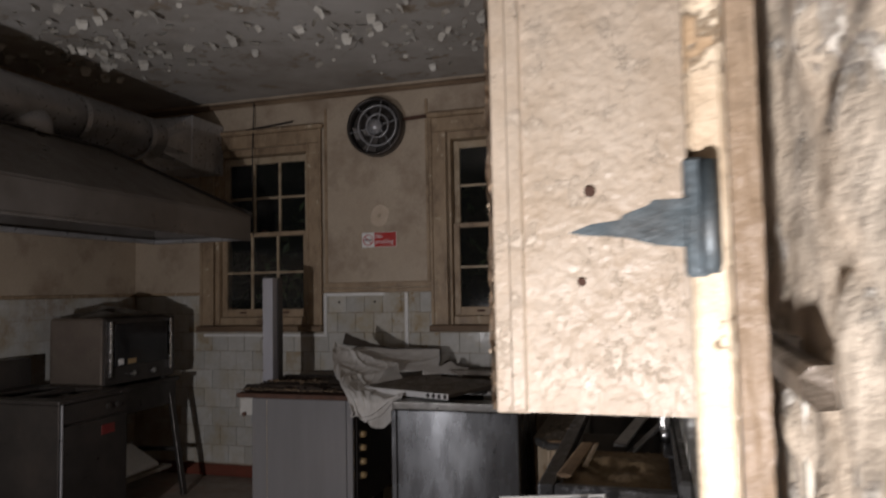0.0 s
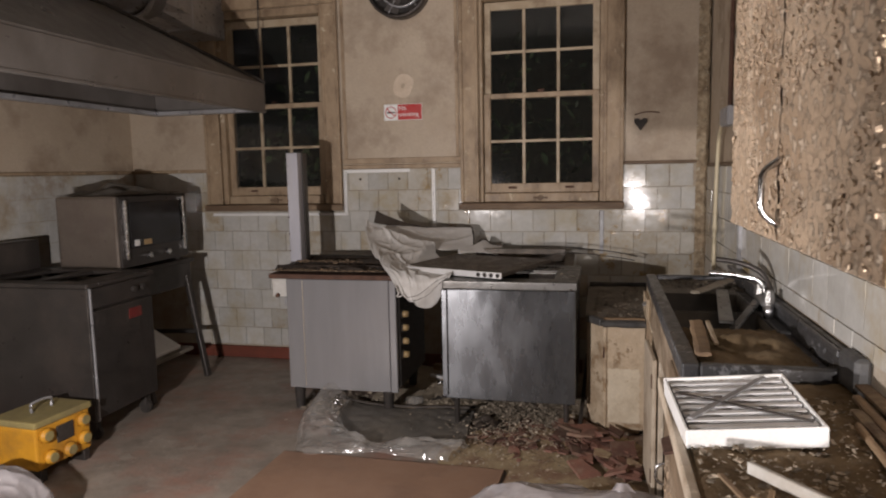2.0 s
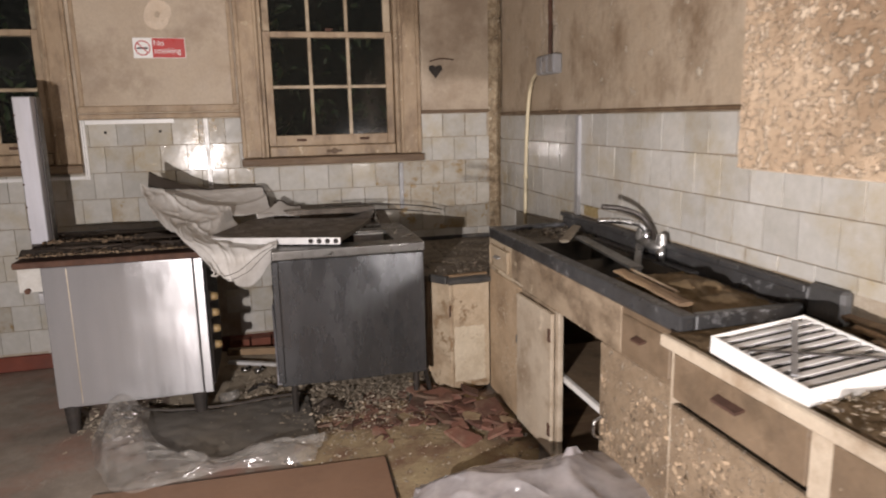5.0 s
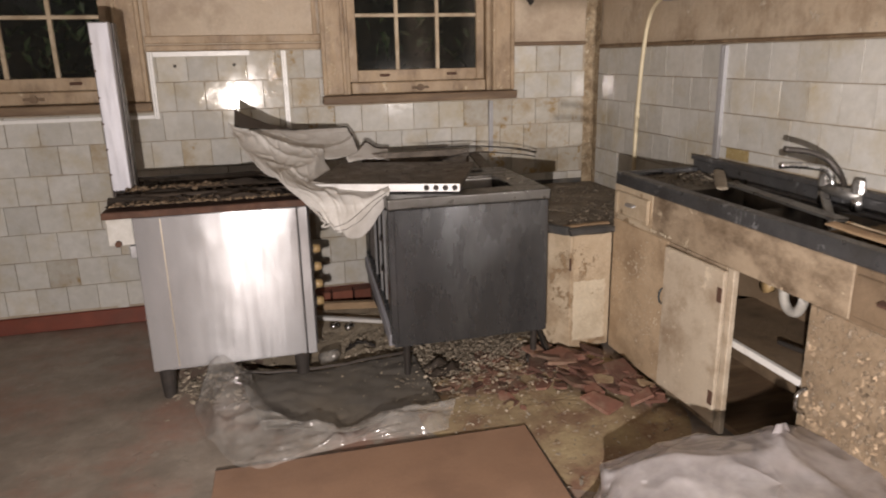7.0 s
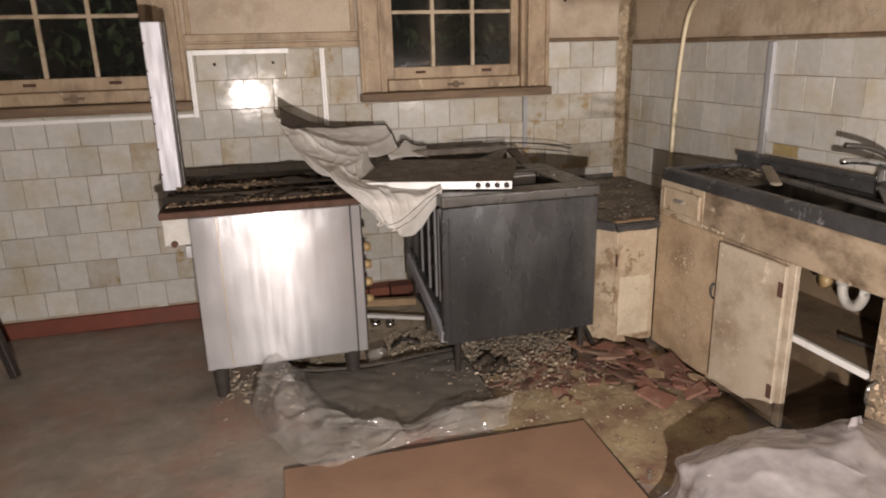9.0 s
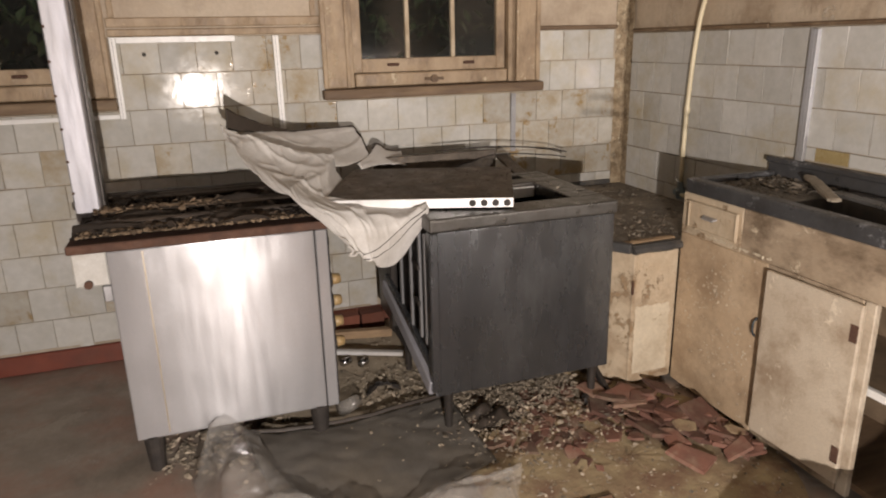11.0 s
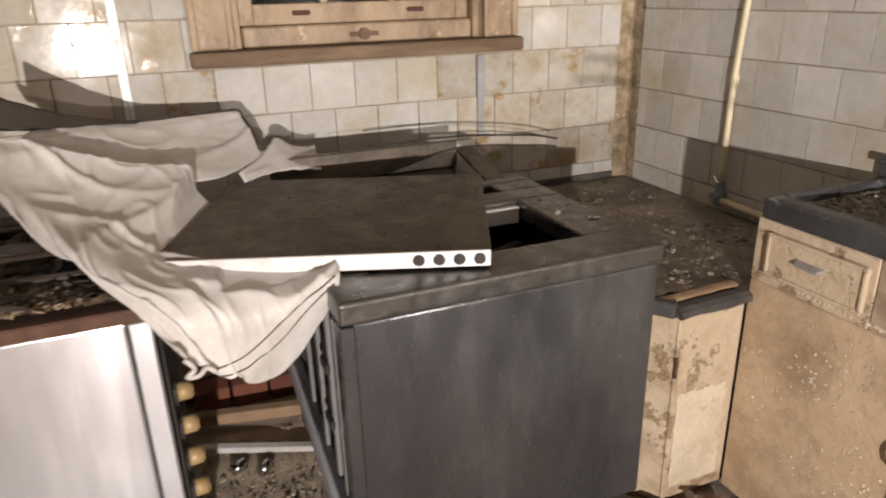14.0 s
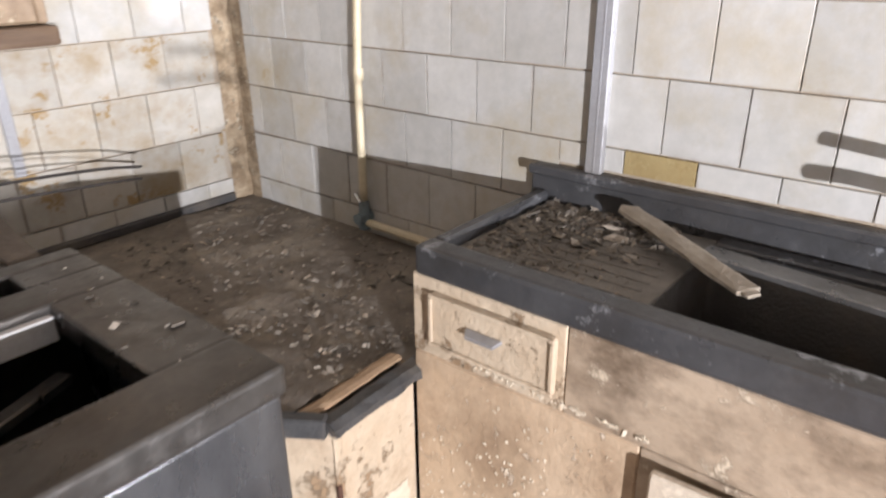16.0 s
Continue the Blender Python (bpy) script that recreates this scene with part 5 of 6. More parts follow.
def flaking(parent, x, a, b, z0, z1, count, seed, material=None, scale=1.0):
    """Lifted flakes over an upright board that faces -x."""
    rng = random.Random(seed)
    bm = bmesh.new()
    for _ in range(count):
        y, z = rng.uniform(a + 0.01, b - 0.01), rng.uniform(z0 + 0.01, z1 - 0.01)
        if wob(y * 5, z * 5, 11) < -0.02:
            continue
        s = rng.uniform(0.004, 0.014) * scale
        m = Matrix.Translation((x, y, z)) @ Euler((rng.uniform(0, 6.28), rng.gauss(0, 0.35), rng.gauss(0, 0.35))).to_matrix().to_4x4()
        k = [[bm.verts.new(m @ Vector((e, s * cy * rng.uniform(0.5, 1.2), s * cz * rng.uniform(0.4, 1.0)))) for cy, cz in ((-1, -0.6), (0.8, -0.7), (1, 0.6), (-0.7, 0.8))] for e in (-0.0012, 0.0012)]
        bm.faces.new(k[0])
        for q in range(4):
            bm.faces.new((k[0][q], k[1][q], k[1][(q + 1) % 4], k[0][(q + 1) % 4]))
    ob = part("flaking_surface", bm, material or M_chip_flake, parent, "lifted paint and board flakes")
    ob["kind"] = "stuff"


def sink_cupboard():
    xf = -0.335
    t = thing("sink_cupboard", (-0.12, 3.0, 0), "grimy cream painted wooden cupboard under the sink", "cupboard")
    part("apron", box(xf, xf + 0.02, 2.42, 3.462, 0.672, 0.8355, 0.003), M_apron, t)
    part("apron_end", box(xf, xf + 0.02, 3.463, 3.789, 0.672, 0.8355, 0.003), M_unit, t)
    d = part("drawer", box(xf - 0.012, xf - 0.001, 3.475, 3.738, 0.703, 0.812, 0.005), M_unit, t)
    part("drawer_bead", box(xf - 0.018, xf - 0.0125, 3.475, 3.738, 0.803, 0.812, 0.002, bm=box(xf - 0.018, xf - 0.0125, 3.475, 3.738, 0.703, 0.712, 0.002,
         bm=box(xf - 0.018, xf - 0.0125, 3.475, 3.484, 0.7125, 0.8025, 0.002, bm=box(xf - 0.018, xf - 0.0125, 3.729, 3.738, 0.7125, 0.8025, 0.002)))), M_unit, d)
    part("cup_pull", slab([(xf - 0.013, 3.575, 0.772), (xf - 0.03, 3.585, 0.764), (xf - 0.03, 3.645, 0.764), (xf - 0.013, 3.655, 0.772)], 0.007, bevel=0.002), M_galv, d, "dull metal cup handle")
    d = part("drawer", box(xf - 0.008, xf + 0.012, 2.13, 2.405, 0.69, 0.815, 0.004), M_drawer, t)
    part("cup_pull", slab([(xf - 0.009, 2.25, 0.77), (xf - 0.032, 2.255, 0.762), (xf - 0.032, 2.31, 0.762), (xf - 0.009, 2.315, 0.77)], 0.007, bevel=0.002), M_rust, d)
    d = part("fixed_front", box(xf, xf + 0.02, 3.325, 3.789, 0.02, 0.671, 0.004), M_front, t)
    flaking(d, xf - 0.0005, 3.35, 3.78, 0.03, 0.66, 420, 9, M_patch, 0.36)
    flaking(d, xf - 0.0005, 3.3, 3.78, 0.675, 0.7, 60, 10, M_patch, 0.6)
    part("stile", box(xf, xf + 0.022, 2.912, 2.95, 0.02, 0.671, 0.003), M_door_in, t)
    part("fixed_front", box(xf, xf + 0.02, 2.955, 3.3245, 0.02, 0.671, 0.002), M_apron, t)
    handle(t, xf - 0.002, 3.345, 0.43, 0.07, M_hinge, True, 0.016)
    d = part("right_front", box(xf, xf + 0.02, 2.1, 2.56, 0.02, 0.671, 0.004), M_chip_low, t)
    flaking(d, xf - 0.001, 2.1, 2.55, 0.03, 0.6, 640, 5, M_flake_low)
    part("side_rail", box(xf, xf + 0.02, 2.1, 2.4195, 0.6715, 0.8355, 0.002), M_drawer, t)
    handle(t, xf - 0.002, 2.53, 0.36, 0.085, M_chrome)
    part("back", box(XR - 0.03, XR - 0.012, 2.1, 3.77, 0.02, 0.65), M_drawer, t)
    part("bottom", box(xf + 0.021, XR - 0.031, 2.1, 3.77, 0.05, 0.07), M_sill, t)
    part("shelf", box(xf + 0.05, XR - 0.031, 2.57, 3.3, 0.375, 0.392), M_drawer, t)
    part("shelf_edge", box(xf + 0.03, xf + 0.049, 2.562, 3.3, 0.37, 0.395, 0.002), M_white, t, "white shelf edge")
    part("inner_side", box(xf + 0.021, XR - 0.031, 2.54, 2.559, 0.071, 0.65), M_apron, t)
    dm = Matrix.Translation((xf - 0.006, 2.935, 0)) @ pose(0, 0, 0, 0, 0, 2.0)
    o = part("open_door", box(-0.018, 0.0, 0.0, 0.36, 0.06, 0.663, 0.004, dm), M_door_in, t, "cupboard door folded right back")
    for z in (0.16, 0.57):
        part("hinge", box(-0.0215, -0.0185, 0.002, 0.028, z - 0.028, z + 0.028, 0.001, dm), M_rust, o, "rusty butt hinge")
    w = thing("sink_trap", (-0.06, 2.9, 0.4), "white plastic sink waste trap and pipes", "waste pipe")
    part("trap", pipe([(-0.1, 2.93, 0.655), (-0.1, 2.93, 0.55), (-0.1, 2.905, 0.505), (-0.1, 2.86, 0.505), (-0.1, 2.835, 0.55), (-0.1, 2.835, 0.6)], 0.018, 12), M_strip, w, "", True)
    part("trap_collar", rod((-0.1, 2.93, 0.57), (-0.1, 2.93, 0.605), 0.026), M_strip, w, "", True)
    part("waste", pipe([(-0.1, 2.835, 0.595), (-0.06, 2.76, 0.58), (0.0, 2.6, 0.57)], 0.02, 10), M_pipe, w, "", True)
    part("flange", rod((-0.13, 3.0, 0.565), (-0.1, 3.0, 0.565), 0.028), M_knob, w, "", True)
    part("thin_pipe", pipe([(-0.17, 2.85, 0.403), (-0.14, 2.72, 0.402), (-0.12, 2.6, 0.402)], 0.009, 8), M_dark_enamel, w)


sink_cupboard()


def worktop_run():
    xf, y0, y1 = -0.405, 0.98, 2.085
    t = thing("worktop", (-0.15, 1.5, 0.82), "rotten dirt-covered worktop with a pale front edge", "worktop")
    part("board", box(xf + 0.022, XR - 0.008, y0, y1, 0.82, 0.85, 0.003), M_moss, t)
    part("front_edge", box(xf, xf + 0.0215, y0, y1, 0.818, 0.853, 0.004), M_door_in, t, "pale front edge")
    part("litter", sheet(lambda u, v: Vector((xf + 0.03 + 0.465 * u, y0 + 0.02 + 1.06 * v, 0.851 + 0.012 * abs(wob(u * 6, v * 9)) + 0.006 * wob(u * 25, v * 40) + 0.03 * max(0, u - 0.75))), 40, 70), M_moss, t, "", True)
    for k, (xa, w2, za, mt) in enumerate(((0.07, 0.035, 0.885, M_sill), (0.035, 0.022, 0.875, M_rawwood), (0.01, 0.03, 0.868, M_sill), (-0.02, 0.015, 0.868, M_rawwood))):
        part("rotten_strip", rough_beam((xa - 0.02 * (k % 2), y0 + 0.04 + 0.05 * k, za), (xa + 0.012, 1.98 - 0.09 * k, za + 0.006), w2, 0.016, 3.0 * k), mt, t, "split rotten wood strip")
    part("upstand_end", box(XR - 0.05, XR - 0.01, 1.95, 2.08, 0.86, 0.96, 0.01), M_slate, t)
    c = thing("base_cupboard", (-0.15, 1.5, 0), "swollen chipboard base cupboard with drawers", "cupboard")
    xc = xf + 0.02
    d = part("front", box(xc, xc + 0.02, y0 + 0.02, 2.05, 0.03, 0.66, 0.004), M_chip_low, c)
    flaking(d, xc - 0.001, 1.4, 2.03, 0.05, 0.64, 800, 6, M_flake_low)
    for a, b in ((1.03, 1.5), (1.56, 2.04)):
        d = part("drawer", box(xc - 0.004, xc + 0.014, a, b, 0.68, 0.812, 0.004), M_drawer, c)
        part("cup_pull", slab([(xc - 0.005, (a + b) / 2 - 0.05, 0.77), (xc - 0.028, (a + b) / 2 - 0.045, 0.762), (xc - 0.028, (a + b) / 2 + 0.045, 0.762), (xc - 0.005, (a + b) / 2 + 0.05, 0.77)], 0.007), M_rust, d)
    part("stile", box(xc + 0.001, xc + 0.021, 1.5005, 1.5595, 0.661, 0.8175, 0.002), M_door_in, c)
    part("side", box(xc + 0.021, XR - 0.01, y0 + 0.02, y0 + 0.04, 0.03, 0.8195), M_chip_low, c)
    part("side", box(xc + 0.021, xc + 0.04, 2.05, 2.085, 0.03, 0.8175), M_door_in, c)
    part("plinth", box(xc + 0.05, xc + 0.07, y0 + 0.04, 2.05, 0, 0.03), M_sill, c)
    chips("worktop_litter", M_debris, 1400, lambda r: (r.uniform(xf + 0.03, 0.05), r.uniform(y0 + 0.03, 1.95), 0.858), (0.003, 0.013), "splinters and crumbs over the worktop", "debris", seed=6)
    for a, b in (((-0.3, 1.33, 0.868), (-0.2, 1.22, 0.868)), ((-0.34, 1.42, 0.866), (-0.31, 1.3, 0.866)), ((-0.26, 1.36, 0.868), (-0.3, 1.24, 0.868))):
        s = thing("straw_splinter", (a[0], a[1], 0.86), "yellow splinter of wood on the worktop", "splinter", "splinters on the worktop")
        part("splinter", beam(a, b, 0.01, 0.006, bevel=0.001), M_rawwood, s)
    s = thing("broken_strip", (-0.2, 1.33, 0.86), "broken piece of white plastic strip", "plastic strip")
    part("strip", beam((-0.285, 1.44, 0.876), (-0.16, 1.28, 0.876), 0.012, 0.024, bevel=0.002), M_strip, s)
    part("strip", beam((-0.16, 1.28, 0.876), (-0.07, 1.235, 0.876), 0.012, 0.026, bevel=0.002), M_strip, s)
    p = thing("clear_wrap", (-0.03, 1.18, 0.86), "crumpled clear plastic wrap with a blue print", "plastic wrap")
    part("wrap", sheet(lambda u, v: Vector((-0.13 + 0.2 * u, 1.08 + 0.2 * v, 0.865 + 0.07 * math.sin(u * 3.14) * math.sin(v * 3.14) + 0.03 * wob(u * 6, v * 6, 4))), 20, 20), M_poly, p, "", True)


worktop_run()


def grille_tray():
    m = Matrix.Translation((-0.252, 1.73, 0.868)) @ pose(0, 0, 0, 5, -4, 4)
    t = thing("vent_grille", (-0.25, 1.73, 0.86), "white framed slatted grille with dark gaps", "grille")
    w, d, h = 0.143, 0.148, 0.046
    for a in ((-w, w, -d, -d + 0.007), (-w, w, d - 0.007, d), (-w, -w + 0.007, -d + 0.0075, d - 0.0075), (w - 0.007, w, -d + 0.0075, d - 0.0075)):
        part("frame_side", box(*a, 0, h, 0.002, m), M_white, t)
    part("dark_bed", box(-w + 0.013, w - 0.013, -d + 0.013, d - 0.013, 0.005, 0.02, 0, m), M_dark_enamel, t)
    for k in range(8):
        y = -d + 0.03 + k * 0.0335
        part("slat", box(-w + 0.0125, w - 0.0125, y - 0.008, y + 0.008, 0.034, 0.042, 0.001, m), M_alu, t)
    a, b = m @ Vector((-w + 0.02, -d + 0.06, 0.046)), m @ Vector((w - 0.05, d - 0.02, 0.046))
    part("strap", beam(a, b, 0.014, 0.004, bevel=0.0005), M_galv, t)
    a, b = m @ Vector((-w + 0.02, d - 0.1, 0.046)), m @ Vector((w - 0.02, -d + 0.03, 0.046))
    part("strap", beam(a, b, 0.01, 0.004, bevel=0.0005), M_dark_enamel, t)


grille_tray()


# ---- wall cupboard by the door ----
def wall_cupboard():
    x0, y0, y1, z0, z1 = -0.2, 1.0, 2.037, 1.302, 1.94
    t = thing("wall_cupboard", (-0.05, 1.5, z0), "swollen peeling cream wall cupboard with a metal handle", "wall cupboard")
    bm = sheet(lambda u, v: Vector((x0 + 0.012 + (XR - 0.02 - x0) * u, y0 - 0.0016 * wob(u * 12, v * 25) - 0.0022 * max(0, wob(u * 30, v * 62)) - 0.001 * wob(u * 70, v * 140), z0 + (z1 - z0) * v)), 100, 170)
    part("end_panel", bm, M_flakeboard, t, "pale blistered end panel", True)
    part("case", box(x0 + 0.03, XR - 0.001, y0 + 0.006, y1, z0 + 0.003, z1), M_chip, t)
    for a, b in ((y0 + 0.01, 1.535), (1.545, y1)):
        def face(u, v, a=a, b=b):
            y, z = a + (b - a) * u, z0 + (z1 - z0) * v
            k = 0.005 * wob(y * 22, z * 22) + 0.003 * wob(y * 60, z * 60, 5)
            return Vector((x0 - 0.028 - k, y, z))
        d = part("door", sheet(face, 46, 56), M_chip, t, "rotten mottled chipboard door")
        part("door_edge", box(x0 - 0.022, x0 + 0.03, a, b, z0 - 0.004, z1 + 0.003, 0.003), M_flakeboard, d)
        flaking(d, x0 - 0.03, a, b, z0, z1, 900, int(a * 10), None, 0.55)
        if a < 1.2:
            handle(d, x0 - 0.03, 1.515, 1.4, 0.13, M_chrome)
    part("end_lip", box(x0 + 0.004, x0 + 0.028, y0 - 0.008, y0 + 0.008, z0, z1, 0.004), M_flakeboard, t)
    part("fixing_hole", rod((-0.075, y0 - 0.006, 1.62), (-0.075, y0 + 0.002, 1.62), 0.008, seg=10), M_rust, t)
    part("fixing_hole", rod((-0.09, y0 - 0.006, 1.49), (-0.09, y0 + 0.002, 1.49), 0.006, seg=10), M_rust, t)
    b = thing("shelf_bracket", (XR - 0.02, 0.8, 1.38), "dark wooden batten fixed to the plaster", "batten")
    part("batten", rough_beam((XR - 0.016, 1.08, 1.44), (XR - 0.018, 0.43, 1.424), 0.024, 0.024, 3.0), M_grime, b)
    j = tagged(part("door_jamb", box(0.028, 0.052, 0.465, 0.49, 0, 2.1, 0.004), M_unit), "peeling painted door jamb with a hinge", "", "", "structure")
    part("broken_edge", sheet(lambda u, v: Vector((0.0545 + 0.018 * u, 0.478 - 0.009 * abs(wob(u * 3, v * 60)) - 0.005 * abs(wob(u * 8, v * 190)), 2.1 * v)), 6, 220), M_drawer, j, "broken brown plaster edge", True)
    part("jamb_back", box(XR - 0.016, XR, 0.66, 0.75, 0, 2.3, 0.004), M_sill, j, "dark bare timber strip")
    part("bare_plaster", sheet(lambda u, v: Vector((XR - 0.004 - 0.026 * abs(wob(u * 9, v * 10)) - 0.014 * abs(wob(u * 25, v * 28)), 0.15 + 0.88 * u, 1.31 + 1.3 * v)), 60, 80), M_plaster_near, wall_east, "crumbling bare plaster", True)
    h = thing("strap_hinge", (0.03, 0.46, 1.49), "oxidised steel strap hinge without its door", "hinge")
    bm = bmesh.new()
    pts = [(0.0260, 1.5380), (0.0050, 1.5380), (0.0030, 1.5350), (-0.0140, 1.5290), (-0.0160, 1.5260), (-0.0340, 1.5240), (-0.0480, 1.5190), (-0.0400, 1.5170), (-0.0260, 1.5160), (-0.0110, 1.5140), (0.0060, 1.5090), (0.0240, 1.5070)]
    front = [bm.verts.new((x, 0.455, z)) for x, z in pts]
    back = [bm.verts.new((x, 0.46, z)) for x, z in pts]
    bm.faces.new(front)
    bm.faces.new(back)
    for i in range(len(pts)):
        bm.faces.new((front[i], front[(i + 1) % len(pts)], back[(i + 1) % len(pts)], back[i]))
    part("strap", bm, M_hinge, h)
    part("knuckle", rod((XR - 0.072, 0.457, 1.49), (XR - 0.072, 0.457, 1.562), 0.006, bevel=0.001), M_hinge, h, "", True)
    part("leaf", box(0.024, 0.0385, 0.456, 0.4695, 1.488, 1.564, 0.002), M_hinge, h)


wall_cupboard()


# ---- left side: hood, duct, fryer, oven, box ----
def cooker_hood():
    x0, x1, y0, y1, z0 = -3.72, -2.85, 1.3, 4.5, 1.88
    t = thing("cooker_hood", (-3.3, 3.3, z0), "long dull steel cooker hood below the ceiling", "cooker hood")
    zs, xr, zr = 2.06, -3.4, 2.45
    part("front_skirt", box(x1 - 0.016, x1, y0, y1, z0, zs, 0.003), M_hood, t)
    part("far_panel", box(x0, x1 - 0.017, y1 - 0.016, y1, z0, zs, 0.003), M_hood, t)
    part("near_panel", box(x0, x1 - 0.017, y0, y0 + 0.016, z0, zs, 0.003), M_hood, t)
    part("back_panel", box(x0, x0 + 0.016, y0 + 0.017, y1 - 0.017, z0, zs, 0.003), M_hood, t)
    part("front_slope", slab([(x1, y0, zs + 0.012), (x1, y1, zs + 0.012), (xr, 3.65, zr), (xr, y0, zr)], 0.011), M_hood, t)
    part("far_slope", slab([(x1, y1, zs + 0.0125), (x0, y1, zs + 0.0125), (xr - 0.1, 3.65, zr), (xr, 3.65, zr)], 0.011), M_hood, t)
    part("crown", slab([(xr, y0, zr + 0.002), (xr, 3.65, zr + 0.002), (x0, 3.65, zr + 0.002), (x0, y0, zr + 0.002)], 0.011), M_hood, t)
    part("edge_seam", beam((x1, y1, zs + 0.02), (xr, 3.65, zr + 0.008), 0.025, 0.02), M_black, t, "dark greasy seam")
    part("edge_seam", beam((xr, 3.65, zr + 0.008), (xr, y0, zr + 0.008), 0.025, 0.02), M_black, t, "dark greasy seam")
    part("lip", box(x1 - 0.024, x1 + 0.004, y0, y1, z0 - 0.006, z0 + 0.01, 0.003), M_hood, t)
    part("back_slope", slab([(x0, y0, zs + 0.4), (x0, y1 - 0.3, zs + 0.4), (x0 + 0.01, y1, zs + 0.013), (x0 + 0.01, y0, zs + 0.013)], 0.011), M_hood, t)
    part("grease_channel", box(x0 + 0.02, x1 - 0.03, y1 - 0.06, y1 - 0.021, z0, z0 + 0.03, 0.003), M_galv, t)
    part("grease_channel", box(x0 + 0.021, x0 + 0.06, y0 + 0.021, y1 - 0.061, z0, z0 + 0.03, 0.003), M_galv, t)
    d = thing("extract_duct", (-3.5, 3.2, 2.3), "galvanised round ventilation duct above the hood", "duct")
    part("duct", rod((-3.55, 1.2, 2.63), (-3.55, 4.25, 2.66), 0.155, seg=28), M_galv, d, "", True)
    part("spigot", rod((-3.52, 3.15, 2.44), (-3.54, 3.15, 2.6), 0.15, 0.13, seg=24), M_galv, d, "", True)
    part("spigot", rod((-3.5, 1.8, 2.44), (-3.53, 1.8, 2.55), 0.13, 0.12, seg=24), M_galv, d, "", True)
    bm = bmesh.new()
    rings = [[bm.verts.new((-3.55 + 0.155 * math.cos(k * 0.3927), 4.25, 2.66 + 0.155 * math.sin(k * 0.3927))) for k in range(16)],
             [bm.verts.new((-3.57 + 0.19 * max(-1, min(1, 1.414 * math.cos(k * 0.3927))), 4.5, 2.68 + 0.2 * max(-1, min(1, 1.414 * math.sin(k * 0.3927))))) for k in range(16)]]
    for k in range(16):
        bm.faces.new((rings[0][k], rings[0][(k + 1) % 16], rings[1][(k + 1) % 16], rings[1][k]))
    part("transition", bm, M_galv, d, "square flared duct end")
    part("wall_box", box(-3.765, -3.375, 4.501, YW - 0.002, 2.47, 2.89, 0.006), M_galv, d)
    for y in (1.9, 2.7, 3.5, 4.1):
        part("joint_band", ring((-3.55, y, 2.635 + 0.01 * (y - 1.2) / 3), (0, 1, 0), 0.165, 0.012, 0.04, 28), M_galv, d)


cooker_hood()


def deep_fryer():
    x0, x1, y0, y1 = -4.06, -3.25, 3.15, 3.70
    t = thing("deep_fryer", (-3.65, 3.42, 0), "dark steel deep fryer with a door and splashback", "fryer")
    part("near_side", box(x0, x1, y0, y0 + 0.015, 0.12, 0.86, 0.004), M_dark_enamel, t)
    part("body", box(x0, x1 - 0.03, y0 + 0.016, y1, 0.12, 0.82, 0.004), M_dark_enamel, t)
    part("door", box(x1 - 0.029, x1, y0 + 0.03, y1 - 0.01, 0.13, 0.73, 0.006), M_dark_enamel, t)
    part("door_trim", box(x1 - 0.01, x1 + 0.006, y0 + 0.016, y0 + 0.03, 0.12, 0.86, 0.002), M_galv, t)
    part("control_strip", box(x1 - 0.029, x1 - 0.004, y0 + 0.03, y1 - 0.01, 0.74, 0.855, 0.006), M_dark_enamel, t)
    part("red_label", box(x1, x1 + 0.003, 3.47, 3.58, 0.63, 0.69, 0.001), M_red_dull, t, "faded red warning label")
    for a in ((x0, x1 + 0.01, y0 - 0.01, y0 + 0.08), (x0, x1 + 0.01, y1 - 0.08, y1 + 0.01), (x1 - 0.13, x1 + 0.0095, y0 + 0.0805, y1 - 0.0805), (x0 + 0.001, x0 + 0.16, y0 + 0.0805, y1 - 0.0805), (-3.68, -3.6, y0 + 0.0805, y1 - 0.0805)):
        part("top_rim", box(*a, 0.861, 0.888, 0.005), M_dark_enamel, t)
    part("fat_well", box(x0 + 0.15, x1 - 0.12, y0 + 0.07, y1 - 0.07, 0.8205, 0.835), M_black, t)
    part("splashback", box(x0 - 0.12, x0 - 0.001, y0 - 0.01, y1 + 0.01, 0.12, 1.07, 0.008), M_dark_enamel, t)
    for y in (3.52, 3.6):
        part("knob", rod((x1 - 0.004, y, 0.8), (x1 + 0.02, y, 0.8), 0.018, bevel=0.003), M_black, t)
    for x in (x0 + 0.06, x1 - 0.06):
        for y in (y0 + 0.06, y1 - 0.06):
            part("castor", rod((x, y - 0.02, 0.04), (x, y + 0.02, 0.04), 0.04, bevel=0.008, bm=box(x - 0.02, x + 0.02, y - 0.025, y + 0.025, 0.04, 0.125, 0.004)), M_black, t)


deep_fryer()


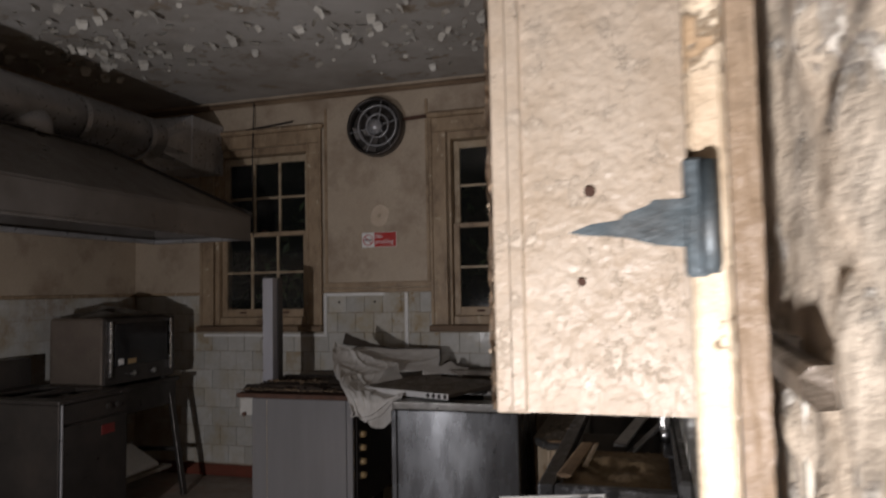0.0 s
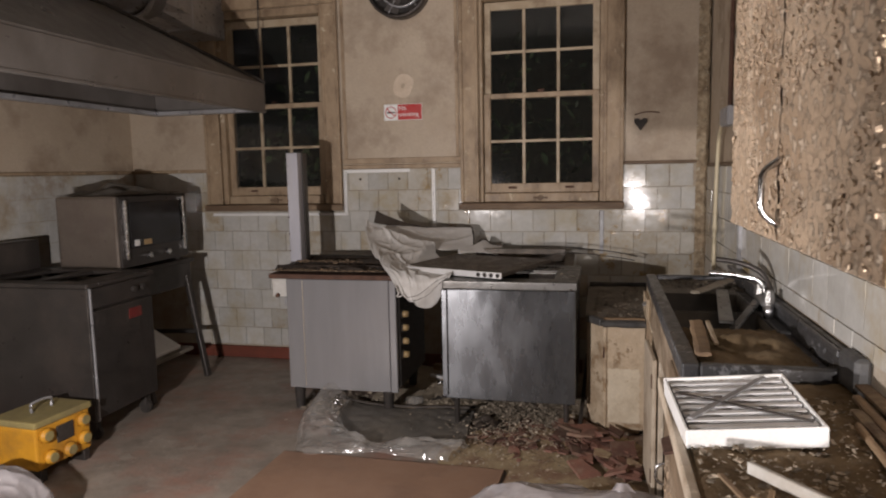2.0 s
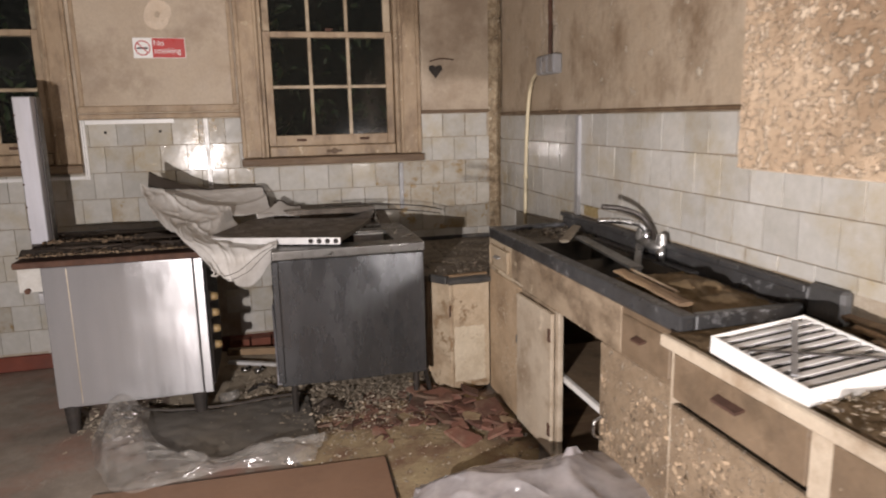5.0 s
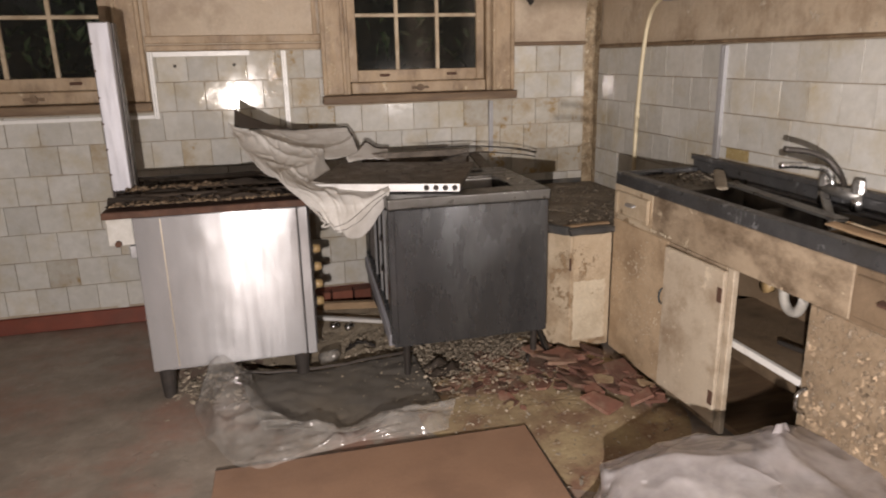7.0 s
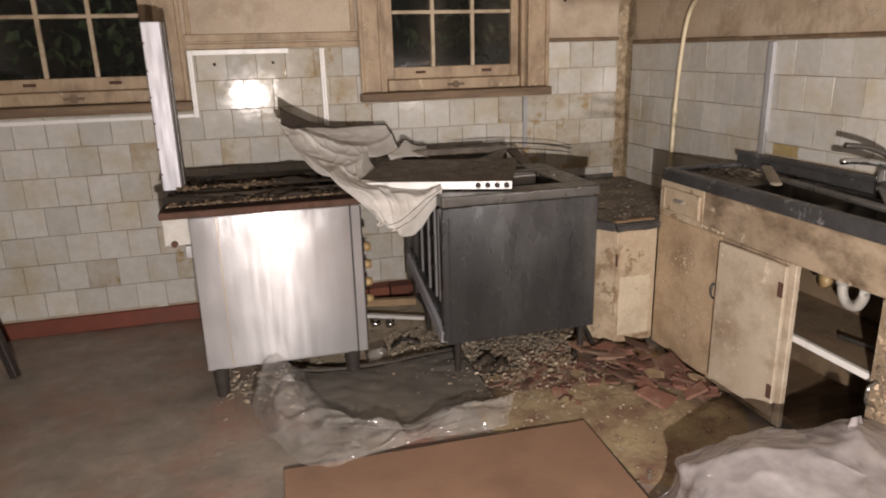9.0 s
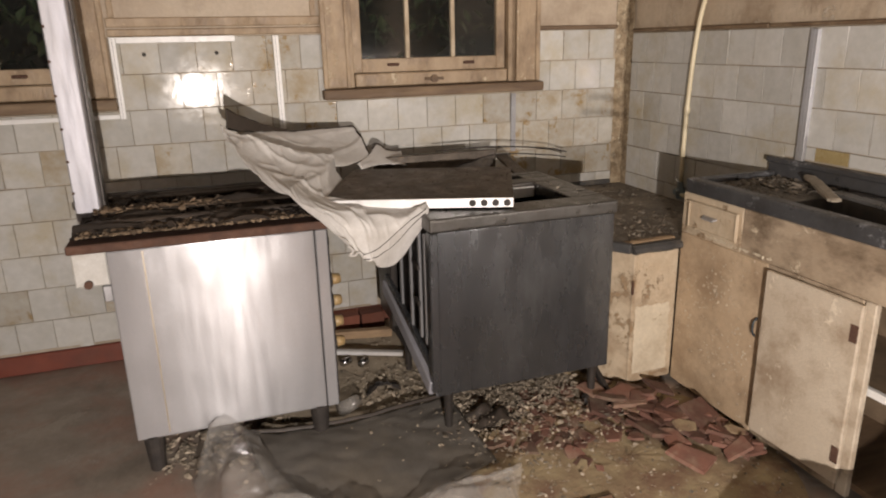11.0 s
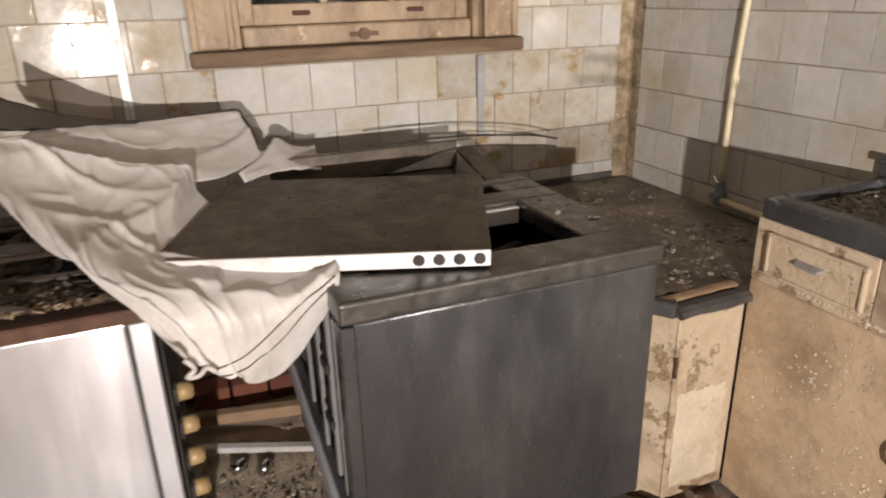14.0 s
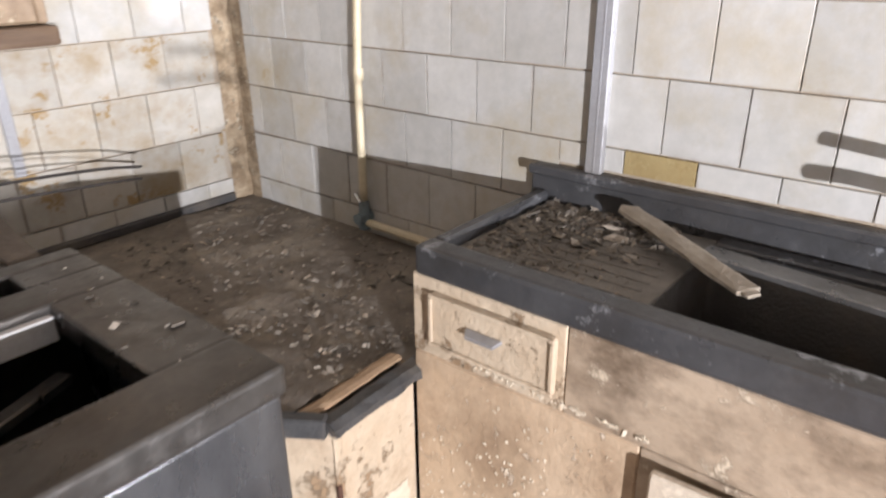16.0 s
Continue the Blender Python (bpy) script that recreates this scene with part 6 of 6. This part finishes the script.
def oven_and_table():
    x0, x1, y0, y1, zt = -4.1, -3.5, 3.74, 4.5, 0.86
    t = thing("splay_leg_table", (-3.8, 4.1, 0), "dark painted metal stand with splayed legs", "table")
    part("tabletop", box(x0, x1 + 0.02, y0 - 0.02, y1, zt - 0.03, zt, 0.005), M_dark_enamel, t)
    part("apron", box(x1 - 0.02, x1, y0, y1 - 0.02, 0.66, zt - 0.031, 0.003), M_dark_enamel, t)
    for x, dx in ((x0 + 0.06, -0.02), (x1 - 0.03, 0.17)):
        for y, dy in ((y0 + 0.02, 0.02), (y1 - 0.06, -0.04)):
            part("leg", beam((x, y, zt - 0.031), (x + dx, y + dy, 0.0), 0.04, 0.035), M_dark_enamel, t)
    part("brace", beam((x0 + 0.06, y1 - 0.08, 0.3), (x1 + 0.06, y1 - 0.09, 0.33), 0.03, 0.03), M_dark_enamel, t)
    part("lower_shelf", box(x0 + 0.02, x1 + 0.05, y0 + 0.03, y1 - 0.12, 0.2, 0.225, 0.003), M_counter, t)
    s = thing("white_tray", (-3.6, 4.05, 0.225), "dirty white plastic tray tipped on the lower shelf", "tray")
    part("tray", slab([(-3.75, 3.95, 0.38), (-3.5, 3.9, 0.25), (-3.5, 4.3, 0.25), (-3.75, 4.3, 0.38)], 0.025, bevel=0.004), M_white, s)
    o = thing("countertop_oven", (-3.75, 4.1, zt), "brown countertop oven with black glass and chrome trims", "oven")
    xf = -3.49
    part("shell", box(-3.96, xf - 0.02, 3.75, 4.45, 0.875, 1.335, 0.02, seg=2), M_oven, o)
    part("fascia", box(xf - 0.019, xf, 3.75, 4.45, 0.88, 1.33, 0.01, seg=2), M_dark_enamel, o)
    part("door_glass", box(xf, xf + 0.012, 3.83, 4.36, 1.0, 1.29, 0.004), M_glassy, o, "black glass door")
    for y in (3.79, 4.39):
        part("chrome_trim", box(xf, xf + 0.022, y - 0.012, y + 0.012, 0.93, 1.31, 0.005), M_chrome, o, "chrome upright trim")
    for y in (4.0, 4.2):
        part("knob", rod((xf, y, 0.94), (xf + 0.028, y, 0.94), 0.02, bevel=0.004), M_chrome, o)
    part("label", box(xf + 0.012, xf + 0.014, 3.86, 3.91, 1.01, 1.05), M_white, o)
    part("label", box(xf + 0.012, xf + 0.014, 3.95, 4.03, 1.01, 1.045), M_knob, o)
    for y in (3.8, 4.4):
        part("foot", rod((-3.55, y, zt), (-3.55, y, 0.876), 0.015, seg=8, bm=rod((-3.9, y, zt), (-3.9, y, 0.876), 0.015, seg=8)), M_black, o)
    r = thing("crumpled_rag", (-3.75, 4.0, 1.335), "crumpled brown sheet lying on the oven", "rag")
    part("rag", sheet(lambda u, v: Vector((-3.98 + 0.5 * u, 3.78 + 0.6 * v, 1.338 + 0.07 * max(0, math.sin(u * 3.14) * math.sin(v * 3.14)) * (0.7 + wob(u * 4, v * 5)) + 0.01 * abs(wob(u * 11, v * 9)))), 24, 24), M_cloth, r, "", True)
    k = thing("small_bracket_shelf", (XL + 0.1, 3.1, 1.49), "small brown wooden shelf on the wall", "shelf")
    part("shelf", box(XL + 0.001, XL + 0.12, 2.7, 3.2, 1.5, 1.525, 0.004), M_sill, k)
    part("upright", box(XL + 0.001, XL + 0.03, 3.0, 3.18, 1.526, 1.66, 0.004), M_rawwood, k)


oven_and_table()


def yellow_box():
    t = thing("yellow_control_box", (-3.3, 2.9, 0), "yellow site power box with sockets and a grey lid", "power box")
    m = Matrix.Translation((-3.165, 2.83, 0)) @ pose(0, 0, 0, 0, 0, 86) @ Matrix.Diagonal((0.93, 0.93, 1, 1))
    # local x runs along the front, local y back from it
    part("body", box(-0.175, 0.175, 0.0, 0.29, 0.06, 0.27, 0.012, m, seg=2), M_yellow, t)
    part("lid", box(-0.185, 0.185, -0.012, 0.3, 0.271, 0.305, 0.01, m, seg=2), M_olive, t, "dusty olive lid")
    part("display", box(-0.05, 0.06, -0.008, -0.0005, 0.16, 0.245, 0.003, m), M_black, t, "dark square panel")
    for x, z in ((0.12, 0.225), (0.12, 0.13), (-0.12, 0.225), (0.02, 0.105), (-0.1, 0.11)):
        c, e = m @ Vector((x, 0.0, z)), m @ Vector((x, -0.03, z))
        s = part("socket", rod(c, e, 0.038, 0.034, seg=16, bevel=0.004), M_yellow, t, "", True)
        part("socket_cap", rod(e, m @ Vector((x, -0.036, z)), 0.024, seg=12), M_olive, s)
    part("carry_handle", pipe([m @ Vector(v) for v in ((-0.06, 0.14, 0.3), (-0.06, 0.14, 0.35), (0.06, 0.14, 0.35), (0.06, 0.14, 0.3))], 0.007, 8, 4), M_galv, t, "", True)
    for x in (-0.14, 0.14):
        part("foot", box(x - 0.02, x + 0.02, 0.0, 0.29, 0, 0.0595, 0.004, m), M_dark_enamel, t)


yellow_box()


# ---- on the floor ----
t = thing("hardboard_sheet", (-1.55, 2.6, 0), "brown hardboard sheet lying flat on the floor", "board")
part("sheet", slab([(-2.17, 3.21, 0.022), (-1.013, 3.176, 0.03), (-1.06, 1.95, 0.02), (-2.2, 1.98, 0.018)], 0.014, bevel=0.002), M_board, t)
part("dark_edge", beam((-2.17, 3.213, 0.01), (-1.01, 3.18, 0.016), 0.012, 0.018, bevel=0.001), M_black, t)
part("dark_edge", beam((-1.01, 3.178, 0.014), (-1.055, 1.95, 0.01), 0.012, 0.016, bevel=0.001), M_black, t)


def tarp():
    t = thing("grey_tarpaulin", (-1.65, 3.65, 0), "crumpled grey tarpaulin on the floor by the cookers", "tarpaulin")
    f = grid_surface([[(-2.1, 3.92, 0.05), (-1.9, 3.91, 0.03), (-1.7, 3.9, 0.03), (-1.5, 3.92, 0.035), (-1.29, 3.95, 0.03)],
                      [(-2.06, 3.68, 0.04), (-1.88, 3.66, 0.035), (-1.68, 3.64, 0.03), (-1.48, 3.68, 0.03), (-1.28, 3.72, 0.025)],
                      [(-2.0, 3.43, 0.03), (-1.87, 3.4, 0.03), (-1.68, 3.32, 0.03), (-1.46, 3.42, 0.02), (-1.27, 3.5, 0.012)]])
    o = part("tarpaulin", sheet(lambda u, v: f(u, v) + Vector((0, 0, 0.012 * abs(wob(u * 6, v * 5)) + 0.008 * abs(wob(u * 17, v * 11)))), 44, 32), M_cloth, t, "", True)
    o.modifiers.new("thickness", "SOLIDIFY").thickness = 0.002
    part("hem", sheet(lambda u, v: f(u, v * 0.03) + Vector((0, 0.012 - 0.008 * v, 0.01 + 0.012 * math.sin(v * 3.14) + 0.006 * wob(u * 9, 3))), 44, 4), M_vinyl_hem_shade, t, "dark folded hem", True)
    # Dark flap added in place of the shadow right of the tarpaulin.
    part("loose_flap", sheet(lambda u, v: Vector((-1.3 + 0.23 * u, 3.66 + 0.13 * v + 0.05 * u, 0.012 + 0.05 * math.sin(u * 3.14) * (0.6 + wob(u * 4, v * 4, 8)))), 16, 12), M_vinyl_hem_shade, t, "dark flap standing for the shadow beside the tarpaulin", True)
    t = thing("polythene_sheet", (-1.75, 3.5, 0), "crumpled clear polythene sheet on the floor", "plastic sheet")
    f = grid_surface([[(-2.22, 3.93, 0.06), (-2.28, 3.74, 0.02), (-2.24, 3.54, 0.02), (-2.17, 3.36, 0.02), (-2.05, 3.15, 0.038), (-1.88, 3.16, 0.04), (-1.6, 3.2, 0.04), (-1.3, 3.24, 0.012)],
                      [(-2.19, 3.9, 0.15), (-2.22, 3.7, 0.1), (-2.18, 3.46, 0.08), (-2.08, 3.3, 0.06), (-1.94, 3.23, 0.07), (-1.74, 3.2, 0.06), (-1.5, 3.24, 0.07), (-1.27, 3.3, 0.05)],
                      [(-2.13, 3.88, 0.13), (-2.14, 3.66, 0.13), (-2.08, 3.46, 0.1), (-1.96, 3.35, 0.08), (-1.84, 3.29, 0.09), (-1.68, 3.26, 0.07), (-1.48, 3.3, 0.08), (-1.24, 3.36, 0.06)],
                      [(-2.04, 3.88, 0.07), (-2.02, 3.63, 0.08), (-1.91, 3.43, 0.06), (-1.82, 3.37, 0.05), (-1.72, 3.3, 0.05), (-1.62, 3.32, 0.045), (-1.46, 3.38, 0.04), (-1.24, 3.41, 0.02)]])

    def g(u, v):
        a = max(0, 1 - 2.2 * abs(wob(u * 5 + v * 1.5, v * 1.6 - u * 2))) ** 2.2
        b = max(0, 1 - 2.6 * abs(wob(u * 12 - v * 2, v * 3.5, 4))) ** 2.2
        return f(u, v) + Vector((0.02 * wob(u * 9, v * 3, 7), 0.02 * wob(u * 9, v * 3, 9), (0.035 * a + 0.014 * b) * (0.35 + 0.65 * math.sin(v * 3.14))))

    part("polythene", crumple(sheet(g, 110, 26), 0.0012, 12), M_poly, t, "", True)


tarp()


def dust_bag(name, c, rx, ry, h, seed, label, ear=None):
    t = thing(name, (c[0], c[1], 0), label, "plastic bag")

    def f(u, v):
        a, e = u * 2 * math.pi, v * math.pi / 2
        k = math.cos(e) ** 0.6
        x, y, z = k * math.cos(a), k * math.sin(a), math.sin(e)
        n = 1 + 0.08 * wob(x * 1.6 + seed, y * 1.6, z * 2)
        for size, depth in ((1.3, 0.07), (2.6, 0.035), (5.5, 0.01)):
            n += depth * (max(0, 1 - 2.2 * abs(wob(x * size + seed, y * size, z * size + 2.0))) ** 2.5 - 0.3)
        return Vector((c[0] + rx * n * x, c[1] + ry * n * y, 0.004 + h * n * z))

    part("bag", sheet(f, 200, 80), M_bag, t, "", True)
    part("contents", sheet(lambda u, v: Vector((c[0] + rx * 0.8 * math.cos(v * 1.57) * math.cos(u * 6.2832), c[1] + ry * 0.8 * math.cos(v * 1.57) * math.sin(u * 6.2832), 0.003 + h * 0.74 * math.sin(v * 1.57))), 24, 10), M_strip, t, "pale rubbish inside the bag", True)
    if ear:
        e = Vector(ear)
        part("gathered_neck", sheet(lambda u, v: e + Vector((0.26 * (u - 0.5) * (1 - 0.86 * v), 0.1 * (u - 0.5) * (1 - v) + 0.03 * math.sin(u * 9) * (1 - v), -0.14 + 0.15 * v)), 20, 12), M_bag, t, "", True)


dust_bag("plastic_bag", (-0.65, 2.25, 0), 0.56, 0.48, 0.31, 2.0, "full milky plastic rubbish bag on the floor", (-0.49, 2.45, 0.34))
dust_bag("plastic_bag", (-3.05, 2.05, 0), 0.42, 0.4, 0.3, 6.0, "full milky plastic rubbish bag by the power box")

# dirt patch where the floor has lifted
part_dirt = thing("floor_dirt", (-0.85, 3.45, 0), "yellowish dirt and moss on the broken floor", "dirt")
part("patch", sheet(lambda u, v: Vector((-0.82 + (0.56 + 0.14 * wob(u * 7, 3)) * (v ** 0.7) * math.cos(u * 6.2832), 3.36 + (0.62 + 0.14 * wob(u * 6, 8)) * (v ** 0.7) * math.sin(u * 6.2832), -0.004 + 0.016 * (1 - v ** 3) + 0.008 * abs(wob(u * 20, v * 14)) * (1 - v))), 60, 18), M_dirt, part_dirt, "", True)


dust = thing("floor_dust", (-1.2, 4.3, 0), "pale plaster dust under and between the cookers", "dust")
part("dust_layer", sheet(lambda u, v: Vector((-2.0 + 1.4 * u + 0.05 * wob(v * 9, 2), 3.72 + 1.15 * v + 0.06 * wob(u * 9, 5), 0.007 + 0.012 * abs(wob(u * 14, v * 12)))), 50, 44), M_sand, dust, "", True)


def rubble():
    t = thing("tile_rubble", (-0.55, 3.55, 0), "heap of broken red clay floor tiles", "rubble")
    rng = random.Random(11)
    shapes = []
    for s in range(6):
        bm = bmesh.new()
        n = rng.choice((4, 5, 5, 6))
        ang = [k * 6.283 / n + rng.uniform(-0.35, 0.35) for k in range(n)]
        r = [rng.uniform(0.6, 1.1) for _ in range(n)]
        top = [bm.verts.new((r[i] * math.cos(ang[i]), r[i] * math.sin(ang[i]), 0.1)) for i in range(n)]
        low = [bm.verts.new((r[i] * 1.04 * math.cos(ang[i]), r[i] * 1.04 * math.sin(ang[i]), -0.1)) for i in range(n)]
        bm.faces.new(top)
        bm.faces.new(low[::-1])
        for i in range(n):
            bm.faces.new((top[i], low[i], low[(i + 1) % n], top[(i + 1) % n]))
        bmesh.ops.recalc_face_normals(bm, faces=bm.faces)
        me = bpy.data.meshes.new("shard")
        bm.to_mesh(me)
        bm.free()
        me.materials.append(M_shard if s < 5 else M_dirt)
        shapes.append(me)
    for k in range(210):
        if k < 90:
            u = rng.random()
            x, y = -0.66 + 0.27 * u + rng.gauss(0, 0.06), 3.73 - 0.56 * u + rng.gauss(0, 0.06)
            size = rng.uniform(0.06, 0.105) if k < 42 else rng.uniform(0.025, 0.055)
            z = 0.02 + 0.06 * max(0, 1 - abs(k % 9 - 4) / 5) * (1 - 0.6 * u)
            x, y = min(x, -0.375 - size * 0.75), min(y, 3.775 - size * 0.8 if x > -0.6 else y)
        else:
            x, y = rng.gauss(-0.9, 0.17), rng.gauss(3.67, 0.11)
            size, z = rng.uniform(0.018, 0.06), 0.016
        ob = new("shard", rng.choice(shapes[:5] if k < 42 else shapes))
        ob.parent = t
        ob.matrix_parent_inverse = Matrix.Translation(-Vector(t["base"]))
        ob.matrix_basis = pose(x, y, z, rng.uniform(-16, 16), rng.uniform(-16, 16), rng.uniform(0, 360)) @ Matrix.Diagonal((size, size * rng.uniform(0.7, 1), size * 0.5 + 0.02, 1))


rubble()
chips("floor_debris", M_debris, 6000, lambda r: (r.gauss(-1.05, 0.24), r.gauss(3.93, 0.2), 0.012 + 0.03 * r.random() ** 2), (0.003, 0.015), "broken plaster under the range", "debris", seed=21)
chips("floor_debris", M_debris, 600, lambda r: (r.gauss(-1.55, 0.13), r.gauss(4.3, 0.25), 0.014), (0.003, 0.013), "broken plaster between the cookers", "debris", seed=22)
chips("floor_debris", M_debris, 500, lambda r: (r.uniform(-2.42, -1.8), r.gauss(4.0, 0.12), 0.002), (0.006, 0.028), "broken plaster under the cooker", "debris", seed=23)
chips("floor_debris", M_debris, 2200, lambda r: (r.gauss(-0.82, 0.24), r.gauss(3.4, 0.26), 0.01), (0.003, 0.014), "crumbs strewn over the floor", "debris", seed=24)
chips("hob_flakes", M_char, 1500, lambda r: (r.uniform(-2.52, -1.8), 3.9 + 0.55 * r.random(), 0.868), (0.006, 0.03), "charred flakes on the hob", "debris", seed=25)
chips("hob_flakes", M_hob_flake, 1500, lambda r: (r.uniform(-2.52, -1.74), 3.865 + 0.14 * r.random() ** 1.3, 0.868), (0.004, 0.015), "tan flakes along the hob edge", "debris", flat=0.15, seed=26)
chips("hob_flakes", M_hob_flake, 330, lambda r: (-2.5 + 0.45 * r.random() ** 1.4, r.gauss(4.17, 0.025), 0.884), (0.005, 0.022), "tan flakes along the hob bars", "debris", flat=0.15, seed=28)
def on_lid(r):
    a, b = r.random(), r.random()
    return -1.1 - 0.64 * a + 0.225 * b, 3.745 + 0.235 * a + 0.525 * b, 0.888 + 0.012 * b


chips("lid_grit", M_char, 420, on_lid, (0.002, 0.007), "rust grit on the greasy lid", "debris", flat=0.2, seed=29)
chips("range_crumbs", M_grit, 18, lambda r: (r.uniform(-0.81, -0.72), r.uniform(3.8, 4.3), 0.85), (0.004, 0.016), "a few crumbs on the range top", "debris", seed=27)

t = thing("fallen_bar", (-1.55, 4.6, 0.0), "pale metal bar lying on the floor between cookers", "bar")
part("bar", beam((-1.72, 4.55, 0.045), (-1.35, 4.42, 0.03), 0.03, 0.02), M_alu, t)
part("bar", beam((-1.73, 4.7, 0.06), (-1.35, 4.62, 0.06), 0.04, 0.04), M_rawwood, t)
t = thing("pipe_elbows", (-1.62, 4.4, 0), "small chrome pipe fittings lying in the debris", "pipe fitting")
part("fitting", rod((-1.64, 4.42, 0.03), (-1.6, 4.44, 0.03), 0.018), M_chrome, t, "", True)
part("fitting", rod((-1.56, 4.38, 0.03), (-1.53, 4.41, 0.03), 0.018), M_chrome, t, "", True)
t = thing("black_rag", (-1.53, 4.15, 0), "twisted black plastic scrap on the floor", "scrap")
part("scrap", sheet(lambda u, v: Vector((-1.6 + 0.15 * u, 4.1 + (0.03 + 0.06 * abs(wob(u * 3, 7))) * (v - 0.5) + 0.07 * math.sin(u * 3), 0.02 + 0.035 * abs(wob(u * 5, v * 4, 2)))), 14, 10), M_black, t)
t = thing("clear_bottle", (-1.7, 4.0, 0), "crushed clear plastic bottle on the floor", "bottle")
part("bottle", rod((-1.73, 3.98, 0.045), (-1.64, 4.04, 0.045), 0.032, 0.024, bevel=0.008), M_poly, t, "", True)
t = thing("brick_pile", (-1.5, 4.78, 0), "a few red bricks against the wall", "bricks")
for k in range(3):
    part("brick", box(-1.72 + k * 0.13, -1.60 + k * 0.13, 4.8, 4.89, 0.002, 0.095, 0.004), M_brick, t)


# ---- wall tiles ----
TILE_MESH = {}


def tile_mesh(w, h, mt):
    key = (round(w, 3), round(h, 3), mt.name)
    if key not in TILE_MESH:
        bm = bmesh.new()
        c = 0.0012
        back = [bm.verts.new((x, 0, z)) for x, z in ((0, 0), (w, 0), (w, h), (0, h))]
        front = [bm.verts.new((x, -0.007, z)) for x, z in ((c, c), (w - c, c), (w - c, h - c), (c, h - c))]
        bm.faces.new(front)
        for i in range(4):
            bm.faces.new((back[i], back[(i + 1) % 4], front[(i + 1) % 4], front[i]))
        bmesh.ops.recalc_face_normals(bm, faces=bm.faces)
        me = bpy.data.meshes.new("tile")
        bm.to_mesh(me)
        bm.free()
        me.materials.append(mt)
        TILE_MESH[key] = me
    return TILE_MESH[key]


def lay(wall, place, x, z, w, h, rng, mt=None):
    ob = new("tile", tile_mesh(w - 0.0014, h - 0.0022, mt or M_tile))
    ob.parent = wall
    ob.matrix_basis = place(x + 0.0007, z + 0.0012) @ pose(0, 0, 0, rng.uniform(-0.5, 0.5), rng.uniform(-0.25, 0.25), rng.uniform(-0.5, 0.5))


rng = random.Random(31)
north = lambda x, z: Matrix.Translation((x, YW - 0.0062, z))
for row in range(9):
    z0 = 0.095 + 0.1528 * row
    start = -1.347 - 20 * 0.152 + (0.0 if row % 2 == 0 else 0.076)
    for k in range(32):
        a, b = max(start + k * 0.152, XL + 0.01), min(start + (k + 1) * 0.152, XR - 0.075)
        if z0 + 0.15 > 1.17:
            for w0, w1 in ((-3.575, -2.455), (-1.545, -0.43)):
                if a >= w0 and b <= w1:
                    b = a
                elif a < w0 < b:
                    b = w0
                elif a < w1 < b:
                    a = w1
        hidden = z0 < 0.55 and a > -0.62 or (-2.4 < a < -1.8 and z0 < 0.6) or (-1.38 < a < -0.8 and z0 < 0.6)
        if b - a < 0.02 or hidden or (a < -3.9 and z0 < 0.7):
            continue
        damp = (a > -0.8 and 0.68 < z0 < 1.12) or (-2.05 < a < -1.7 and z0 > 1.1) or rng.random() < 0.05
        mt = M_tile_brown if rng.random() < 0.004 else M_tile_damp if damp else M_tile
        lay(wall_north, north, a, z0, b - a, 0.1528, rng, mt)
east = lambda y, z: Matrix.Translation((XR - 0.0062, y, z)) @ pose(0, 0, 0, 0, 0, -90)
for row in range(6):
    z0 = 0.632 + 0.001 + (0.0745 if row == 0 else 0) if row == 0 else 0.707 + 0.148 * (row - 1)
    h = 0.074 if row == 0 else 0.148
    start = 3.517 + 10 * 0.15 + (0.075 if row % 2 == 0 else 0.0)
    if row == 0:
        z0 = 0.633
    for k in range(30):
        b, a = min(start - k * 0.15, YW - 0.075), start - (k + 1) * 0.15
        if b - a < 0.02 or b < 0.45 or (z0 < 0.8 and b < 3.75):
            continue
        if row == 2 and b < 3.76:
            lay(wall_east, east, b, 0.951, b - a, 0.052, rng, M_tile_brown if 3.55 < b < 3.65 else None)
            continue
        lay(wall_east, east, b, z0, b - a, h, rng)
bm = bmesh.new()
rng = random.Random(41)
for row in range(9):
    for k in range(25):
        y, z = 4.9 - (k + 1) * 0.152 + (0.076 if row % 2 else 0), 0.095 + 0.1528 * row
        if y + 0.15 < YW - 0.01:
            box(XL + 0.006, XL + 0.0125, y + 0.0015, y + 0.1505, z + 0.0015, z + 0.151, bm=bm)
ob = part("tile_field", bm, M_tile, wall_west)
ob["kind"] = "stuff"
